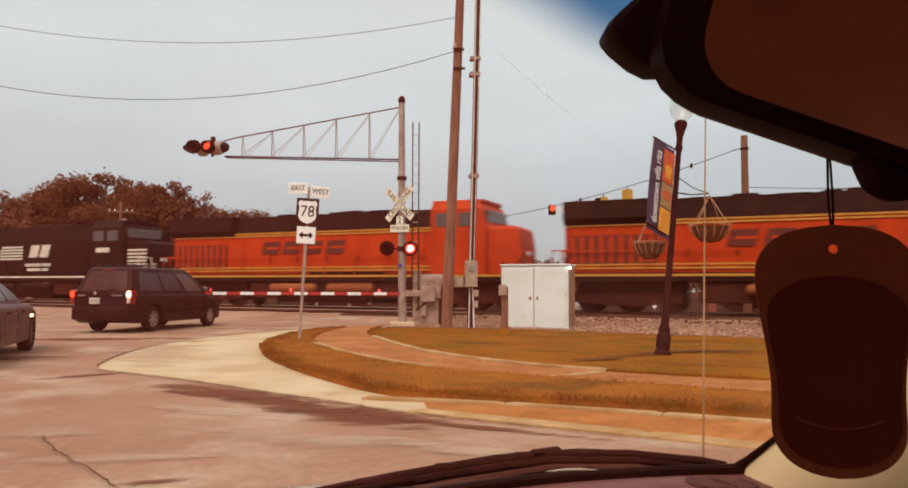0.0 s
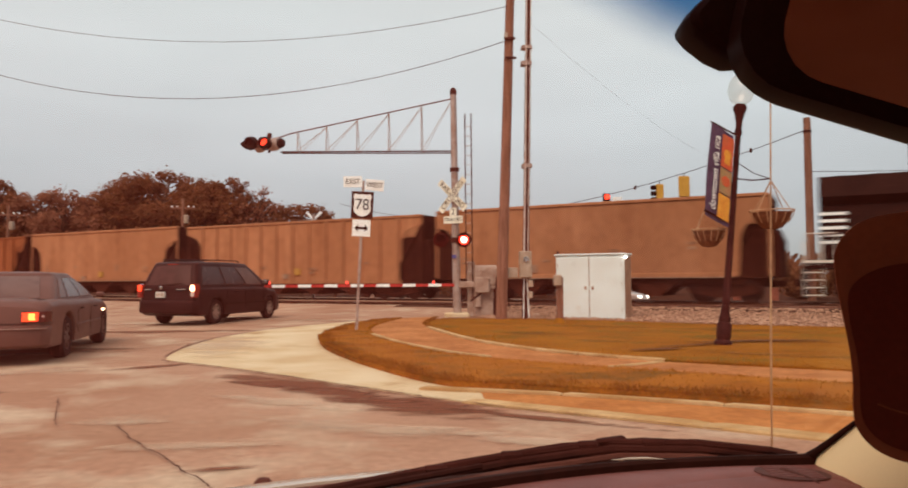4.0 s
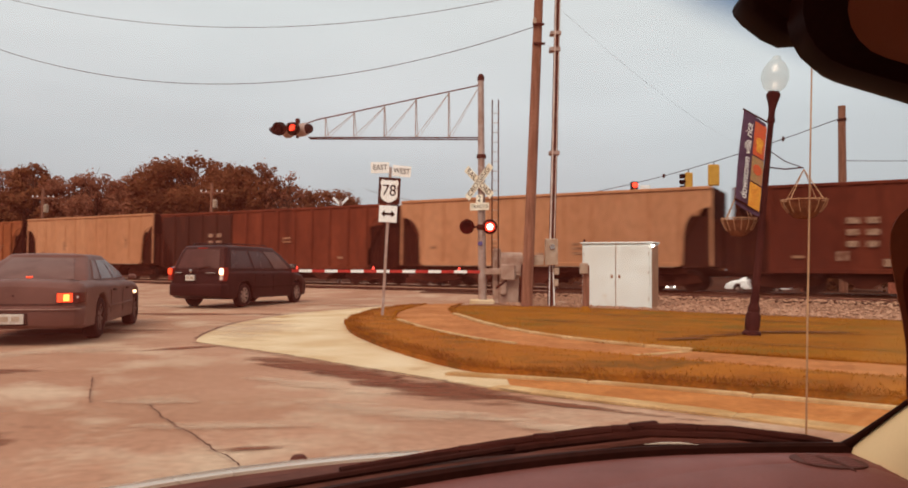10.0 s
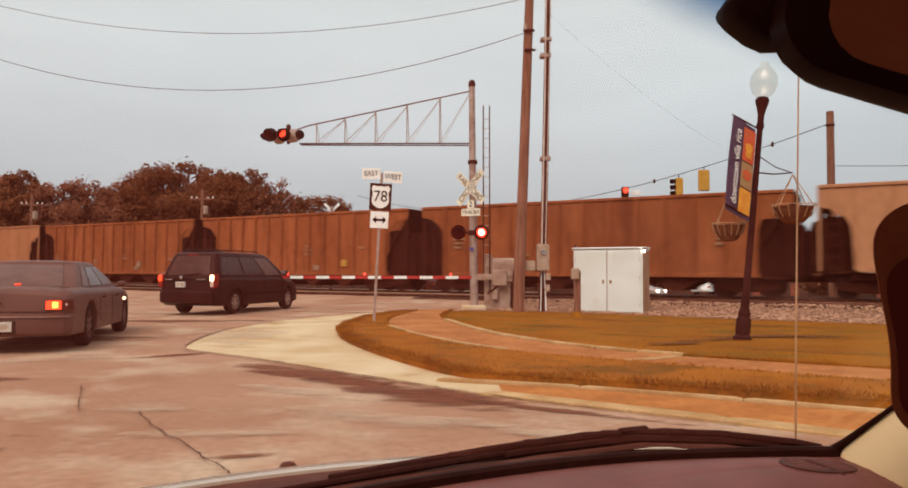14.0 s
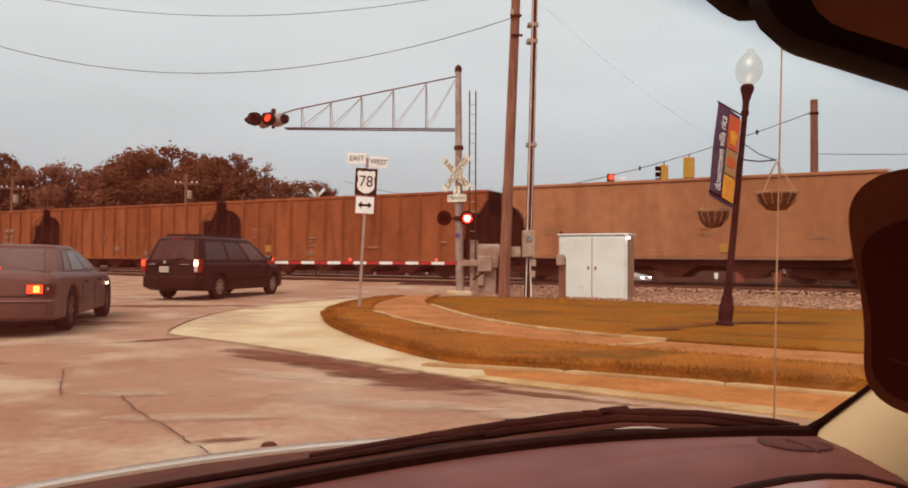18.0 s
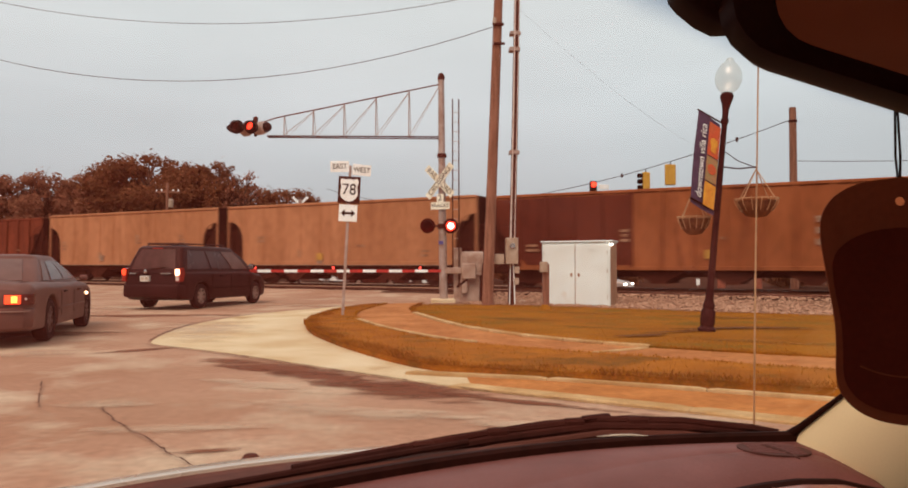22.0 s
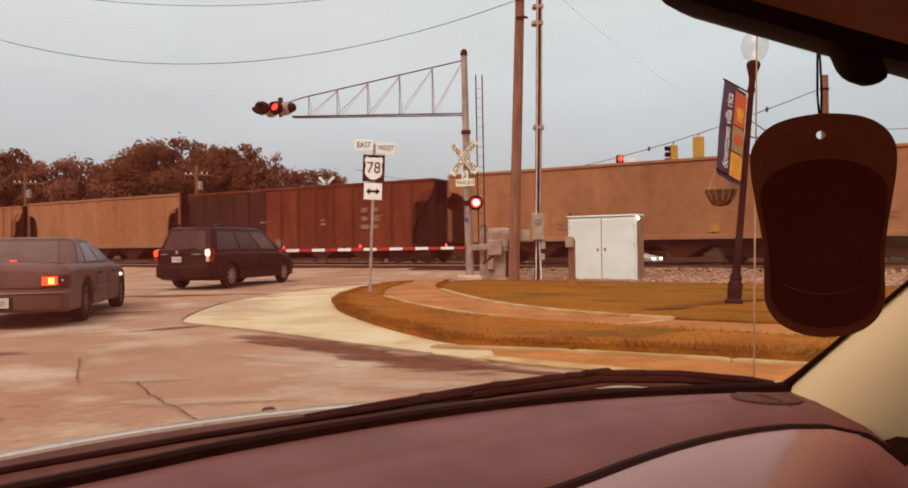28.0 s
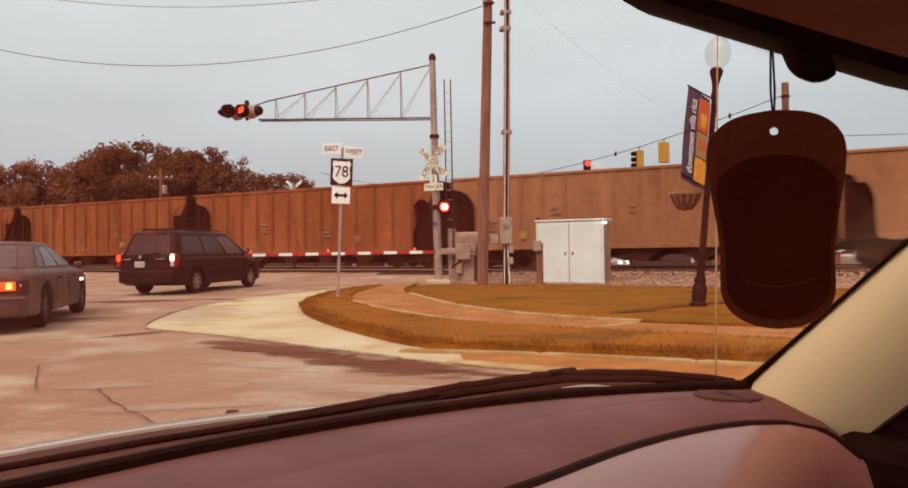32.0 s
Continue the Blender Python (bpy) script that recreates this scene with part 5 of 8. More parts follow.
    for dx in (-0.10, 0.10):
        part("ladder_rail", Shape().tube([(lx + dx + 0.02, Y + 0.1, 0.5), (lx + dx, Y + 0.1, 6.5)], 0.02, 6), M["rail"], cs)
    rung = None
    for i in range(18):
        if rung is None:
            rung = part("rung", Shape().tube([(lx - 0.09, Y + 0.1, 0), (lx + 0.09, Y + 0.1, 0)], 0.012, 6), M["steel"], cs)
            rung.location.z = 0.8
        else:
            o = new("rung", rung.data)
            o.parent, o.location = cs, (0, 0, 0.8 + i * 0.31)
    # crossbuck and plates
    for a, words in ((47, "CROSSING"), (-43, "RAIL  ROAD")):
        m = pose(X - 0.05, Y - (0.20 if a > 0 else 0.175), 3.83, 0, 0, -38) @ pose(0, 0, 0, 0, -a, 0)
        b = part("crossbuck_board", Shape().box(-0.68, 0.68, -0.01, 0.01, -0.115, 0.115, 0.004, m), M["agedwhite"], cs, "white crossbuck board with black letters")
        lettering(words, 0.255, M["black"], b, m @ Matrix.Translation((0, -0.014, 0)) @ UP, 0.002, stretch=0.92 if a > 0 else 0.86)
    m = pose(X - 0.03, Y - 0.18, 3.30, 0, 0, -30)
    p = part("track_count_plate", Shape().box(-0.12, 0.12, -0.01, 0.01, -0.12, 0.13, 0.004, m).box(-0.33, 0.33, -0.01, 0.01, -0.36, -0.13, 0.004, m), M["agedwhite"], cs, "white plate counting the tracks")
    lettering("2", 0.26, M["black"], p, m @ Matrix.Translation((0, -0.014, 0)) @ UP, 0.002)
    lettering("TRACKS", 0.165, M["black"], p, m @ Matrix.Translation((0, -0.014, -0.245)) @ UP, 0.002)
    part("cross_arm", Shape().tube([(X - 0.42, Y - 0.1, 2.42), (X + 0.38, Y - 0.1, 2.42)], 0.03, 8).box(X - 0.1, X + 0.16, Y - 0.16, Y + 0.16, 2.34, 2.5, 0.02), M["darksteel"], cs)
    left = flasher(cs, X - 0.42, Y - 0.25, 2.42, True, cover_phase="first")
    right = flasher(cs, X + 0.30, Y - 0.25, 2.42, True, cover_phase="second")
    part("notice_plate", Shape().box(X - 0.07, X + 0.07, Y - 0.15, Y - 0.13, 1.84, 1.96, 0.004), mat("blue_notice", (0.12, 0.10, 0.30)), cs, "small blue notice plate")
    return cs, left, right


SIGNAL, FL_LEFT, FL_RIGHT = crossing_signal()


def gate():
    X, Y = 1.55, 23.25
    g = height(X, Y)
    gt = thing("crossing_gate", "lowered red and white striped crossing gate on a grey drive case", "crossing gate")
    part("drive_case", Shape().loft([[(X + 0.12, Y - 0.26 * k, z), (X + 0.80, Y - 0.26 * k, z), (X + 0.80, Y + 0.26 * k, z), (X + 0.12, Y + 0.26 * k, z)] for z, k in ((0.88, 0.94), (0.92, 1.0), (1.52, 1.0), (1.60, 0.85), (1.63, 0.4))]), M["gatecase"], gt, smooth=False)
    part("case_door", Shape().box(X + 0.18, X + 0.74, Y - 0.285, Y - 0.258, 1.0, 1.48, 0.012), M["gatecase"], gt, smooth=False)
    part("gate_mast", Shape().box(X - 0.12, X + 0.12, Y - 0.12, Y + 0.12, g, 1.75, 0.02), M["gatecase"], gt)
    part("drive_support", Shape().box(X + 0.05, X + 0.7, Y - 0.15, Y + 0.15, g, 0.95, 0.03).box(X + 0.1, X + 0.3, Y - 0.3, Y + 0.3, 0.3, 1.5, 0.03), M["gatecase"], gt)
    part("counterweight", Shape().box(X + 0.1, X + 0.55, Y - 0.42, Y - 0.30, 0.75, 1.25, 0.03), M["gatecase"], gt)
    part("arm_bracket", Shape().box(X - 0.5, X + 0.2, Y - 0.36, Y - 0.28, 0.92, 1.12, 0.02), M["gatecase"], gt)
    part("side_arm", Shape().tube([(X + 0.75, Y - 0.3, 0.6), (X + 0.8, Y - 0.3, 1.25)], 0.035, 8).tube([(X - 0.05, Y - 0.3, 0.5), (X + 0.3, Y - 0.3, 0.75)], 0.03, 8), M["darksteel"], gt)
    part("cable_box", Shape().box(X + 0.72, X + 0.98, Y - 0.15, Y + 0.1, height(X, Y), 0.62, 0.02), M["darksteel"], gt)
    x = X - 0.55
    i = 0
    while x > -5.0:
        w = 0.405
        k = (x - 1.0) / 6.0
        part("arm_band", Shape().box(x - w, x, Y - 0.36, Y - 0.31, 0.965 + 0.01 * k, 1.055 + 0.01 * k), M["white"] if i % 2 else M["red"], gt, "white band" if i % 2 else "red band", smooth=False)
        x -= w
        i += 1
    for lx in (-4.75, -2.35, 0.35):
        part("arm_lamp", Shape().turn([(0.03, 0), (0.036, 0.06), (0.015, 0.09)], 10, Matrix.Translation((lx, Y - 0.33, 1.06))), M["lampdim"], gt, "small lit red arm lamp")
    return gt


gate()


# ---- poles, wires, cabinet ----
def build_poles():
    p = thing("utility_pole", "leaning weathered wooden utility pole beside the crossing", "utility pole", group="utility poles")
    part("pole_shaft", Shape().tube([(2.28, 21.2, -0.15), (2.47, 21.2, 5.0), (2.70, 21.2, 11.5)], [0.165, 0.145, 0.12], 14), M["wood"], p)
    part("insulator", Shape().turn([(0.05, 0), (0.07, 0.05), (0.05, 0.12), (0.06, 0.16), (0.02, 0.2)], 10, Matrix.Translation((2.48, 21.05, 8.25))), M["grey"], p)
    part("wire_bracket", Shape().box(2.42, 2.75, 21.0, 21.08, 8.22, 8.28).box(2.45, 2.78, 21.0, 21.08, 7.65, 7.70), M["darksteel"], p)
    q = thing("utility_pole", "dark slender service pole with pale conduits and a meter box", "utility pole", group="utility poles")
    part("pole_shaft", Shape().tube([(3.035, 21.6, -0.15), (3.15, 21.6, 5.0), (3.27, 21.6, 11.5)], [0.10, 0.095, 0.085], 12), mat("dark_pole_wood", (0.11, 0.035, 0.024), (0.075, 0.023, 0.016), 0.9, stretch=(6, 6, 0.5), spec=0.05), q)
    part("conduit", Shape().tube([(3.01, 21.46, 2.0), (3.10, 21.46, 6.0), (3.19, 21.46, 11.5)], 0.024, 8), M["palepipe"], q, "pale conduit pipe")
    part("conduit", Shape().tube([(3.13, 21.49, 2.0), (3.22, 21.49, 6.0), (3.33, 21.49, 11.5)], 0.014, 8), M["palepipe"], q, "thin pale conduit pipe")
    part("conduit", Shape().tube([(2.97, 21.44, -0.1), (3.0, 21.44, 1.3)], 0.015, 8).tube([(3.13, 21.42, -0.1), (3.11, 21.44, 0.7), (3.07, 21.44, 1.3)], 0.02, 8), M["white"], q, "pale conduit pipe")
    mb = part("meter_box", Shape().box(2.84, 3.20, 21.22, 21.44, 1.22, 2.0, 0.02), M["grey"], q, "grey metal meter box")
    part("meter", Shape().disc_y(3.03, 21.17, 1.76, 0.085, 0.06, 18), M["chrome"], mb, "round glass meter")
    part("junction_box", Shape().box(2.50, 2.80, 21.3, 21.44, 1.22, 1.52, 0.015), M["grey"], q)
    part("junction_box", Shape().box(3.10, 3.24, 21.25, 21.42, 0.95, 1.15, 0.012).box(3.10, 3.22, 21.25, 21.42, 0.62, 0.82, 0.012), M["grey"], q)
    part("clamp", Shape().box(2.98, 3.28, 21.45, 21.72, 4.5, 4.62, 0.01).box(2.98, 3.3, 21.45, 21.72, 7.6, 7.72, 0.01).box(3.0, 3.32, 21.45, 21.72, 8.1, 8.2, 0.01), M["steel"], q)
    post = thing("wooden_post", "short weathered wooden post with a small grey box", "post")
    g = lawn_level(3.5, 18.9)
    part("post_shaft", Shape().box(3.50, 3.66, 18.85, 19.0, g - 0.1, 1.22, 0.015), M["wood"], post)
    part("post_box", Shape().box(3.40, 3.60, 18.74, 18.86, 1.0, 1.28, 0.015), M["grey"], post)
    part("post_foot", Shape().turn([(0.2, 0), (0.15, 0.06), (0.11, 0.12), (0.085, 0.16)], 9, Matrix.Translation((3.56, 18.9, g - 0.02))), M["blade"], post, "tuft of dry grass round the foot")


build_poles()


def cable(pts, sag, r, label, name="overhead_wire"):
    a, b = Vector(pts[0]), Vector(pts[1])
    n = 22
    line = [a.lerp(b, i / n) - Vector((0, 0, sag * 4 * (i / n) * (1 - i / n))) for i in range(n + 1)]
    return tagged(part(name, Shape().tube(line, r, 5), M["wire"]), label, "cable", "overhead wires")


cable([(2.6, 21.1, 8.24), (-19.5, 27.0, 10.2)], 2.05, 0.011, "thin dark overhead wire sagging from the utility pole")
cable([(2.6, 21.1, 9.25), (-19.0, 26.0, 11.6)], 1.5, 0.009, "thin dark upper overhead wire sagging across the road")
cable([(3.2, 21.6, 9.0), (16.0, 36.0, 6.6)], 0.5, 0.0025, "faint thin service wire running over the lawn")


def signal_case():
    c = thing("signal_cabinet", "white two-door steel signal cabinet beside the track", "cabinet",
              Matrix.Translation((4.02, 21.85, -0.02)) @ pose(0, 0, 0, 0, 0, -31))
    W, H, Dp = 2.08, 1.94, 0.72
    part("case_body", Shape().box(0, W, 0, Dp, 0, H - 0.05, 0.015), M["cabinet"], c)
    part("case_roof", Shape().box(-0.04, W + 0.04, -0.05, Dp + 0.04, H - 0.05, H, 0.015), M["cabinet"], c)
    part("plinth", Shape().box(-0.03, W + 0.03, -0.03, Dp + 0.03, -0.12, 0.03, 0.01), M["apron"], c)
    for i, (x0, x1) in enumerate(((0.05, W / 2 - 0.012), (W / 2 + 0.012, W - 0.05))):
        d = part("door", Shape().box(x0, x1, -0.035, -0.003, 0.06, H - 0.12, 0.01), M["cabinet"], c)
        hx = x1 - 0.1 if i == 0 else x0 + 0.1
        part("handle", Shape().box(hx - 0.012, hx + 0.012, -0.07, -0.035, 0.89, 0.97, 0.005).box(hx - 0.03, hx + 0.03, -0.042, -0.036, 0.88, 0.98), M["rust"], d, "rusty door handle")
        for hz in (0.3, 1.05, H - 0.35):
            part("hinge", Shape().box(x0 + 0.012 if i == 0 else x1 - 0.032, x0 + 0.032 if i == 0 else x1 - 0.012, -0.043, -0.034, hz - 0.05, hz + 0.05, 0.003), M["grey"], d)
        for zz in (0.16, H - 0.32):
            for q in range(3):
                part("louvre", Shape().box((x0 + x1) / 2 - 0.07, (x0 + x1) / 2 + 0.07, -0.046, -0.034, zz + q * 0.04, zz + q * 0.04 + 0.018), M["cabinet"], d, smooth=False)
    part("side_panel", Shape().box(W + 0.002, W + 0.012, 0.03, Dp - 0.03, 0.05, H - 0.1, 0.003), M["brownside"], c, "reddish-brown side panel")
    part("door_seam", Shape().box(W / 2 - 0.011, W / 2 + 0.011, -0.012, -0.004, 0.06, H - 0.12), M["rust"], c, "dark gap between the doors", smooth=False)
    part("lifting_eye", Shape().turn([(0.03, 0), (0.04, 0.05), (0.02, 0.1)], 8, Matrix.Translation((0.05, 0.05, H))), M["darksteel"], c)
    part("corner_lamp", Shape().turn([(0.03, 0), (0.045, 0.03), (0.03, 0.07)], 10, Matrix.Translation((W + 0.06, -0.04, H - 0.16))), M["head"], c, "small lit lamp at the roof corner")


signal_case()


# ---- route sign ----
def route_sign():
    r = thing("route_sign", "highway route signs on a leaning steel post in the grass verge", "road sign",
              Matrix.Translation((-1.40, 15.8, 0.08)) @ pose(0, 0, 0, 0, 2.6, 3))
    part("sign_post", Shape().box(-0.03, 0.03, -0.02, 0.02, -0.1, 3.24, 0.006), M["steel"], r)
    sq = part("route_panel", Shape().box(-0.235, 0.235, -0.04, -0.025, 2.42, 3.0, 0.004), M["signbrown"], r, "dark square panel with a white shield")
    pts = []
    half = [(0.0, 2.455), (0.07, 2.475), (0.15, 2.53), (0.185, 2.60), (0.185, 2.68), (0.17, 2.75), (0.175, 2.82), (0.20, 2.88), (0.165, 2.955), (0.08, 2.93), (0.0, 2.945)]
    pts = half + [(-x, z) for x, z in reversed(half[1:-1])]
    sh_ = part("shield", Shape().prism(pts, "y", -0.048, -0.041), M["white"], sq, "white route shield", smooth=False)
    lettering("78", 0.34, M["black"], sh_, Matrix.Translation((0, -0.052, 2.71)) @ UP, 0.002, stretch=0.9)
    ar = part("arrow_panel", Shape().box(-0.195, 0.195, -0.04, -0.025, 2.03, 2.39, 0.004), M["white"], r, "white panel with a two-way arrow")
    part("arrow", Shape().prism([(-0.15, 2.21), (-0.07, 2.29), (-0.07, 2.235), (0.07, 2.235), (0.07, 2.29), (0.15, 2.21), (0.07, 2.13), (0.07, 2.185), (-0.07, 2.185), (-0.07, 2.13)], "y", -0.046, -0.041), M["black"], ar, smooth=False)
    for words, dx, tz, tilt in (("EAST", -0.225, 3.20, -3.5), ("WEST", 0.245, 3.15, 2.5)):
        m = Matrix.Translation((dx, -0.045, tz)) @ pose(0, 0, 0, 0, tilt, 0)
        b = part("direction_panel", Shape().box(-0.20, 0.20, -0.008, 0.008, -0.12, 0.12, 0.003, m), M["white"], r, "white direction panel with dark letters")
        lettering(words, 0.16, M["black"], b, m @ Matrix.Translation((0, -0.012, 0)) @ UP, 0.002, stretch=0.86)


route_sign()


# ---- lamp post with banner and baskets ----
GLOBE = glass("milky_clear_globe", (0.95, 0.94, 0.91), 0.35, 0.86)


def lamp_post():
    m = Matrix.Translation((4.87, 11.75, 0.09)) @ pose(0, 0, 0, 0, 5.6, 0)
    lp = thing("street_lamp", "dark fluted street lamp with a milky globe on the lawn", "street lamp", m)
    part("lamp_base", Shape().turn([(0.14, -0.1), (0.14, 0.05), (0.105, 0.09), (0.115, 0.15), (0.115, 0.33), (0.088, 0.38), (0.098, 0.43), (0.072, 0.50), (0.064, 0.56), (0.072, 0.60), (0.058, 0.66)], 16), M["lampblack"], lp)
    fl = []
    for k, z in ((0.058, 0.6), (0.050, 2.2), (0.044, 3.62)):
        fl.append([((k * (1.0 if j % 2 else 0.88)) * math.cos(2 * math.pi * j / 24), (k * (1.0 if j % 2 else 0.88)) * math.sin(2 * math.pi * j / 24), z) for j in range(24)])
    part("lamp_shaft", Shape().loft(fl), M["lampblack"], lp, smooth=False)
    part("lamp_collar", Shape().turn([(0.046, 3.42), (0.062, 3.46), (0.062, 3.50), (0.048, 3.54), (0.052, 3.66), (0.078, 3.78), (0.104, 3.86), (0.108, 3.91), (0.08, 3.95)], 18), M["lampblack"], lp)
    part("globe", Shape().turn([(0.09, 3.95), (0.17, 4.03), (0.215, 4.16), (0.20, 4.30), (0.13, 4.42), (0.07, 4.47), (0.065, 4.52), (0.0, 4.55)], 22), GLOBE, lp, "clear milky globe").visible_shadow = False
    for z in (3.42, 1.98):
        a = part("banner_arm", Shape().tube([(0, 0, z), (-0.53, -0.16, z + 0.16)], 0.014, 6), M["lampblack"], lp)
    # banner hangs square to the arms
    bn = thing("street_banner", "purple street banner with white lettering and coloured prints", "banner", m @ Matrix.Translation((-0.07, -0.03, -0.05)) @ pose(0, 0, 0, 0, 0, 14))
    W = 0.46
    rows = []
    for i in range(9):
        z = 1.95 + (3.46 - 1.95) * i / 8
        rows.append([(-W * (1 - j / 4), 0.02 * math.sin(3 * z + j), z) for j in range(5)])
    sh = Shape().loft(rows, closed=False)
    part("banner_cloth", sh, M["banner"], bn)
    for z0, z1, mt in ((2.85, 3.38, "bandred"), (2.43, 2.83, "bandgreen"), (2.02, 2.41, "bandyellow")):
        part("print_panel", Shape().box(-0.24, -0.02, -0.034, -0.026, z0, z1, 0.003), M[mt], bn, "coloured print panel", smooth=False)
    part("print_shape", Shape().disc_y(-0.13, -0.042, 3.08, 0.075, 0.008, 8).box(-0.18, -0.08, -0.042, -0.034, 2.92, 3.02), M["bandyellow"], bn, "yellow print shape", smooth=False)
    part("print_shape", Shape().disc_y(-0.13, -0.042, 2.64, 0.085, 0.008, 9), M["bandred"], bn, "red print shape", smooth=False)
    lettering("downtown villa rica", 0.165, M["white"], bn, Matrix.Translation((-0.335, -0.032, 2.70)) @ UP @ pose(0, 0, 0, 0, 0, 90), 0.002, stretch=0.92)
    skew = Matrix(((1, 0, 0, 0), (0, 1, 0, 0), (-0.36, 0, 1, 0), (0, 0, 0, 1)))
    for o in bn.children:          # cloth sheared, like the arms, to fit the camera's view
        o.data.transform(skew)
    # basket arms
    part("basket_arm", Shape().tube([(0, 0, 2.72), (0.25, -0.1, 2.70), (0.50, -0.2, 2.74)], 0.012, 6).tube([(0, 0, 3.0), (0.25, -0.1, 2.82), (0.48, -0.19, 2.74)], 0.008, 6), M["lampblack"], lp)
    part("basket_arm", Shape().tube([(0, 0, 2.34), (-0.15, 0.18, 2.37), (-0.29, 0.34, 2.40)], 0.012, 6).tube([(0, 0, 2.6), (-0.15, 0.18, 2.46), (-0.28, 0.33, 2.40)], 0.008, 6), M["lampblack"], lp)
    for k, (pos, rad) in enumerate((((0.50, -0.2, 2.74), 0.33), ((-0.29, 0.34, 2.40), 0.27))):
        top = m @ Vector(pos)
        hb = thing("hanging_basket", "coir-lined pale wire hanging basket on the lamp post", "hanging basket", Matrix.Translation(top), group="hanging baskets")
        drop = 0.52
        part("liner", Shape().turn([(0.02, -drop - 0.30), (rad * 0.45, -drop - 0.28), (rad * 0.80, -drop - 0.16), (rad * 0.94, -drop - 0.03), (rad * 0.85, -drop - 0.03), (0.0, -drop - 0.08)], 20), M["coir"], hb)
        part("rim_wire", Shape().tube([(rad * math.cos(q * 0.2618), rad * math.sin(q * 0.2618), -drop) for q in range(25)], 0.009, 6, caps=False), M["basketwire"], hb)
        for q in range(14):
            a = q * 2 * math.pi / 14
            c_, s_ = math.cos(a), math.sin(a)
            part("basket_wire", Shape().tube([(rad * 1.04 * c_, rad * 1.04 * s_, -drop + 0.02), (rad * 0.96 * c_, rad * 0.96 * s_, -drop - 0.08), (rad * 0.72 * c_, rad * 0.72 * s_, -drop - 0.20)], 0.007, 5), M["basketwire"], hb)
        for q in range(4):
            a = q * math.pi / 2 + 0.5
            part("chain", Shape().tube([(rad * math.cos(a), rad * math.sin(a), -drop), (0, 0, -0.03)], 0.008, 5), M["basketwire"], hb)


lamp_post()


# ---- parked and waiting vehicles ----
def wheel(parent, x, y, r, w, out, rim_mat=None):
    t = part("wheel", Shape(), M["tyre"], parent)
    me = t.data
    sh = Shape()
    n = 24
    prof = [(r * 0.62, 0), (r * 0.92, 0.0), (r, w * 0.18), (r, w * 0.82), (r * 0.92, w), (r * 0.62, w)]
    sh.loft([[(x + k * math.cos(2 * math.pi * j / n), y - w / 2 + d, r + k * math.sin(2 * math.pi * j / n)) for j in range(n)] for k, d in prof], caps=False)
    bpy.data.objects.remove(t)
    t = part("wheel", sh, M["tyre"], parent)
    yo = y + out * w * 0.38
    rim = Shape().disc_y(x, y - w * 0.3, r, r * 0.63, w * 0.6, 20)
    part("wheel_well_disc", rim, M["black"], t)
    sp = Shape()
    for k in range(7):
        sp.box(-0.03, 0.03, -0.012, 0.012, 0.03, r * 0.6, 0.005, Matrix.Translation((x, yo, r)) @ pose(0, 0, 0, 0, k * 360 / 7, 0))
    sp.disc_y(x, yo - 0.02, r, r * 0.16, 0.04, 12)
    ring = [[(x + k * math.cos(2 * math.pi * j / n), yo + d, r + k * math.sin(2 * math.pi * j / n)) for j in range(n)] for k, d in ((r * 0.64, -0.015), (r * 0.56, -0.015), (r * 0.56, 0.015), (r * 0.64, 0.015))]
    sp.loft(ring + [ring[0]], caps=False)
    part("rim", sp, rim_mat or M["rim"], t, "dull steel rim" if rim_mat else "pale alloy rim")
    return t


def interp(tab, x):
    for (x0, v0), (x1, v1) in zip(tab, tab[1:]):
        if x <= x1:
            k = max(0, min(1, (x - x0) / (x1 - x0)))
            k = k * k * (3 - 2 * k) * 0.5 + k * 0.5
            return v0 + (v1 - v0) * k
    return tab[-1][1]


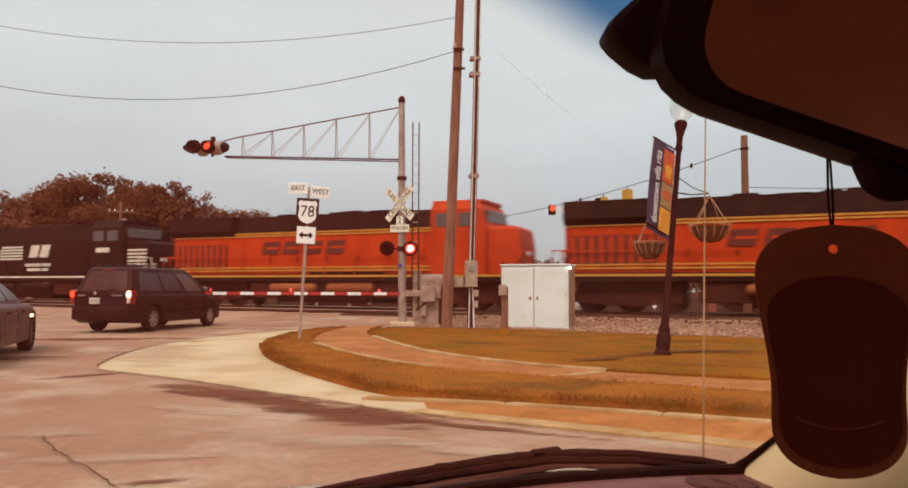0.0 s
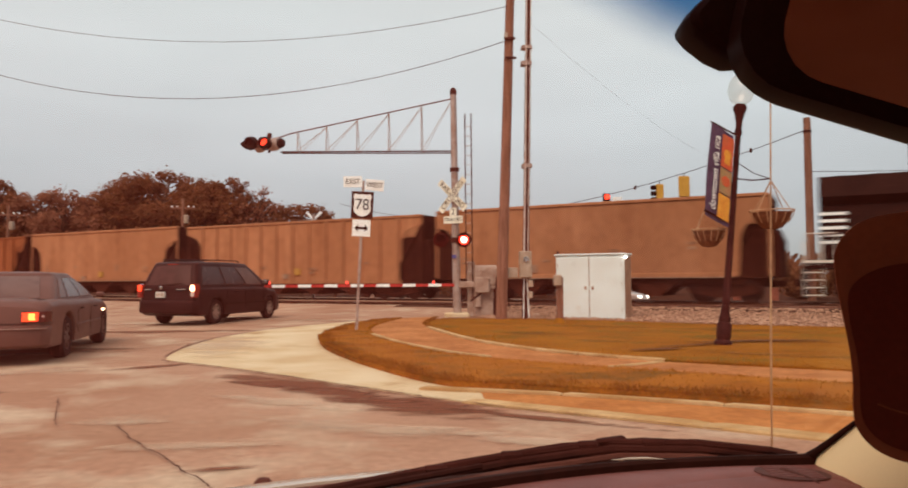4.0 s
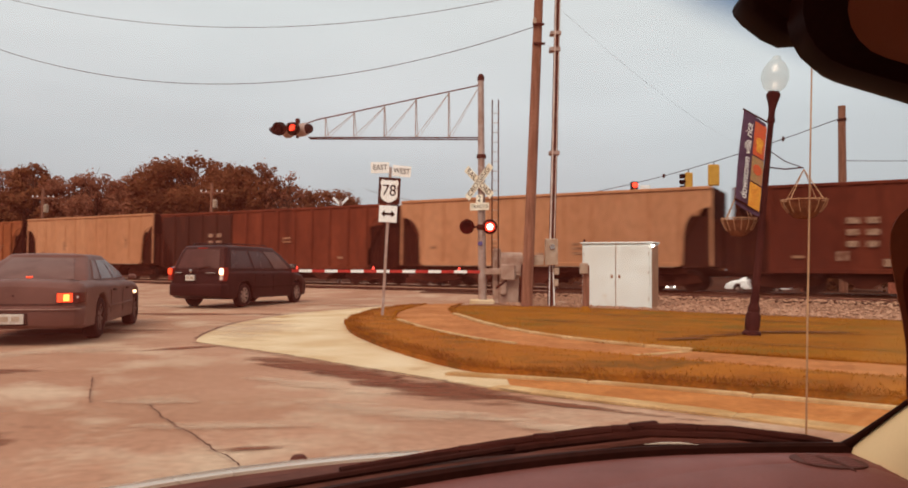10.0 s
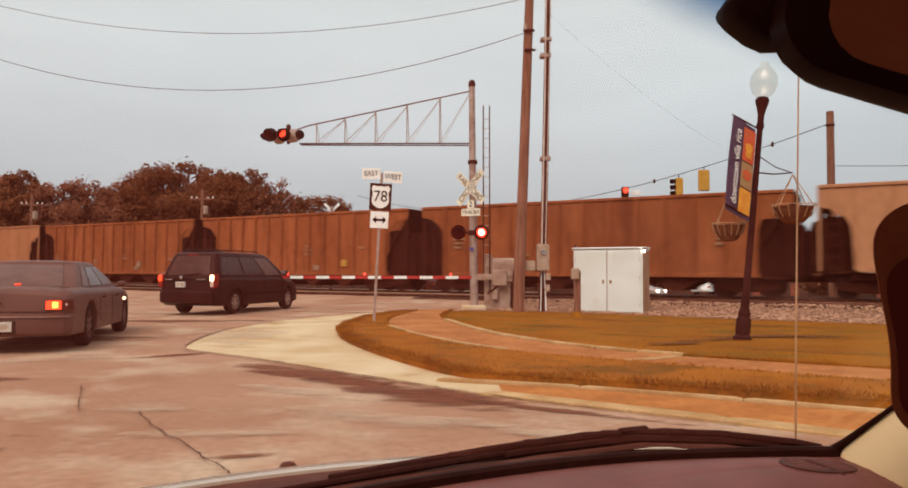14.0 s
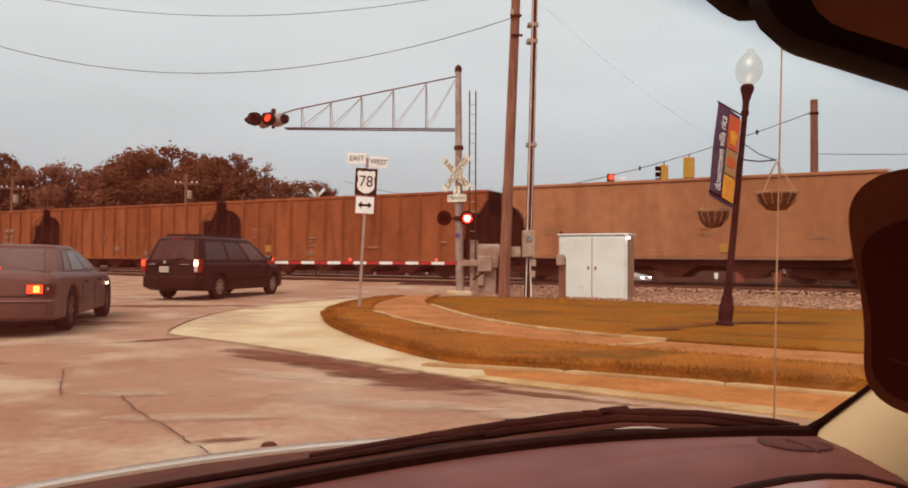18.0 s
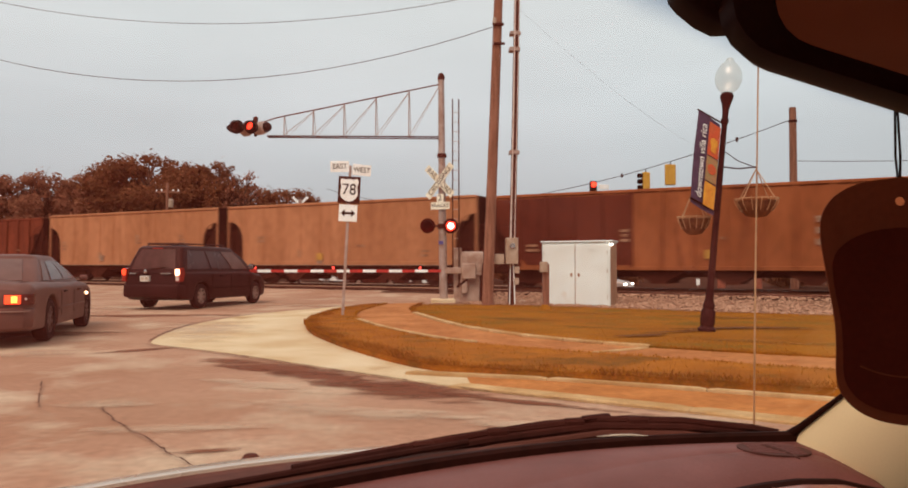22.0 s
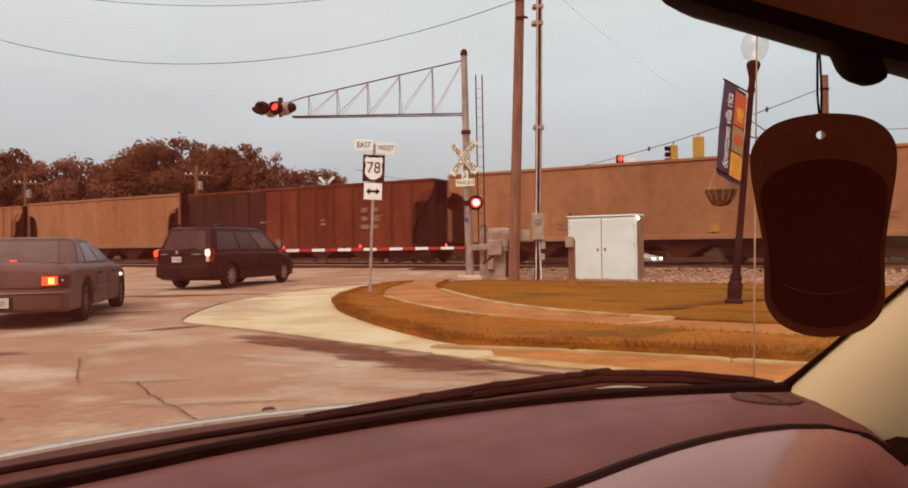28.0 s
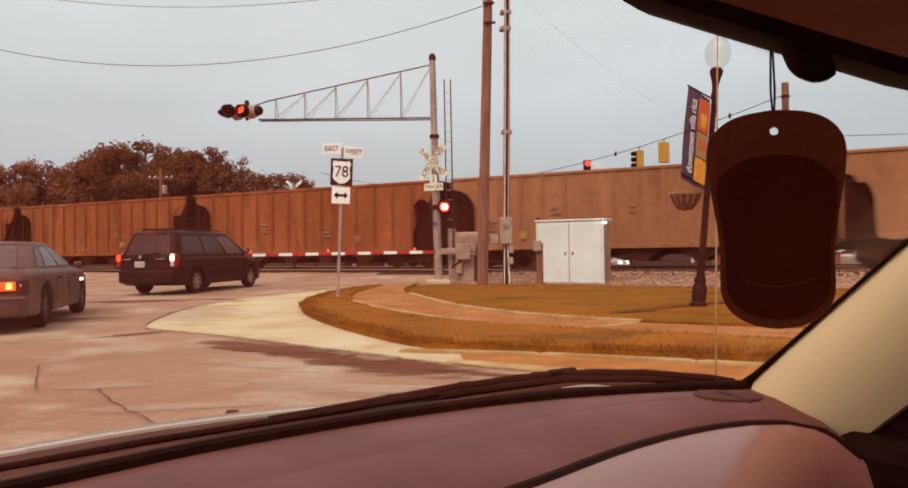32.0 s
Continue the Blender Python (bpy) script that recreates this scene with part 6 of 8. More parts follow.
def car_shell(parent, paint, ln, wd, belt, low, axles, r, plan, name="body"):
    """Lower body from bumper to bumper with rounded shoulders and open wheel arches. x runs forward."""
    xs = sorted(set([-ln / 2 + ln * i / 72 for i in range(73)] + [a + d * r * 1.14 for a in axles for d in (-1, -0.97, -0.85, -0.6, -0.3, 0, 0.3, 0.6, 0.85, 0.97, 1)]))
    rows = []
    for x in xs:
        zb, z0 = interp(belt, x), interp(low, x)
        hw = wd / 2 * interp(plan, x)
        arch = z0
        for a in axles:
            d = abs(x - a)
            if d < r * 1.14:
                arch = max(arch, r + math.sqrt(max(0, (r * 1.14) ** 2 - d * d)))
        arch = min(arch, zb - 0.15)
        sh_z, sh_y = min(0.11, (zb - arch) * 0.6), 0.15          # shoulder rounding
        top_side = zb - sh_z
        half = [(hw * 0.78, arch), (hw * 0.95, arch + 0.006), (hw * 0.985, arch + 0.025)]
        for k in (0.25, 0.5, 0.75, 1.0):
            z = arch + 0.03 + (top_side - arch - 0.03) * k
            rel = (z - z0) / max(0.1, zb - z0)
            half.append((hw * (1.0 - 0.10 * (rel - 0.45) ** 2), z))
        y_sh = half[-1][0]
        for q in (20, 42, 62, 78, 90):
            half.append((y_sh - sh_y * (1 - math.cos(radians(q))), top_side + sh_z * math.sin(radians(q))))
        half += [(half[-1][0] * 0.5, zb + 0.022), (0.0, zb + 0.032)]
        rows.append([(x, -y, z) for y, z in half] + [(x, y, z) for y, z in reversed(half[:-1])])
    return part(name, Shape().loft(rows), paint, parent)


def cabin(parent, base, roof, zb, zr, panes, paint, rear_mat, front_mat, crown=0.05, corner=0.16, bow=0.12):
    """Rounded greenhouse between belt line and roof; base and roof are (x_rear, x_front, half_width); panes are (u0, u1, material) on the sides."""
    b0, b1, bw = base
    r0, r1, rw = roof

    def outline(v):
        k = 0.72 * v + 0.28 * v * v
        return b0 + (r0 - b0) * k, b1 + (r1 - b1) * k, bw + (rw - bw) * k, zb + (zr - zb) * v

    def surf(side, u, v):
        x0, x1, w, z = outline(v)
        c = corner
        if side in "RL":
            x = x0 + c + (x1 - x0 - 2 * c) * u
            return Vector((x, (-1 if side == "R" else 1) * w * (1 - 0.07 * max(0, (x - (x0 + x1) / 2) / (x1 - x0)) ** 2 * 4), z))
        wf = w * 0.93 if side == "F" else w
        y = (2 * u - 1) * (wf - c)
        if side == "F":
            return Vector((x1 + bow * (1 - (y / (wf - c)) ** 2), y, z))
        return Vector((x0 - bow * 0.6 * (1 - (y / (wf - c)) ** 2), -y, z))

    def bend(p, q, tangent):
        return [p.lerp(tangent, t).lerp(tangent.lerp(q, t), t) for t in (0.2, 0.4, 0.6, 0.8)]

    def ring(v):
        x0, x1, w, z = outline(v)
        out = [surf("R", i / 10, v) for i in range(11)]
        out += bend(surf("R", 1, v), surf("F", 0, v), Vector((x1, -w * 0.93, z)))
        out += [surf("F", i / 8, v) for i in range(9)]
        out += bend(surf("F", 1, v), surf("L", 1, v), Vector((x1, w * 0.93, z)))
        out += [surf("L", 1 - i / 10, v) for i in range(11)]
        out += bend(surf("L", 0, v), surf("B", 0, v), Vector((x0, w, z)))
        out += [surf("B", i / 8, v) for i in range(9)]
        out += bend(surf("B", 1, v), surf("R", 0, v), Vector((x0, -w, z)))
        return out
    part("cabin_frame", Shape().loft([[tuple(p) for p in ring(v)] for v in (-0.05, 0.0, 0.2, 0.4, 0.6, 0.8, 0.94)], caps=False), paint, parent)
    edge, cx = ring(0.94), (r0 + r1) / 2
    rows = [[tuple(p) for p in edge]]
    for q, dz in ((0.985, 0.5), (0.94, 0.85), (0.86, 1.05), (0.70, 1.25), (0.45, 1.42), (0.15, 1.5)):
        rows.append([(cx + (p.x - cx) * q, p.y * q, p.z + (zr - zb) * 0.06 * min(1, dz) + crown * max(0, dz - 0.5)) for p in edge])
    part("roof", Shape().loft(rows), paint, parent)

    def pane(name, side, u0, u1, v0, v1, mt, lab=""):
        nu, nv = 7, 6
        a, b, d = surf(side, 0.5, 0.4), surf(side, 0.52, 0.4), surf(side, 0.5, 0.45)
        nrm = (b - a).cross(d - a).normalized()
        if nrm.dot(Vector((a.x - cx, a.y, 0)) if side in "FB" else Vector((0, a.y, 0))) < 0:
            nrm = -nrm
        rows = []
        for i in range(nu + 1):
            u = u0 + (u1 - u0) * i / nu
            front = [surf(side, u, v0 + (v1 - v0) * j / nv) + nrm * 0.012 for j in range(nv + 1)]
            rows.append([tuple(p) for p in front] + [tuple(p - nrm * 0.016) for p in reversed(front)])
        part(name, Shape().loft(rows), mt, parent, lab)
    pane("rear_window", "B", 0.03, 0.97, 0.10, 0.88, rear_mat)
    pane("windscreen", "F", 0.03, 0.97, 0.08, 0.90, front_mat)
    for u0, u1, mt in panes:
        pane("side_window", "R", u0, u1, 0.10, 0.84, mt)
        pane("side_window", "L", u0, u1, 0.10, 0.84, mt)


def minivan():
    v = thing("minivan", "dark minivan with lit brake lamps waiting at the crossing gate", "minivan", Matrix.Translation((-6.0, 21.9, 0.005)) @ pose(0, 0, 0, 0, 0, 90 - 16))
    ln, wd, r = 5.05, 1.92, 0.335
    belt = [(-2.53, 0.66), (-2.50, 0.90), (-2.42, 1.03), (0.6, 1.02), (1.3, 0.98), (1.9, 0.90), (2.3, 0.78), (2.46, 0.66), (2.53, 0.54)]
    low = [(-2.53, 0.33), (-2.2, 0.24), (2.2, 0.22), (2.53, 0.3)]
    plan = [(-2.53, 0.84), (-2.44, 0.93), (-2.2, 0.985), (-1.5, 1.0), (1.2, 0.99), (1.9, 0.93), (2.35, 0.80), (2.53, 0.64)]
    car_shell(v, M["van"], ln, wd, belt, low, (-1.52, 1.5), r, plan)
    # paler front side panes stand for daylight on the glass
    cabin(v, (-2.44, 1.52, 0.90), (-2.16, 0.46, 0.70), 1.0, 1.66,
          ((0.03, 0.33, M["vanside"]), (0.36, 0.64, M["vanside"]), (0.67, 0.93, M["rearglass"])), M["van"], M["vanglass"], M["carglass"], 0.05, 0.14, 0.10)
    for ax in (-1.52, 1.5):
        for sd in (-1, 1):
            wheel(v, ax, sd * 0.82, r, 0.21, sd)
    bump = [(-0.93, -2.30), (-0.93, -2.44), (-0.86, -2.55), (-0.70, -2.60), (0.70, -2.60), (0.86, -2.55), (0.93, -2.44), (0.93, -2.30)]
    part("rear_bumper", Shape().loft([[(x * k + (1 - k) * -2.3, y * k, z) for y, x in bump] for z, k in ((0.34, 0.985), (0.38, 1.0), (0.58, 1.0), (0.64, 0.985), (0.655, 0.96))]), M["van"], v)
    part("number_plate", Shape().box(-2.575, -2.52, 0.02, 0.32, 0.74, 0.89, 0.004), M["plate"], v, "pale number plate with dark bars")
    part("plate_bars", Shape().box(-2.581, -2.576, 0.06, 0.15, 0.785, 0.845).box(-2.581, -2.576, 0.19, 0.28, 0.785, 0.845), M["grey"], v, smooth=False)
    for y0, y1 in ((-0.64, -0.32), (0.46, 0.70)):
        part("tailgate_trim", Shape().box(-2.555, -2.47, y0, y1, 0.935, 0.96, 0.004), M["chrome"], v, "short pale trim strip")
    for sd in (-1, 1):
        part("tail_lamp", Shape().prism([(-2.55, 0.74), (-2.54, 0.98), (-2.50, 1.08), (-2.36, 1.10), (-2.30, 0.95), (-2.38, 0.74)], "y", sd * 0.855 - 0.065, sd * 0.855 + 0.065), M["tailoff"], v, "red tail lamp")
        part("brake_bulb", Shape().box(-2.575, -2.535, sd * 0.855 - 0.062, sd * 0.855 + 0.062, 0.90, 1.07, 0.03), M["tailhot"] if sd < 0 else M["tail"], v, "bright brake light")
        part("reverse_lens", Shape().box(-2.573, -2.535, sd * 0.855 - 0.05, sd * 0.855 + 0.05, 0.76, 0.885, 0.01), M["palepipe"] if sd < 0 else M["tailoff"], v, "pale lower lens")
        part("door_mirror", Shape().box(0.98, 1.12, sd * 1.03 - 0.11, sd * 1.03 + 0.11, 1.06, 1.21, 0.04), M["van"], v)
        part("mirror_face", Shape().box(0.965, 0.985, sd * 1.03 - 0.085, sd * 1.03 + 0.085, 1.08, 1.19, 0.01), M["chrome"], v)
        part("roof_rail", Shape().tube([(-1.9, sd * 0.60, 1.70), (-1.8, sd * 0.60, 1.74), (0.0, sd * 0.60, 1.75), (0.12, sd * 0.60, 1.71)], 0.016, 6), M["van"], v)
        part("side_trim", Shape().box(-1.1, 1.1, sd * 0.958 - 0.012, sd * 0.958 + 0.012, 0.52, 0.57, 0.004), M["black"], v)
        for hx in (-0.62, 0.42):
            part("door_handle", Shape().box(hx, hx + 0.2, sd * 0.955 - 0.02, sd * 0.955 + 0.02, 0.86, 0.89, 0.008), M["black"], v)
        for sx in (-1.02, -0.02, 1.04):
            part("door_gap", Shape().box(sx - 0.005, sx + 0.005, sd * 0.957 - 0.004, sd * 0.957 + 0.004, 0.40, 0.90), M["black"], v, smooth=False)
    for cy in (-0.45, 0.45):
        part("roof_crossbar", Shape().box(-1.5 + cy, -1.42 + cy, -0.6, 0.6, 1.74, 1.765, 0.008), M["van"], v)
    part("high_brake_lamp", Shape().box(-2.27, -2.20, -0.16, 0.16, 1.60, 1.625, 0.004), M["tailoff"], v)
    part("rear_wiper", Shape().tube([(-2.53, 0.0, 1.06), (-2.47, -0.42, 1.12)], 0.012, 6), M["rubber"], v)
    part("emblem", Shape().disc_y(0, 0, 0, 0.05, 0.012, 14, Matrix.Translation((-2.545, 0.17, 1.0)) @ pose(0, 0, 0, 0, 0, -90)), M["chrome"], v)
    slim = Matrix.Diagonal((1, 0.92, 1, 1))       # body narrowed to fit the camera's view
    for o in v.children_recursive:
        o.data.transform(slim)
    return v


minivan()


def sedan():
    v = thing("sedan", "silver-grey sedan with a misted rear window waiting in line", "sedan", Matrix.Translation((-6.62, 12.75, 0.005)) @ pose(0, 0, 0, 0, 0, 90 + 13))
    ln, wd, r = 4.95, 1.84, 0.325
    belt = [(-2.475, 0.52), (-2.45, 0.72), (-2.38, 0.84), (-2.2, 0.895), (-1.6, 0.91), (-1.0, 0.89), (0.9, 0.87), (1.5, 0.84), (2.05, 0.75), (2.35, 0.62), (2.475, 0.48)]
    low = [(-2.475, 0.32), (-2.2, 0.22), (2.1, 0.2), (2.475, 0.28)]
    plan = [(-2.475, 0.80), (-2.40, 0.88), (-2.2, 0.955), (-1.4, 1.0), (1.2, 0.99), (1.85, 0.94), (2.3, 0.82), (2.475, 0.64)]
    car_shell(v, M["sedan"], ln, wd, belt, low, (-1.36, 1.4), r, plan)
    cabin(v, (-1.82, 1.25, 0.80), (-0.98, 0.30, 0.57), 0.875, 1.285,
          ((0.06, 0.22, M["rearglass"]), (0.25, 0.55, M["sideglass"]), (0.58, 0.90, M["sideglass"])), M["sedan"], M["rearglass"], M["carglass"], 0.045, 0.15, 0.12)
    for ax in (-1.36, 1.4):
        for sd in (-1, 1):
            wheel(v, ax, sd * 0.79, r, 0.20, sd, M["darkrim"])
    bump = [(-0.89, -2.20), (-0.89, -2.34), (-0.80, -2.48), (-0.60, -2.55), (0.60, -2.55), (0.80, -2.48), (0.89, -2.34), (0.89, -2.20)]
    part("rear_bumper", Shape().loft([[(-2.2 + (x + 2.2) * k, y * (0.5 + 0.5 * k), z) for y, x in bump] for z, k in ((0.24, 0.86), (0.28, 0.97), (0.35, 1.0), (0.49, 1.0), (0.535, 0.97), (0.55, 0.90))]), M["sedan"], v)
    part("bumper_strip", Shape().tube([(-2.42, -0.86, 0.51), (-2.50, -0.80, 0.51), (-2.56, -0.60, 0.51), (-2.56, 0.60, 0.51), (-2.50, 0.80, 0.51), (-2.42, 0.86, 0.51)], 0.012, 6), M["sedanpale"], v, "pale bumper strip")
    part("number_plate", Shape().box(-2.575, -2.545, -0.17, 0.17, 0.31, 0.45, 0.004), M["plate"], v, "pale number plate with dark bars")
    part("plate_bars", Shape().box(-2.582, -2.576, -0.12, -0.02, 0.345, 0.415).box(-2.582, -2.576, 0.02, 0.12, 0.345, 0.415), M["grey"], v, smooth=False)
    part("plate_recess", Shape().box(-2.562, -2.53, -0.22, 0.22, 0.29, 0.47, 0.02), M["sedandark"], v)
    for sd in (-1, 1):
        lamp = [(-2.495, sd * 0.56), (-2.475, sd * 0.72), (-2.43, sd * 0.83), (-2.34, sd * 0.885), (-2.25, sd * 0.89), (-2.30, sd * 0.80), (-2.35, sd * 0.58)]
        part("tail_lamp", Shape().prism(lamp, "z", 0.60, 0.745), M["lensdark"], v, "dark red tail lamp wrapped round the corner")
        part("brake_bulb", Shape().prism([(-2.508, sd * 0.57), (-2.485, sd * 0.76), (-2.46, sd * 0.76), (-2.47, sd * 0.57)], "z", 0.612, 0.735), M["tail"], v, "lit red brake light")
        part("bulb_glow", Shape().prism([(-2.512, sd * 0.655), (-2.503, sd * 0.725), (-2.49, sd * 0.725), (-2.49, sd * 0.655)], "z", 0.63, 0.72), M["amber"], v, "amber-hot bulb")
        part("reverse_lens", Shape().box(-2.455, -2.435, sd * 0.82 - 0.012, sd * 0.82 + 0.012, 0.665, 0.695, 0.006), M["palepipe"], v, "pale reflector spot")
        part("door_mirror", Shape().box(0.74, 0.84, sd * 0.93 - 0.07, sd * 0.93 + 0.07, 0.88, 0.98, 0.03), M["sedan"], v)
        part("side_trim", Shape().box(-0.95, 0.98, sd * 0.918 - 0.012, sd * 0.918 + 0.012, 0.45, 0.50, 0.004), M["sedan"], v)
        for hx in (-0.62, 0.42):
            part("door_handle", Shape().box(hx, hx + 0.18, sd * 0.915 - 0.02, sd * 0.915 + 0.02, 0.72, 0.75, 0.008), M["sedandark"], v)
        for sx in (-0.80, 0.10, 1.02):
            part("door_gap", Shape().box(sx - 0.004, sx + 0.004, sd * 0.919 - 0.003, sd * 0.919 + 0.003, 0.36, 0.74), M["sedandark"], v, smooth=False)
    # glowing patch stands for a head lamp's reflection on the fender
    part("fender_reflection", Shape().box(1.05, 1.25, -0.93, -0.86, 0.62, 0.67, 0.01), M["tailhot"], v, "glowing patch for light reflected on the fender")
    part("high_brake_lamp", Shape().box(-1.84, -1.76, -0.04, 0.04, 0.945, 0.965, 0.006), M["tail"], v, "lit high brake lamp")
    part("boot_gap", Shape().box(-2.478, -2.468, -0.62, 0.62, 0.575, 0.583).box(-2.40, -1.86, -0.71, -0.70, 0.905, 0.912).box(-2.40, -1.86, 0.70, 0.71, 0.905, 0.912), M["sedandark"], v, smooth=False)
    part("boot_lock", Shape().disc_y(0, 0, 0, 0.016, 0.012, 10, Matrix.Translation((-2.485, 0, 0.70)) @ pose(0, 0, 0, 0, 0, -90)), M["sedandark"], v)
    return v


sedan()


def road_car(name, label, x, y, rz, paint, lit, tall=0.0):
    """A car on the road beyond the railway; x runs forward."""
    v = thing(name, label, "car", Matrix.Translation((x, y, height(x, y) + 0.005)) @ pose(0, 0, 0, 0, 0, rz), group="cars beyond the railway")
    belt = [(-2.3, 0.58), (-2.24, 0.88), (-2.1, 0.95 + tall * 0.3), (-1.2, 0.96 + tall * 0.3), (0.9, 0.94 + tall * 0.3), (1.9, 0.80 + tall * 0.3), (2.22, 0.66), (2.3, 0.5)]
    car_shell(v, M[paint], 4.6, 1.8, belt, [(-2.3, 0.3), (2.3, 0.26)], (-1.3, 1.35), 0.32, [(-2.3, 0.84), (-2.1, 0.95), (-1.5, 1), (1.5, 1), (2.1, 0.88), (2.3, 0.72)])
    cabin(v, (-2.0 if tall else -1.75, 1.25, 0.8), (-1.75 if tall else -1.0, 0.3, 0.6), 0.93 + tall * 0.3, 1.38 + tall, ((0.08, 0.46, M["carglass"]), (0.52, 0.92, M["carglass"])), M[paint], M["carglass"], M["carglass"])
    for ax in (-1.3, 1.35):
        for sd in (-1, 1):
            wheel(v, ax, sd * 0.78, 0.32, 0.2, sd)
    for sd in (-1, 1):
        part("head_lamp", Shape().box(2.12, 2.27, sd * 0.60 - 0.14, sd * 0.60 + 0.14, 0.56, 0.70, 0.02), M["head"] if lit else M["white"], v, "lit head lamp" if lit else "")
        part("tail_lamp", Shape().box(-2.30, -2.2, sd * 0.72 - 0.12, sd * 0.72 + 0.12, 0.66, 0.80, 0.02), M["tailoff"], v, "red tail lamp")
    part("rear_bumper", Shape().box(-2.38, -2.15, -0.82, 0.82, 0.34, 0.58, 0.05), M[paint], v)
    part("front_bumper", Shape().box(2.1, 2.36, -0.74, 0.74, 0.30, 0.52, 0.05), M[paint], v)
    part("number_plate", Shape().box(-2.395, -2.375, -0.16, 0.16, 0.42, 0.56, 0.004), M["plate"], v)
    return v


def far_cars():
    road_car("waiting_car", "silver car waiting with lit head lamps beyond the railway", 13.4, 50.7, -40, "carsilver", True)
    road_car("parked_car", "dark car parked at the street beyond the railway", -2.0, 52.0, 150, "darksteel", True)
    turning = road_car("sport_utility_vehicle", "white sport utility vehicle turning off the road beyond the railway", 50, 38, 149, "carwhite", False, 0.25)
    leftward = road_car("passing_car", "white car passing on the road beyond the railway", 60, 33, 149, "carwhite", False)
    rightward = road_car("passing_car", "white car passing towards the town beyond the railway", -60, 98, -31, "carwhite", False)
    silver = road_car("silver_car", "silver car pulling up on the road beyond the railway", 55, 35, 149, "carsilver", False)
    return turning, leftward, rightward, silver


def roadside_bits():
    """A small sign and brick piers beside the road beyond the railway."""
    x, y = 20.9, 51.6
    g = height(x, y)
    sg = thing("small_sign", "small white sign on a thin post beyond the railway", "sign", Matrix.Translation((x, y, g)))
    part("sign_post", Shape().tube([(0, 0, -0.1), (0, 0, 0.95)], 0.025, 6), M["steel"], sg)
    part("sign_plate", Shape().box(-0.13, 0.13, -0.04, -0.025, 0.52, 0.95, 0.004), M["white"], sg)
    for x, y, w in ((22.7, 51.7, 0.5), (24.8, 50.4, 0.5), (29.3, 47.7, 0.6)):
        p = thing("brick_pier", "low red-brown brick pier beyond the railway", "pier", Matrix.Translation((x, y, height(x, y))) @ pose(0, 0, 0, 0, 0, -31), group="brick piers")
        part("pier_shaft", Shape().box(-w / 2, w / 2, -0.25, 0.25, -0.1, 1.05, 0.02), M["brick"], p)
        part("pier_cap", Shape().box(-w / 2 - 0.06, w / 2 + 0.06, -0.31, 0.31, 1.05, 1.14, 0.02), M["brick"], p)


TURNING, LEFTWARD, RIGHTWARD, SILVER = far_cars()
roadside_bits()


# ---- beyond the railway ----
def span_wire():
    px, py = 18.2, 33.4
    p = thing("utility_pole", "brown wooden pole holding a traffic signal span wire", "utility pole", group="utility poles")
    part("pole_shaft", Shape().tube([(px, py, height(px, py) - 0.1), (px, py, 8.75)], [0.19, 0.16], 12), M["wood"], p)
    part("guy_clamp", Shape().turn([(0.2, 0), (0.2, 0.1)], 12, Matrix.Translation((px, py, 8.05))), M["darksteel"], p)
    a, b = Vector((px - 0.15, py, 8.15)), Vector((-8.0, 70.0, 8.6))
    cable([a, b], 2.6, 0.02, "dark span wire carrying traffic signals", "span_wire")

    def on(k):
        return a.lerp(b, k) - Vector((0, 0, 2.6 * 4 * k * (1 - k)))
    for k, kind in ((0.147, "back"), (0.183, "side"), (0.268, "red")):
        c = on(k)
        if kind == "side":
            t = thing("traffic_signal", "yellow traffic signal hanging from the span wire", "traffic signal", Matrix.Translation(c), group="traffic signals")
            part("hanger", Shape().tube([(0, 0, 0.0), (0, 0, -0.2)], 0.03, 6), M["darksteel"], t)
            part("housing", Shape().box(-0.2, 0.2, -0.16, 0.16, -1.22, -0.2, 0.03), M["sigyellow"], t)
            for i in range(3):
                part("visor", Shape().tube([(-0.2, -0.0, -0.38 - i * 0.33), (-0.46, -0.05, -0.40 - i * 0.33)], 0.13, 12, caps=False), M["black"], t)
        elif kind == "back":
            t = thing("traffic_signal", "yellow signal back plate hanging from the span wire", "traffic signal", Matrix.Translation(c), group="traffic signals")
            part("hanger", Shape().tube([(0, 0, 0.0), (0, 0, -0.2)], 0.03, 6), M["darksteel"], t)
            part("housing", Shape().box(-0.30, 0.30, -0.05, 0.12, -1.3, -0.15, 0.05), M["sigyellow"], t)
        else:
            t = thing("traffic_signal", "traffic signal showing red beyond the railway", "traffic signal", Matrix.Translation(c + Vector((0, 0, 0.3))), group="traffic signals")
            part("housing", Shape().box(-0.2, 0.2, -0.15, 0.15, -0.8, -0.2, 0.03), M["black"], t)
            part("lens", Shape().disc_y(0, -0.19, -0.42, 0.16, 0.04, 16), M["lampred"], t, "glowing red lens")
            part("signal_plate", Shape().box(0.35, 0.95, -0.05, 0.0, -0.7, -0.4, 0.01), M["white"], t)
    for k in (0.06, 0.10, 0.22):
        c = on(k)
        tagged(part("wire_clamp", Shape().turn([(0.05, -0.12), (0.08, 0), (0.05, 0.12)], 8, Matrix.Translation(c)), M["wire"]), "small dark clamp on the span wire", "clamp", "wire clamps")
    cable([(px, py, 6.2), (45, 30, 8.0)], 0.6, 0.015, "thin dark wire running off from the pole")
    

span_wire()


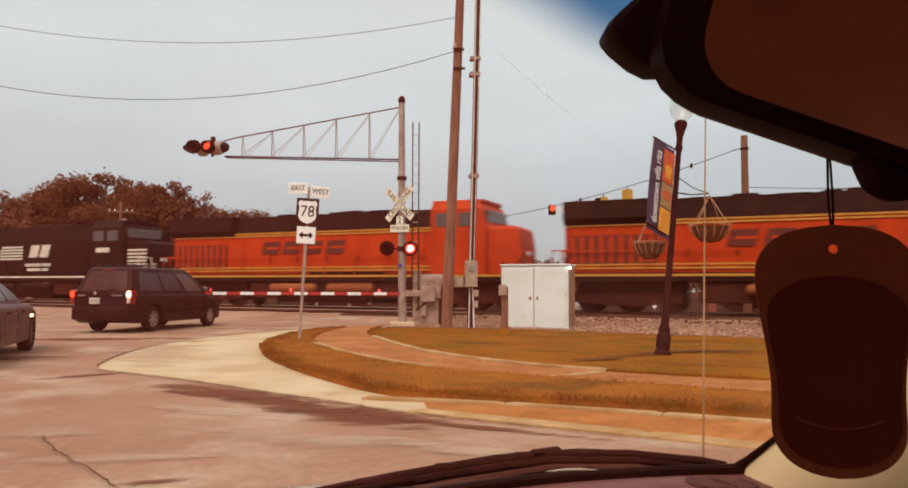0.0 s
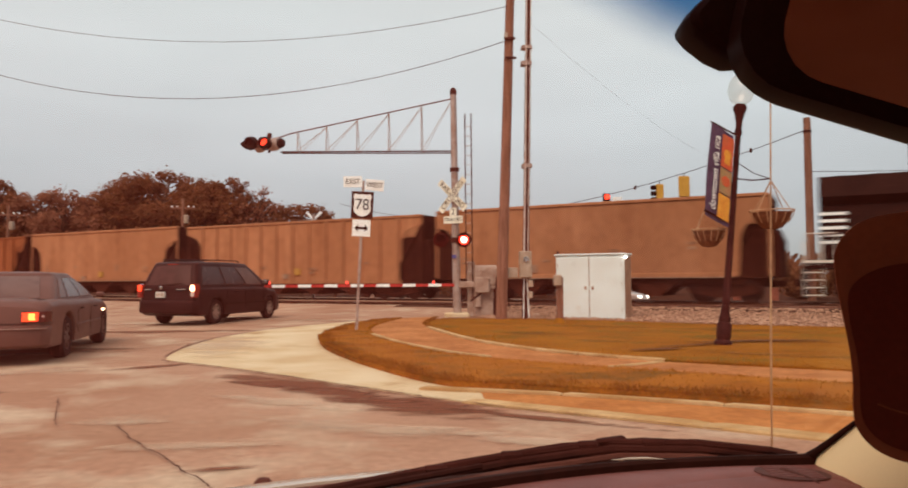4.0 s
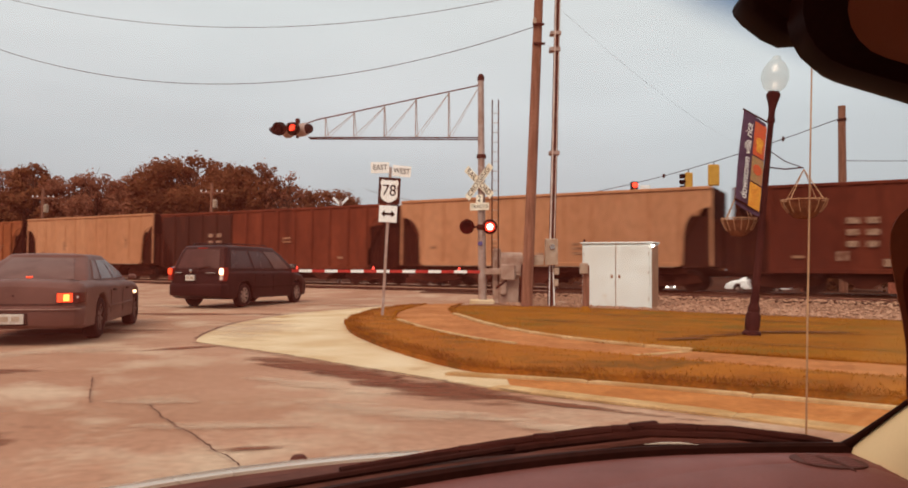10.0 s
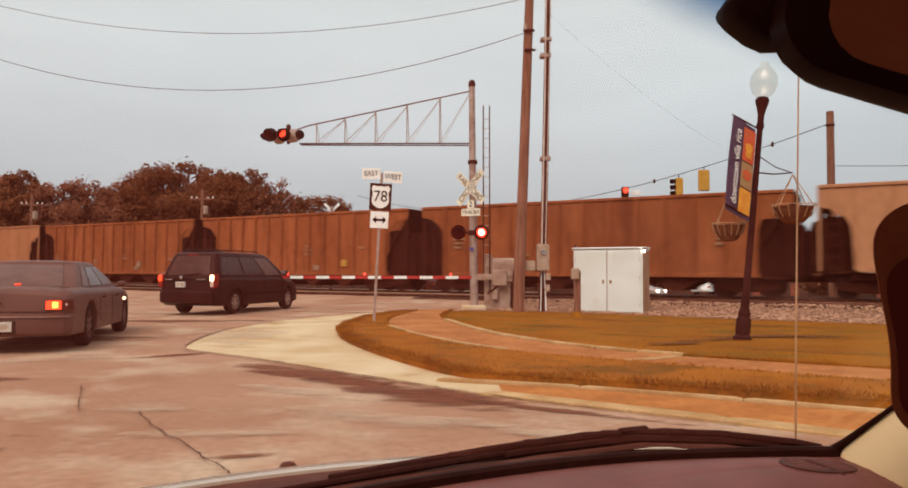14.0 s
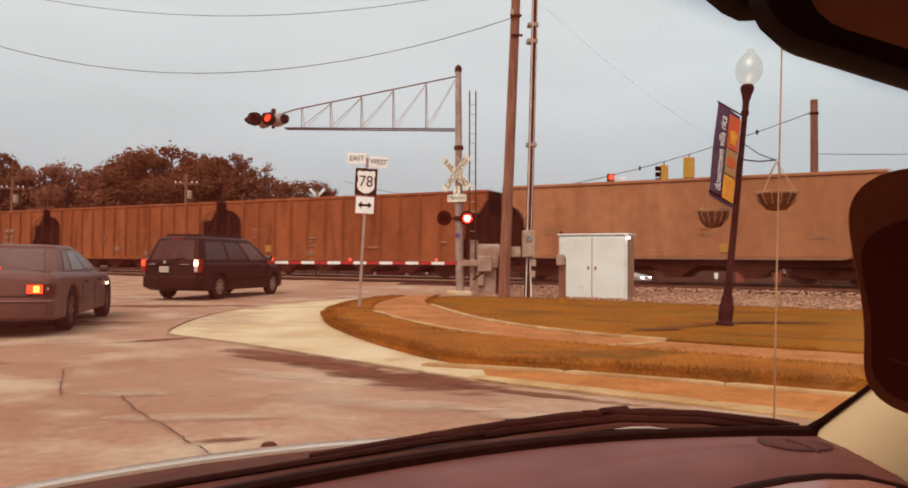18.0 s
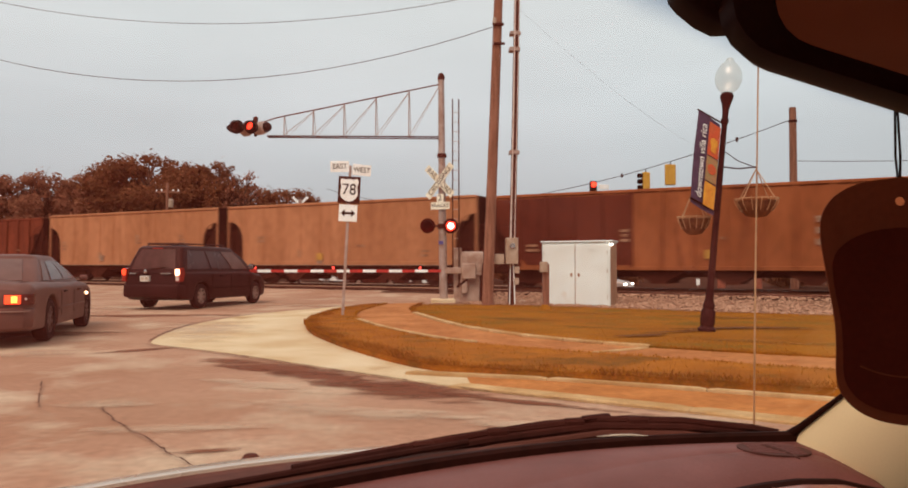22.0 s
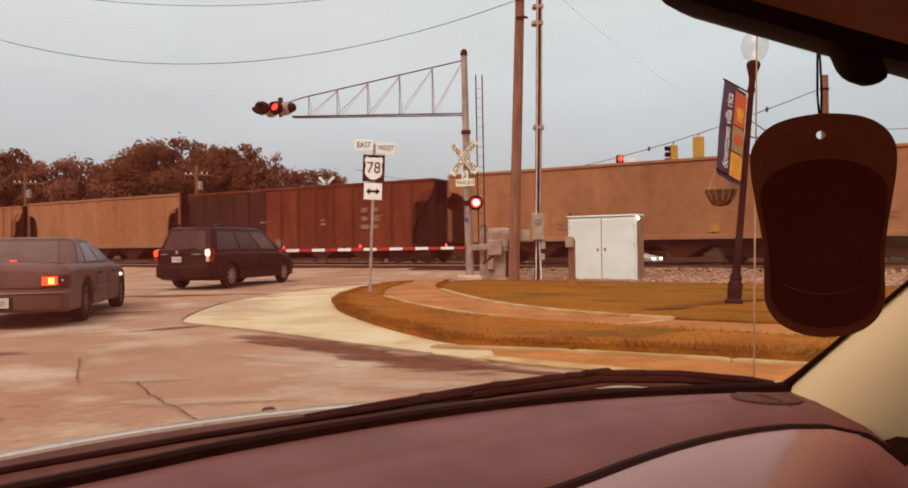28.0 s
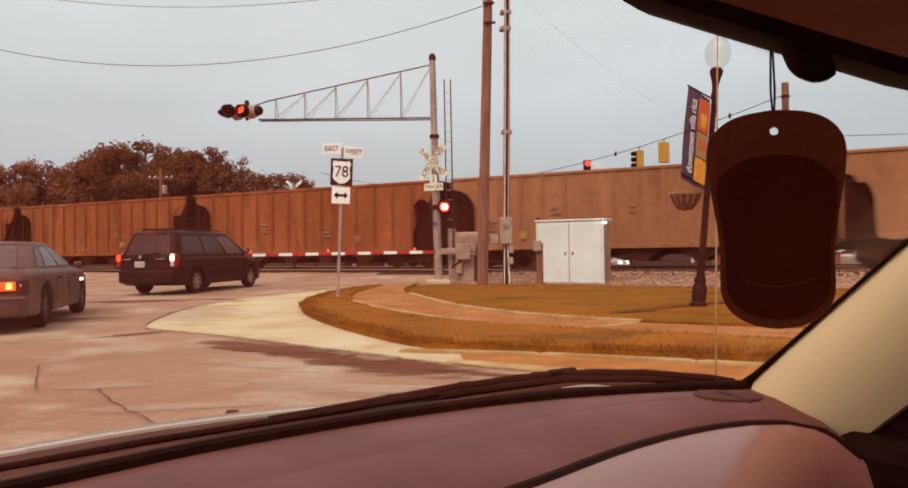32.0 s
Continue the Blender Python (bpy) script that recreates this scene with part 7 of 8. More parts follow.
def far_signal(x, y, h, lit, label):
    s = thing("crossing_signal", label, "crossing signal", Matrix.Translation((x, y, height(x, y))), group="crossing signals beyond")
    part("mast", Shape().tube([(0, 0, 0), (0, 0, h)], 0.08, 8), M["steel"], s)
    for a in (45, -45):
        part("crossbuck_board", Shape().box(-0.6, 0.6, 0.05, 0.07, -0.07, 0.07, 0, pose(0, 0.03 * (a > 0), h - 0.3) @ pose(0, 0, 0, 0, a, 0)), M["white"], s)
    for sd in (-1, 1):
        flasher(s, sd * 0.4, -0.12, h * 0.6, lit)


far_signal(-6.2, 41.5, 4.8, False, "crossing signal with white crossbuck beyond the railway")


def far_pole(x, y, h, label):
    s = thing("utility_pole", label, "utility pole", Matrix.Translation((x, y, 0)), group="utility poles")
    g = height(x, y) - 0.1
    part("pole_shaft", Shape().tube([(0, 0, g), (0, 0, h)], [0.17, 0.13], 8), M["wood"], s)
    part("cross_arm", Shape().box(-1.1, 1.1, -0.06, 0.06, h - 0.9, h - 0.76), M["wood"], s)
    for dx in (-0.95, -0.5, 0.5, 0.95):
        part("insulator", Shape().turn([(0.05, 0), (0.07, 0.08), (0.03, 0.16)], 8, Matrix.Translation((dx, 0, h - 0.76))), M["white"], s)
    part("transformer", Shape().turn([(0.2, 0), (0.22, 0.05), (0.22, 0.7), (0.1, 0.76)], 12, Matrix.Translation((0.32, 0, h - 2.2))), M["grey"], s)


far_pole(-21.6, 66.0, 8.6, "thin wooden pole with a cross arm before the trees")
far_pole(-38.0, 68.0, 8.2, "thin wooden pole with a transformer before the trees")


def tree(x, y, h, spread_, leafy, mt, seed, label, name="tree", low=0.22):
    """Trunk, limbs and a crown of leafy lobes of uneven size."""
    rng = np.random.default_rng(seed)
    t = thing(name, label, "tree", Matrix.Translation((x, y, height(x, y))), group="trees beyond the railway")
    lean = rng.uniform(-0.5, 0.5)
    part("trunk", Shape().tube([(0, 0, -0.2), (0.1, 0, h * 0.25), (lean, 0, h * 0.55), (lean * 1.4, 0, h * 0.85)], [h * 0.028, h * 0.022, h * 0.013, h * 0.004], 8), M["bark"], t)
    lobes, limbs = [], Shape()
    mid_z, half_z = h * (1 + low) / 2, h * (1 - low) / 2
    for i in range(64):
        a, zz = i * 2.39996 + rng.uniform(-0.5, 0.5), rng.uniform(-0.85, 0.92)
        ring = math.sqrt(1 - zz * zz) ** 0.8
        q = rng.uniform(0.45, 0.92)
        r = spread_ * rng.uniform(0.13, 0.34) * (1.0 - 0.25 * abs(zz))
        c = Vector((spread_ * q * ring * math.cos(a), spread_ * q * ring * math.sin(a), mid_z + half_z * zz * 0.86))
        c.z = min(c.z, h - r * 0.75)
        lobes.append((c, r))
        z0 = max(h * 0.16, c.z * rng.uniform(0.5, 0.8))
        mid = Vector((c.x * 0.5, c.y * 0.5, z0 + (c.z - z0) * 0.6))
        limbs.tube([(lean * z0 / h, 0, z0), mid, c], [h * 0.009, h * 0.005, h * 0.0015], 5)
        for k in range(5):
            limbs.tube([mid.lerp(c, rng.uniform(0.5, 1)), c + Vector(rng.normal(0, 0.65, 3)) * r], [h * 0.0025, h * 0.0008], 4)
    part("limb", limbs, M["bark"], t)
    total = sum(r * r for _, r in lobes)
    v, f = [], []
    for c, r in lobes:
        n_ = max(8, int(leafy * r * r / total))
        d = rng.normal(0, 1, (n_, 3))
        d /= np.linalg.norm(d, axis=1)[:, None]
        rad = r * (0.45 + 0.6 * rng.uniform(0, 1, n_) ** 0.6) * (1 + 0.35 * np.abs(rng.normal(0, 1, n_)) * (rng.uniform(0, 1, n_) < 0.3))
        p = np.array(c) + d * rad[:, None] * np.array((1, 1, 0.8))
        p[:, 2] = np.maximum(p[:, 2], h * low * 0.5)
        nr = d + np.array((0, -0.1, 0.35)) + rng.normal(0, 0.45, (n_, 3))
        nr /= np.linalg.norm(nr, axis=1)[:, None]
        u = np.cross(nr, rng.normal(0, 1, (n_, 3)))
        u /= np.linalg.norm(u, axis=1)[:, None]
        w = np.cross(nr, u)
        sz = rng.uniform(0.08, 0.22, n_)[:, None]
        quad = np.stack([p - u * sz, p + w * sz * 0.7, p + u * sz, p - w * sz * 0.7], 1).reshape(-1, 3)
        k0 = len(v)
        v += quad.tolist()
        f += [(k0 + 4 * i, k0 + 4 * i + 1, k0 + 4 * i + 2, k0 + 4 * i + 3) for i in range(n_)]
    me = bpy.data.meshes.new("crown")
    me.from_pydata(v, [], f)
    me.materials.append(mt)
    o = new("crown", me)
    o.parent = t
    o["label"] = "uneven crown of small brownish leaves"


def build_trees():
    big, rust, bare = "dense dark broadleaf tree turning brown beyond the railway", "rust-brown autumn tree beyond the railway", "thin-crowned half-bare tree beyond the railway"
    specs = [(-27.2, 78, 14.6, 5.4, 21000, "leaf", big), (-31.4, 80, 13.6, 4.6, 16000, "leaf", big), (-23.0, 79, 13.2, 4.4, 15000, "leaf", big), (-20.3, 78, 13.5, 2.7, 3600, "leaf", bare),
             (-17.9, 78, 12.6, 2.6, 1500, "leaf2", bare), (-34.6, 80, 12.4, 3.6, 8000, "leaf2", rust), (-38.2, 79, 12.4, 4.0, 8000, "leaf2", rust), (-41.6, 80, 12.0, 3.6, 7500, "leaf2", rust),
             (-45.3, 79, 12.9, 3.2, 8000, "leaf", big), (-48.6, 80, 12.8, 3.8, 8000, "leaf2", rust), (-54.0, 82, 11.8, 4.6, 7000, "leaf", big), (-61, 84, 11.5, 5.2, 6500, "leaf", big),
             (-18.0, 82, 11.6, 4.2, 9000, "leaf", big), (-14.0, 84, 11.0, 4.2, 8000, "leaf", big), (-10.4, 86, 9.4, 4.2, 6500, "leaf", big), (-5.6, 92, 6.6, 4.2, 4500, "leaf", big),
             (-24.5, 90, 9.8, 6.0, 8000, "leaf", big), (-34, 90, 9.2, 6.0, 8000, "leaf", big), (-43, 92, 9.2, 6.0, 8000, "leaf", big), (-52, 94, 9.0, 6.0, 7000, "leaf", big),
             (9.0, 92, 6.0, 4.2, 3600, "leaf", big), (17, 90, 5.5, 4.2, 3600, "leaf", big), (30, 86, 5.5, 4.6, 3600, "leaf", big), (54, 78, 6.0, 4.8, 3600, "leaf", big), (1.0, 95, 6.2, 4.2, 3600, "leaf", big)]
    for i, (x, y, h, sp, lf, mt, lab) in enumerate(specs):
        tree(x, y, h, sp, lf, M[mt], 20 + i, lab)
    # a row of dense shrubs along the far side of the road beyond the railway, with a gap for a side street
    for i in range(15):
        p = along(-40 + i * 5.2, 73 + 1.5 * math.sin(i * 2.1))
        if -17 < -40 + i * 5.2 < -6:
            continue
        tree(p.x, p.y, 3.4 + 0.9 * math.sin(i * 1.7), 3.1, 3000, M["leaf"], 60 + i, "dense dark roadside shrub beyond the railway", "shrub", 0.02)


build_trees()


def far_treeline():
    """A low wooded ridge that closes the view far off."""
    rng = np.random.default_rng(77)
    v, f = [], []
    for i in range(16000):
        a = rng.uniform(-1.25, 1.35)
        d = rng.uniform(150, 185)
        top = 7.0 + 2.5 * noise.noise(Vector((a * 9, 0, 3))) + 1.2 * noise.noise(Vector((a * 40, 0, 5)))
        z = top * rng.uniform(0.02, 1.0) ** 0.7
        c = Vector((d * math.sin(a), d * math.cos(a), z))
        s = rng.uniform(0.5, 1.1)
        u_ = Vector(rng.normal(0, 1, 3)).normalized()
        w_ = u_.orthogonal().normalized()
        n = len(v)
        v += [tuple(c - u_ * s), tuple(c + w_ * s * 0.7), tuple(c + u_ * s), tuple(c - w_ * s * 0.7)]
        f.append((n, n + 1, n + 2, n + 3))
    me = bpy.data.meshes.new("far_woods")
    me.from_pydata(v, [], f)
    me.materials.append(M["leaf"])
    tagged(new("far_woods", me), "low brown wooded ridge in the distance", "woods", "", "stuff")


far_treeline()
build_grass_blades()


# ---- the car that we sit in: x to its right, y ahead, from the driver's head ----
OWN = Matrix.Translation((0.055, 0.20, 0.018)) @ pose(0, 0, 0, 0, 0, 25)


def own_car():
    o = thing("own_car", "silver car with brown-grey dashboard and beige pillar, stopped on the road", "car", OWN)
    # windscreen frame lines (x, y, z)
    base = [(-0.75, 0.86, 0.81), (-0.5, 0.98, 0.81), (-0.06, 1.06, 0.81), (0.16, 1.11, 0.81), (0.46, 1.14, 0.81), (0.79, 1.10, 0.81), (1.01, 1.01, 0.81), (1.17, 0.90, 0.815)]
    top = [(-0.50, 0.16, 1.44), (-0.3, 0.24, 1.45), (0.0, 0.29, 1.46), (0.2, 0.31, 1.46), (0.4, 0.31, 1.46), (0.68, 0.27, 1.46), (0.90, 0.19, 1.45), (1.085, 0.07, 1.45)]
    rows = [[tuple(Vector(a).lerp(Vector(b), k)) for a, b in zip(base, top)] for k in (0, 0.2, 0.4, 0.6, 0.8, 1.0)]
    ws = part("windshield", Shape().loft(rows, closed=False), WINDSHIELD, o, "windshield with a blue top shade band and painted reddish haze")
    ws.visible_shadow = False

    def even(line, n):
        """The same line rounded and in n even steps."""
        for _ in range(2):
            pts = [Vector(line[0])]
            for a, b in zip(line, line[1:]):
                pts += [Vector(a).lerp(Vector(b), 0.25), Vector(a).lerp(Vector(b), 0.75)]
            line = pts + [Vector(line[-1])]
        acc = [0.0]
        for a, b in zip(line, line[1:]):
            acc.append(acc[-1] + (b - a).length)
        out = []
        for i in range(n):
            t = acc[-1] * i / (n - 1)
            k = max(j for j in range(len(line) - 1) if acc[j] <= t + 1e-9)
            out.append(line[k].lerp(line[k + 1], (t - acc[k]) / max(1e-9, acc[k + 1] - acc[k])))
        return out
    edge = even([(-0.75, 0.70, 0.80), (-0.4, 0.83, 0.80), (-0.01, 0.935, 0.80), (0.17, 0.99, 0.80), (0.50, 1.032, 0.80), (0.80, 1.015, 0.80), (1.02, 0.945, 0.80), (1.165, 0.862, 0.805)], 32)
    seam = even([(-0.75, 0.50, 0.785), (-0.2, 0.56, 0.785), (0.2, 0.61, 0.785), (0.509, 0.676, 0.785), (0.665, 0.725, 0.785), (0.803, 0.755, 0.785), (0.918, 0.762, 0.785), (0.996, 0.754, 0.785), (1.055, 0.731, 0.785), (1.101, 0.697, 0.78), (1.133, 0.664, 0.763), (1.145, 0.638, 0.74)], 32)
    rows = []
    for k, lift in ((0, 0.0), (0.08, 0.004), (0.2, 0.010), (0.35, 0.016), (0.5, 0.017), (0.52, 0.0155), (0.54, 0.0165), (0.7, 0.015), (0.85, 0.010), (0.95, 0.004), (1.0, -0.003)):
        rows.append([tuple(a.lerp(b, k) + Vector((0, 0, lift))) for a, b in zip(edge, seam)])
    rows += [[(x, y + 0.004, z - 0.02) for x, y, z in seam]]
    part("dash_top", Shape().loft(rows, closed=False), M["dash"], o, "red-brown vinyl dash top")
    part("dash_seam", Shape().tube([p + Vector((0, -0.004, -0.012)) for p in seam], 0.014, 10), M["seam"], o, "black seam")
    rows = []
    for dy, dz in ((-0.004, -0.016), (-0.016, -0.004), (-0.05, -0.004), (-0.12, -0.022), (-0.19, -0.065), (-0.24, -0.13), (-0.26, -0.33)):
        rows.append([tuple(p + Vector((0, dy * (1 - 0.8 * min(1, max(0, (p.x - 0.80) / 0.34)) ** 1.5), dz))) for p in seam] + [(1.150, 0.625 + dy * 0.15, 0.70 + dz), (1.150, 0.61 + dy * 0.15, 0.52 + dz)])
    part("dash_panel", Shape().loft(rows, closed=False), M["dashlow"], o, "glossy pinkish dash panel below the seam")
    rows = [[tuple(p + Vector((0, dy, dz))) for p in edge] for dy, dz in ((-0.006, -0.01), (-0.005, 0.012), (0.002, 0.0165), (0.02, 0.014), (0.03, -0.01))]
    part("cowl_trim", Shape().loft(rows, closed=False), M["seam"], o, "black trim at the foot of the windshield")
    # flush oval grille
    g = part("dash_vent", Shape().turn([(0.0, -0.006), (0.062, -0.006), (0.063, 0.0008), (0.055, 0.0014), (0.0, 0.0014)], 24, Matrix.Translation((1.062, 0.829, 0.8085)) @ pose(0, 0, 0, 3.2, 1.1) @ pose(0, 0, 0, 0, 0, -30) @ Matrix.Diagonal((1.0, 0.62, 1, 1))), M["vent"], o, "dark oval dash grille")
    for i in range(6):
        part("grille_bar", Shape().box(-0.045, 0.045, -0.026 + i * 0.010, -0.0225 + i * 0.010, 0.001, 0.0024, 0, Matrix.Translation((1.062, 0.829, 0.8085)) @ pose(0, 0, 0, 3.2, 1.1) @ pose(0, 0, 0, 0, 0, -30)), M["dash"], g, smooth=False)
    slot = [edge[29].lerp(seam[29], k) + Vector((0, 0, z)) for k, z in ((0.34, 0.0155), (0.42, 0.0172), (0.52, 0.0168), (0.62, 0.0168), (0.72, 0.0152))]
    part("defroster_slot", Shape().tube(slot, [0.001, 0.0042, 0.0048, 0.0042, 0.001], 8), M["vent"], o, "dark side defroster slot")
    # right pillar
    pa = [(1.17, 0.885, 0.80), (1.14, 0.56, 1.07), (1.09, 0.06, 1.46)]
    pb = [(1.18, 0.66, 0.745), (1.16, 0.36, 1.02), (1.12, -0.10, 1.46)]
    pc = [(1.33, 0.66, 0.76), (1.29, 0.36, 1.03), (1.22, -0.10, 1.46)]
    pd = [(1.33, 0.93, 0.80), (1.28, 0.60, 1.07), (1.20, 0.10, 1.46)]
    pe = [(1.145, 0.77, 0.775), (1.12, 0.46, 1.045), (1.075, -0.02, 1.46)]
    rows = []
    for k in range(13):
        t_ = k / 12 * 2
        i, u = min(1, int(t_)), t_ - min(1, int(t_))
        a_, e_, b_, c_, d_ = (Vector(q[i]).lerp(Vector(q[i + 1]), u) for q in (pa, pe, pb, pc, pd))
        ctrl = e_ + (e_ - (a_ + b_) / 2) * 1.1
        side = [a_ * (1 - w) ** 2 + ctrl * 2 * w * (1 - w) + b_ * w * w for w in [j / 9 for j in range(10)]]
        rows.append([tuple(p) for p in side + [b_.lerp(c_, 0.5) + Vector((0, -0.015, 0)), c_, d_]])
    part("pillar", Shape().loft(rows), M["pillar"], o, "beige windshield pillar trim")
    part("pillar_seal", Shape().tube([Vector(p) + Vector((-0.004, 0.004, 0)) for p in (pa[0], Vector(pa[0]).lerp(Vector(pa[1]), 0.12), Vector(pa[0]).lerp(Vector(pa[1]), 0.35), pa[1], pa[2])], [0.012, 0.0065, 0.004, 0.0036, 0.0035], 10), M["seam"], o, "black glass seal")
    part("dash_end_trim", Shape().box(1.16, 1.24, 0.40, 0.74, 0.45, 0.735, 0.02), M["seam"], o, "black trim at the end of the dash")
    # cabin shell behind and beside
    part("door_panel", Shape().box(1.14, 1.33, -1.2, 0.72, 0.30, 0.765, 0.03), M["seam"], o, "dark door panel")
    # filler added to darken the corner behind the pillar
    part("corner_filler", Shape().loft([[(1.19, y0, z), (1.33, y0 + 0.02, z), (1.33, y0 - w, z), (1.20, y0 - w, z)] for y0, z, w in ((0.655, 0.74, 0.5), (0.50, 0.90, 0.4), (0.36, 1.02, 0.16), (-0.10, 1.45, 0.10))]), M["seam"], o, "dark filler behind the pillar by the side window")
    part("door_panel", Shape().box(-0.82, -0.72, -1.2, 0.6, 0.30, 0.80, 0.03), M["seam"], o, "dark door panel")
    part("headliner", Shape().loft([[(-0.62, y, z), (1.18, y, z), (1.18, y, z + 0.03), (-0.62, y, z + 0.03)] for y, z in ((0.20, 1.455), (0.0, 1.49), (-0.8, 1.50), (-1.6, 1.44))]), M["headliner"], o, "brown cloth headliner")
    part("rear_bulkhead", Shape().box(-0.75, 1.25, -1.7, -1.6, 0.3, 1.05, 0.03), M["headliner"], o, "brown rear seat back")
    part("cabin_floor", Shape().box(-0.8, 1.3, -1.7, 1.1, 0.22, 0.28), M["seam"], o)
    part("roof_skin", Shape().box(-0.62, 1.08, -1.6, 0.15, 1.535, 1.56, 0.01), M["hood"], o)
    # hood, cowl and washer nozzle
    rows = []
    for y, z, w in ((1.235, 0.779, 0.0), (1.238, 0.789, 0.0), (1.27, 0.790, 0.0), (1.34, 0.764, 0.0), (1.45, 0.735, 0.02), (1.8, 0.635, 0.05), (2.15, 0.52, 0.1), (2.28, 0.42, 0.14)):
        rows.append([(x * (1 - w) + 0.25 * w, y - 0.12 * ((x - 0.25) / 0.75) ** 2 * (1 if y < 1.3 else 0.6), z - 0.035 * ((x - 0.25) / 0.75) ** 2) for x in [-0.55 + 1.6 * i / 16 for i in range(17)]])
    part("hood", Shape().loft(rows, closed=False), M["hood"], o, "silver hood with a bright rear edge")
    part("cowl", Shape().loft([[tuple(p.lerp(Vector((p.x * 1.02, 1.226 - 0.12 * ((p.x - 0.25) / 0.75) ** 2, 0.783 - 0.035 * ((p.x - 0.25) / 0.75) ** 2)), k) + Vector((0, 0.02, dz))) for p in edge] for k, dz in ((0, 0.006), (0.3, 0.012), (0.32, 0.004), (0.7, 0.006), (0.72, 0.0), (1.0, 0.0))], closed=False), M["cowl"], o, "dark brown plastic cowl")
    part("washer_nozzle", Shape().turn([(0.016, 0), (0.017, 0.007), (0.011, 0.014), (0.0, 0.016)], 10, Matrix.Translation((0.281, 1.335, 0.766))), M["cowl"], o, "black washer nozzle")
    part("front_wing", Shape().box(-0.62, -0.5, 1.0, 2.1, 0.2, 0.40, 0.04).box(1.1, 1.22, 1.0, 2.1, 0.2, 0.40, 0.04), M["hood"], o)
    # wipers
    for w_pts, r_ in (([(0.30, 1.13, 0.800), (0.48, 1.14, 0.806), (0.66, 1.13, 0.818), (0.88, 1.09, 0.829), (1.03, 1.015, 0.826), (1.13, 0.93, 0.818), (1.16, 0.895, 0.812)], 0.008),
                      ([(0.34, 1.15, 0.800), (0.60, 1.155, 0.812), (0.80, 1.13, 0.824), (0.95, 1.07, 0.83), (1.06, 1.00, 0.825), (1.13, 0.945, 0.818)], 0.005),
                      ([(-0.2, 1.00, 0.806), (0.1, 1.05, 0.81), (0.4, 1.085, 0.812), (0.6, 1.09, 0.818)], 0.006)):
        part("wiper", Shape().tube(w_pts, r_, 8), M["rubber"], o, "black wiper arm and blade")
    arm = [Vector(p) for p in ((0.30, 1.13, 0.800), (0.48, 1.14, 0.806), (0.66, 1.13, 0.818), (0.88, 1.09, 0.829), (1.03, 1.015, 0.826), (1.13, 0.93, 0.818))]
    part("wiper_blade", Shape().tube([p + Vector((0, -0.010, -0.011)) for p in arm], [0.004, 0.008, 0.009, 0.009, 0.008, 0.005], 8), M["rubber"], o, "black rubber wiper blade")
    part("wiper_linkage", Shape().tube([p + Vector((0.01, -0.022, -0.023)) for p in arm[1:]], [0.004, 0.0075, 0.0075, 0.007, 0.004], 8), M["cowl"], o, "dark brown wiper linkage")
    for k in (1.3, 2.1, 2.8, 3.5):
        a_ = arm[int(k)].lerp(arm[int(k) + 1], k - int(k))
        part("blade_clip", Shape().box(-0.022, 0.022, -0.012, 0.008, -0.014, 0.0085, 0.005, Matrix.Translation(a_) @ pose(0, 0, 0, 0, 0, -20 * k / 3)), M["rubber"], o)
    # silver strip added for the glint of the hood at this gap
    part("hood_glint", Shape().tube([(0.83, 1.022, 0.816), (0.86, 1.010, 0.8175), (0.89, 0.997, 0.8175), (0.925, 0.978, 0.815)], [0.0005, 0.0024, 0.0024, 0.0005], 8), M["hood"], o, "silver strip added for a glint below the wiper")
    part("wiper_joint", Shape().box(0.85, 0.92, 1.082, 1.10, 0.828, 0.838, 0.004), M["rubber"], o)
    # body outside the cabin
    for sx, x0, x1 in ((-1, -0.86, -0.825), (1, 1.335, 1.37)):
        part("body_side", Shape().prism([(-2.45, 0.30), (-2.5, 0.55), (-2.35, 0.74), (0.75, 0.77), (1.0, 0.72), (2.05, 0.46), (2.2, 0.30), (1.95, 0.22), (-2.2, 0.22)], "x", x0, x1), M["hood"], o, "silver body side")
        part("roof_pillar", Shape().tube([(-0.79 if sx < 0 else 1.30, -1.95, 0.76), (-0.60 if sx < 0 else 1.10, -1.5, 1.50)], 0.045, 8), M["hood"], o)
        for wy in (1.45, -1.45):
            w = part("road_wheel", Shape().tube([(x0 - 0.18 if sx > 0 else x1 + 0.18, wy, 0.30), (x0 + 0.05 if sx > 0 else x1 - 0.05, wy, 0.30)], 0.315, 22), M["tyre"], o, "black tyre")
            part("rim", Shape().tube([(x0 + 0.04 if sx > 0 else x1 - 0.04, wy, 0.30), (x0 + 0.06 if sx > 0 else x1 - 0.06, wy, 0.30)], 0.2, 18), M["rim"], w)
    part("left_pillar", Shape().tube([(-0.79, 0.84, 0.78), (-0.68, 0.5, 1.1), (-0.56, 0.14, 1.47)], 0.035, 8), M["pillar"], o, "beige windshield pillar trim")
    part("boot_lid", Shape().loft([[(-0.82, y, z), (0.25, y, z + 0.05), (1.33, y, z), (1.33, y, 0.24), (-0.82, y, 0.24)] for y, z in ((-1.72, 0.84), (-2.1, 0.84), (-2.4, 0.80), (-2.5, 0.6))]), M["hood"], o, "silver boot lid")
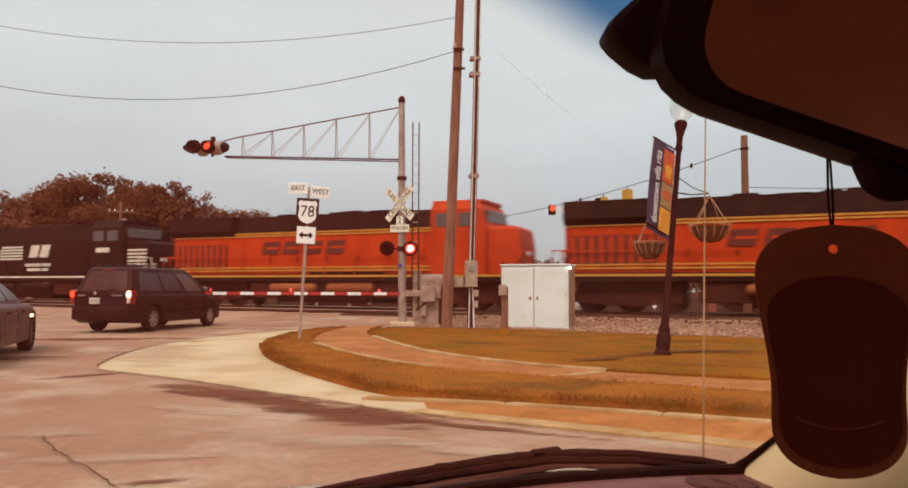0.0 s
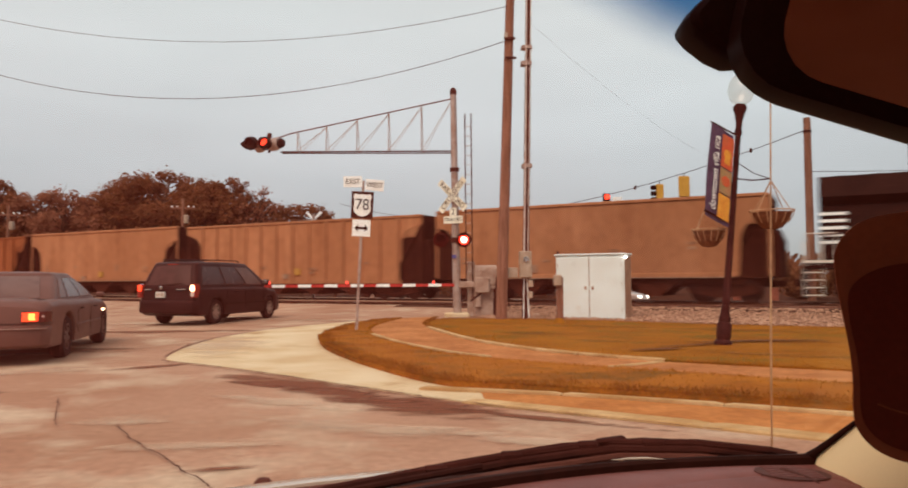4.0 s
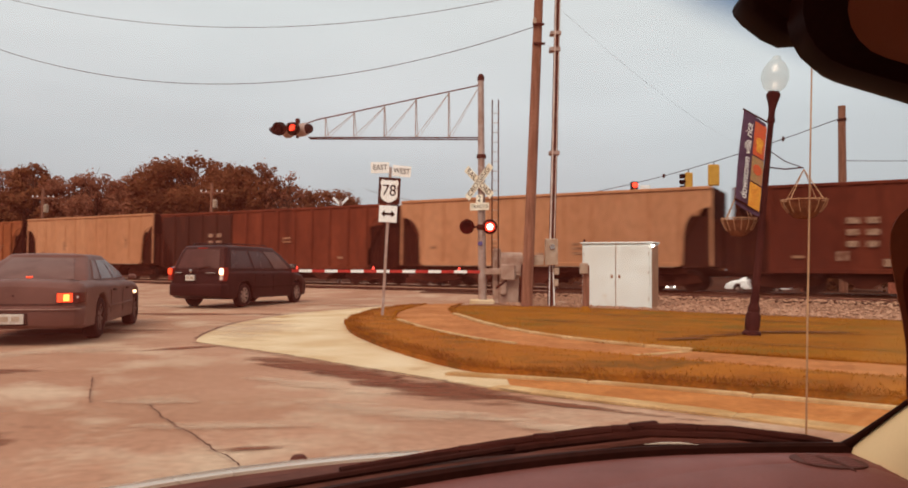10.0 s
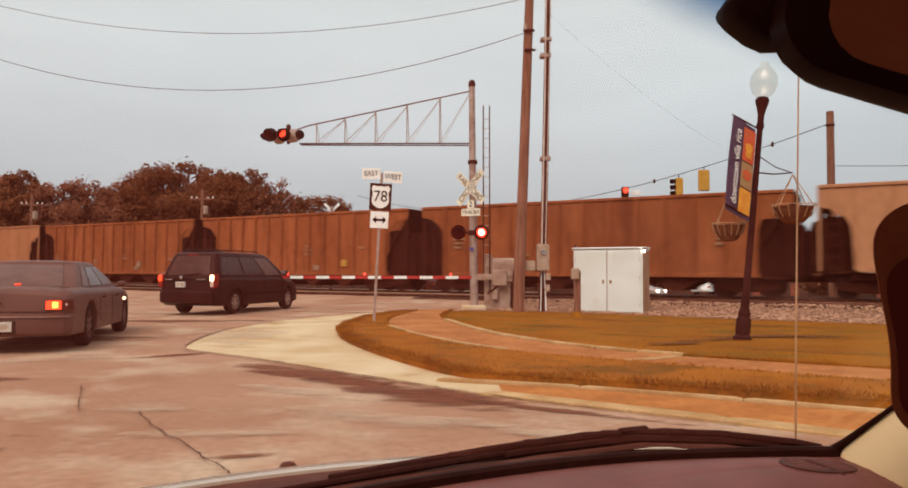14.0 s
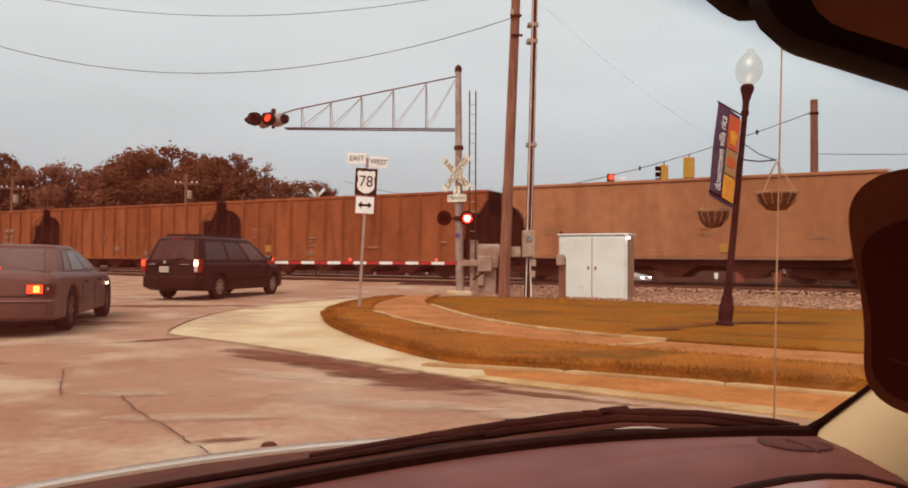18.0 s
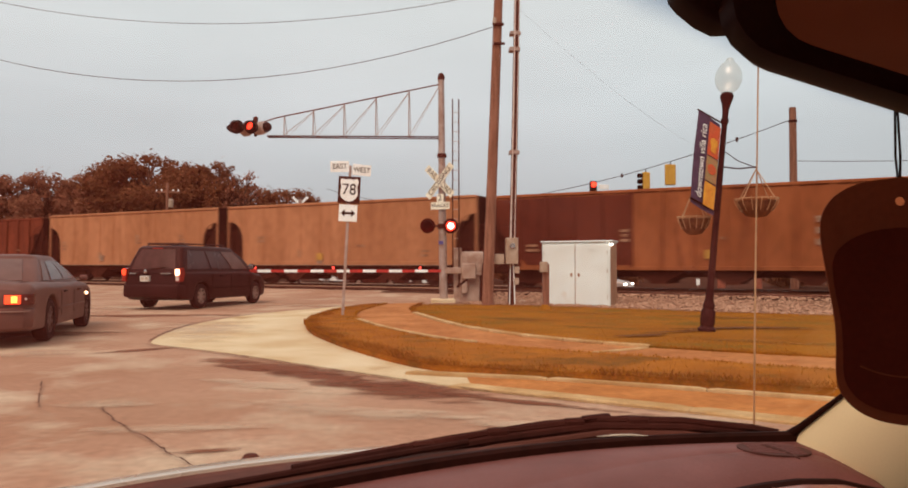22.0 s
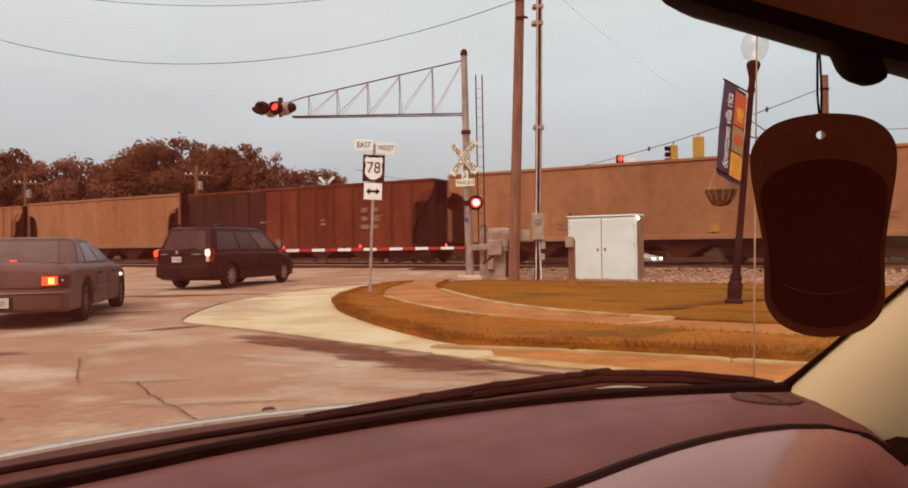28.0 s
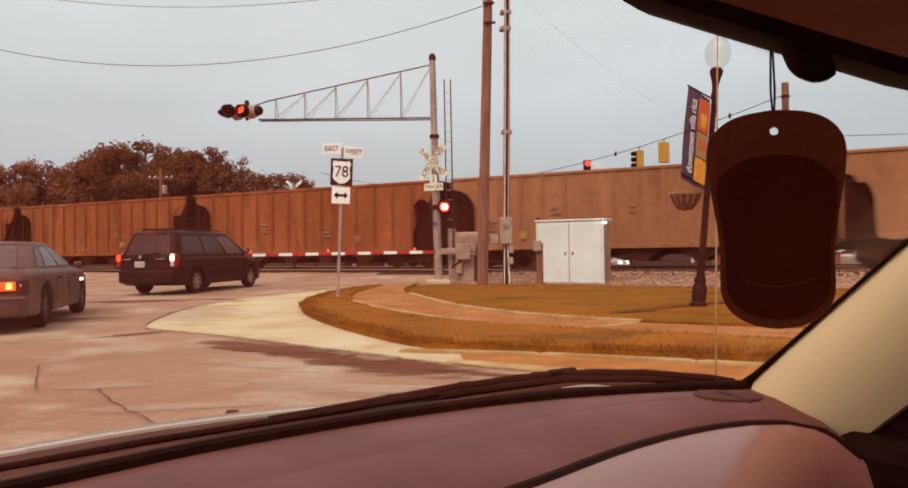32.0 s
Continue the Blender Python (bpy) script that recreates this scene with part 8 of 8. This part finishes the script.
    part("rear_window", Shape().loft([[(x, y, z) for x in (-0.72, 0.25, 1.22)] for y, z in ((-2.0, 0.86), (-1.58, 1.50))], closed=False), glass("rear_window_glass", (0.75, 0.72, 0.70), 0.1, 0.9), o, "clear rear window")
    part("front_bumper", Shape().loft([[(-0.80, y, z0), (0.25, y + 0.1, z0), (1.30, y, z0), (1.30, y, z1), (0.25, y + 0.1, z1), (-0.80, y, z1)] for y, z0, z1 in ((1.95, 0.22, 0.42), (2.2, 0.24, 0.46), (2.26, 0.28, 0.42))]), M["hood"], o, "silver front bumper")
    # aerial on the far wing
    part("aerial", Shape().tube([(1.255, 1.035, 0.40), (1.265, 1.03, 1.0), (1.275, 1.02, 1.62)], [0.0022, 0.002, 0.0015], 6), M["basketwire"], o, "thin whip aerial")
    return o


def make_windshield():
    m = bpy.data.materials.new("windshield_glass")
    m.use_nodes = True
    n, l = m.node_tree.nodes, m.node_tree.links
    n.clear()
    out = n.new("ShaderNodeOutputMaterial")
    tr = n.new("ShaderNodeBsdfTransparent")
    gl = n.new("ShaderNodeBsdfGlossy")
    gl.inputs["Roughness"].default_value = 0.12
    tc = n.new("ShaderNodeTexCoord")
    sp = n.new("ShaderNodeSeparateXYZ")
    l.new(tc.outputs["Object"], sp.inputs[0])
    ramp = n.new("ShaderNodeMapRange")
    ramp.interpolation_type = "SMOOTHSTEP"
    ramp.inputs["From Min"].default_value, ramp.inputs["From Max"].default_value = 1.396, 1.430
    add = n.new("ShaderNodeMath")
    add.operation = "MULTIPLY_ADD"
    add.inputs[1].default_value, add.inputs[2].default_value = 0.135, 0.0
    l.new(sp.outputs["X"], add.inputs[0])
    sm = n.new("ShaderNodeMath")
    l.new(sp.outputs["Z"], sm.inputs[0])
    l.new(add.outputs[0], sm.inputs[1])
    l.new(sm.outputs[0], ramp.inputs[0])
    mx = n.new("ShaderNodeMix")
    mx.data_type = "RGBA"
    mx.inputs["A"].default_value, mx.inputs["B"].default_value = (1.0, 1.0, 1.0, 1), (0.05, 0.20, 0.40, 1)
    l.new(ramp.outputs[0], mx.inputs["Factor"])
    l.new(mx.outputs["Result"], tr.inputs[0])
    ms = n.new("ShaderNodeMixShader")
    ms.inputs[0].default_value = 0.06
    l.new(tr.outputs[0], ms.inputs[1])
    l.new(gl.outputs[0], ms.inputs[2])
    # a reddish haze put over the view, stronger before the driver
    veil_tint = n.new("ShaderNodeBsdfTranslucent")
    veil_tint.inputs[0].default_value = (1.0, 0.15, 0.09, 1)
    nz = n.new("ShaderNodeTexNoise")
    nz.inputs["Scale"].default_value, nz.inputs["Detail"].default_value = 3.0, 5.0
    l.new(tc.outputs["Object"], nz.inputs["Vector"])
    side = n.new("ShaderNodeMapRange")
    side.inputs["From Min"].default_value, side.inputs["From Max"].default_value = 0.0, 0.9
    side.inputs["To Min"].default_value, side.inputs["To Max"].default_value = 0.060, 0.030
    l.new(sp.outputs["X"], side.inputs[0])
    veil_amount = n.new("ShaderNodeMath")
    veil_amount.operation = "MULTIPLY"
    l.new(side.outputs[0], veil_amount.inputs[0])
    l.new(nz.outputs[0], veil_amount.inputs[1])
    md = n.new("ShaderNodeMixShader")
    l.new(veil_amount.outputs[0], md.inputs[0])
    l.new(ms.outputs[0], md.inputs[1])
    l.new(veil_tint.outputs[0], md.inputs[2])
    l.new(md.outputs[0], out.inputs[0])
    return m


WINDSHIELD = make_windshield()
own_car()


def rear_mirror():
    # local x along the mirror's lower edge, z up, y towards the glass
    m = Matrix.Translation((0.205, 0.567, 1.268)) @ pose(0, 0, 0, 0, 15.45, -1.6)
    r = thing("rear_view_mirror", "dark rear-view mirror with rounded housing at the windshield top", "mirror", m)
    W, H = 0.27, 0.105

    def ring(k, y):
        pts = []
        for cx, cz, a0 in ((W - 0.03, H - 0.03, 0), (0.035, H - 0.035, 90), (0.035, 0.035, 180), (W - 0.03, 0.03, 270)):
            for j in range(6):
                a = radians(a0 + j * 18)
                rad = 0.03 * k if k <= 1 else 0.03
                pts.append((cx + 0.033 * math.cos(a), y, cz + 0.033 * math.sin(a)))
        c = Vector((W / 2, y, H / 2))
        return [tuple(c + (Vector(p) - c) * k) for p in pts]
    part("housing", Shape().loft([ring(0.90, -0.012), ring(1.0, -0.008), ring(1.0, 0.012), ring(0.85, 0.038), ring(0.5, 0.05)]), M["maroon"], r)
    gl = part("mirror_glass", Shape().loft([[(x, -0.0125, z) for x, _, z in ring(0.84, 0)], [(x, -0.0135, z) for x, _, z in ring(0.84, 0)]]), M["mirror"], r, "dim mirror glass", smooth=False)
    pod = [(-0.022, 0.0525), (-0.0222, 0.0495), (-0.0205, 0.0465), (-0.014, 0.042), (0.000, 0.036), (0.012, 0.034), (0.03, 0.04), (0.03, 0.11), (0.014, 0.11), (0.002, 0.092), (-0.009, 0.0745), (-0.018, 0.060)]
    part("sensor_pod", Shape().loft([[(0.03 + (x - 0.03) * k, y, 0.0485 + (z - 0.06) * k) for x, z in pod] for y, k in ((0.010, 0.90), (0.014, 0.98), (0.022, 1.0), (0.045, 0.96), (0.05, 0.88))]), M["maroon"], r)
    part("dimmer_lever", Shape().loft([[(0.15 + (x - 0.15) * k, y, -0.006 + (z + 0.006) * k) for x, z in ((0.131, 0.002), (0.1515, 0.008), (0.161, 0.001), (0.168, -0.008), (0.1682, -0.012), (0.166, -0.0148), (0.160, -0.0168), (0.152, -0.0162), (0.1465, -0.0145), (0.1415, -0.011))] for y, k in ((-0.005, 0.86), (-0.003, 0.97), (0.002, 1.0), (0.010, 0.98), (0.012, 0.9))]), M["maroon"], r)
    part("stem", Shape().tube([(W / 2, 0.04, H * 0.6), (W / 2, 0.10, H + 0.05)], 0.014, 10), M["maroon"], r)


rear_mirror()


def air_freshener():
    # hangs by a cord below the mirror; origin at its hole
    m = Matrix.Translation((0.353, 0.62, 1.185)) @ pose(0, 0, 0, 0, 0, -22)
    a = thing("air_freshener", "dark red sole-shaped air freshener card hanging on a cord", "air freshener", m)
    half = [(0.0, 0.020), (0.028, 0.017), (0.046, 0.008), (0.057, -0.008), (0.0585, -0.028), (0.054, -0.060), (0.0485, -0.095), (0.047, -0.12), (0.048, -0.145), (0.046, -0.160), (0.036, -0.175), (0.018, -0.184), (0.0, -0.186)]
    half = [(x * 0.81, z * 0.775) for x, z in half]
    line = smooth_line(half, 2)
    pts = [(x, z) for x, z in line] + [(-x, z) for x, z in reversed(line[1:-1])]
    hole = [(0.0030 * math.cos(q * math.pi / 8), 0.0030 * math.sin(q * math.pi / 8)) for q in range(16)]
    # card with a true hole: outline and hole joined by a ring of faces
    n = len(pts)
    sh = Shape()
    ring_in = []
    for x, z in pts:
        q = math.atan2(z, x)
        ring_in.append((0.0030 * math.cos(q), 0.0030 * math.sin(q)))
    rows = []
    for (src, y) in ((ring_in, -0.0015), (pts, -0.0015), (pts, 0.0015), (ring_in, 0.0015), (ring_in, -0.0015)):
        rows.append([(x, y, z) for x, z in src])
    sh.loft(rows, caps=False)
    part("card", sh, M["cardrim"], a, "brown card with a punched hole", smooth=False)
    inner = [(0.0, -0.022), (0.020, -0.024), (0.038, -0.032), (0.0500, -0.046), (0.049, -0.07), (0.0435, -0.10), (0.0425, -0.125), (0.043, -0.145), (0.040, -0.157), (0.030, -0.169), (0.014, -0.1755), (0.0, -0.177)]
    inner = [(x * 0.81, z * 0.775) for x, z in inner]
    line = smooth_line(inner, 2)
    pts2 = [(x, z) for x, z in line] + [(-x, z) for x, z in reversed(line[1:-1])]
    part("printed_sole", Shape().prism(pts2, "y", -0.0028, -0.0014), M["card"], a, "dark red printed sole", smooth=False)
    arc = [(-0.025 + 0.05 * i / 10, -0.0032, -0.107 - 0.006 * (1 - ((i - 5) / 5) ** 2)) for i in range(11)]
    part("sole_line", Shape().tube(arc, 0.0006, 5), M["cardrim"], a, "faint printed line")
    part("cord", Shape().tube([(0.0, 0.0, 0.003), (-0.0014, 0.003, 0.03), (-0.0004, 0.006, 0.075)], 0.0008, 6).tube([(0.0, 0.0, 0.003), (0.0014, 0.003, 0.03), (0.0004, 0.006, 0.075)], 0.0008, 6), M["seam"], a, "dark hanging cord")


air_freshener()


# ---- what moves ----
def motions():
    """The train rolls by at an even speed, cars pass beyond it, and the signal blinks."""
    turn = pose(0, 0, 0, 0, 0, -31)
    for car, s0 in TRAIN:
        walk(car, [(t, Matrix.Translation(along(s0 + SPEED * t, 31.25, RAIL_Z)) @ turn) for t in (0.0, 8.0, 16.0, 24.0, 32.0)])

    # traffic on the road beyond the railway: t, s along the track, d from it, heading
    def drive(car, rows):
        for_car = []
        for t, a, d, rz in rows:
            p = along(a, d)
            for_car.append((t, Matrix.Translation((p.x, p.y, height(p.x, p.y) + 0.005)) @ pose(0, 0, 0, 0, 0, rz)))
        walk(car, for_car)
    drive(TURNING, [(0.0, 62, 60, 149), (6.0, 42, 60, 149), (7.6, 18, 60, 149), (8.4, 7.6, 60, 149), (9.0, 0.6, 60, 149), (9.4, -4.0, 60, 149), (9.8, -6.9, 60, 149), (10.2, -9.5, 60, 148),
                    (10.5, -10.9, 60, 142), (10.8, -11.9, 60, 128), (11.1, -12.5, 59.7, 105), (11.5, -12.8, 59.3, 80), (12.0, -13.2, 59.8, 62), (12.8, -13.0, 61.2, 50), (13.4, -12.3, 62.8, 45),
                    (14.0, -11.9, 65.2, 45), (14.5, -11.0, 68.5, 46), (16.0, -9.5, 80, 52), (20.0, -7.0, 112, 54), (32.0, -4.0, 190, 54)])
    drive(LEFTWARD, [(0.0, 72, 60, 149), (18.0, 62, 60, 149), (19.5, 20.5, 60, 149), (20.2, 5.8, 60, 149), (20.5, -0.5, 60, 149), (20.8, -6.7, 60, 149), (21.1, -13.0, 60, 149), (21.6, -23.5, 60, 149),
                     (23.0, -53, 60, 149), (26.0, -116, 60, 149), (32.0, -200, 60, 149)])
    drive(RIGHTWARD, [(0.0, -190, 63.5, -31), (20.0, -92, 63.5, -31), (22.6, -32, 63.5, -31), (23.1, -20.9, 63.5, -31), (23.4, -14.3, 63.5, -31), (23.6, -9.9, 63.5, -31), (23.8, -5.4, 63.5, -31),
                      (24.2, 2.6, 63.5, -31), (25.0, 18, 63.5, -31), (27.0, 52, 63.5, -31), (32.0, 80, 63.5, -31)])
    drive(SILVER, [(0.0, 66, 57, 149), (24.0, 40, 57, 149), (27.0, 14, 57, 149), (28.0, 5.5, 57, 149), (28.7, 2.9, 57, 149), (29.4, 2.4, 57, 149), (30.4, 2.0, 57, 149), (32.0, 1.5, 57, 149)])

    # the flashers blink in turn: an added cover over each lit lens swings up
    for sv, hinge, which in BLINK_COVERS:
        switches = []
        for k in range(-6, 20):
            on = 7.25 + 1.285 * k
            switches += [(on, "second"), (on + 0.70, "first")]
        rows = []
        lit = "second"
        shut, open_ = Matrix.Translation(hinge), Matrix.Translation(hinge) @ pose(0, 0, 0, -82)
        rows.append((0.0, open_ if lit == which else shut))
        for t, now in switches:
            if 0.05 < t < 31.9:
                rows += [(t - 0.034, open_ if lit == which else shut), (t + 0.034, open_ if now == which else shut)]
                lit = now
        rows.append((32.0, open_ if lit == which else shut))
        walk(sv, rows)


motions()
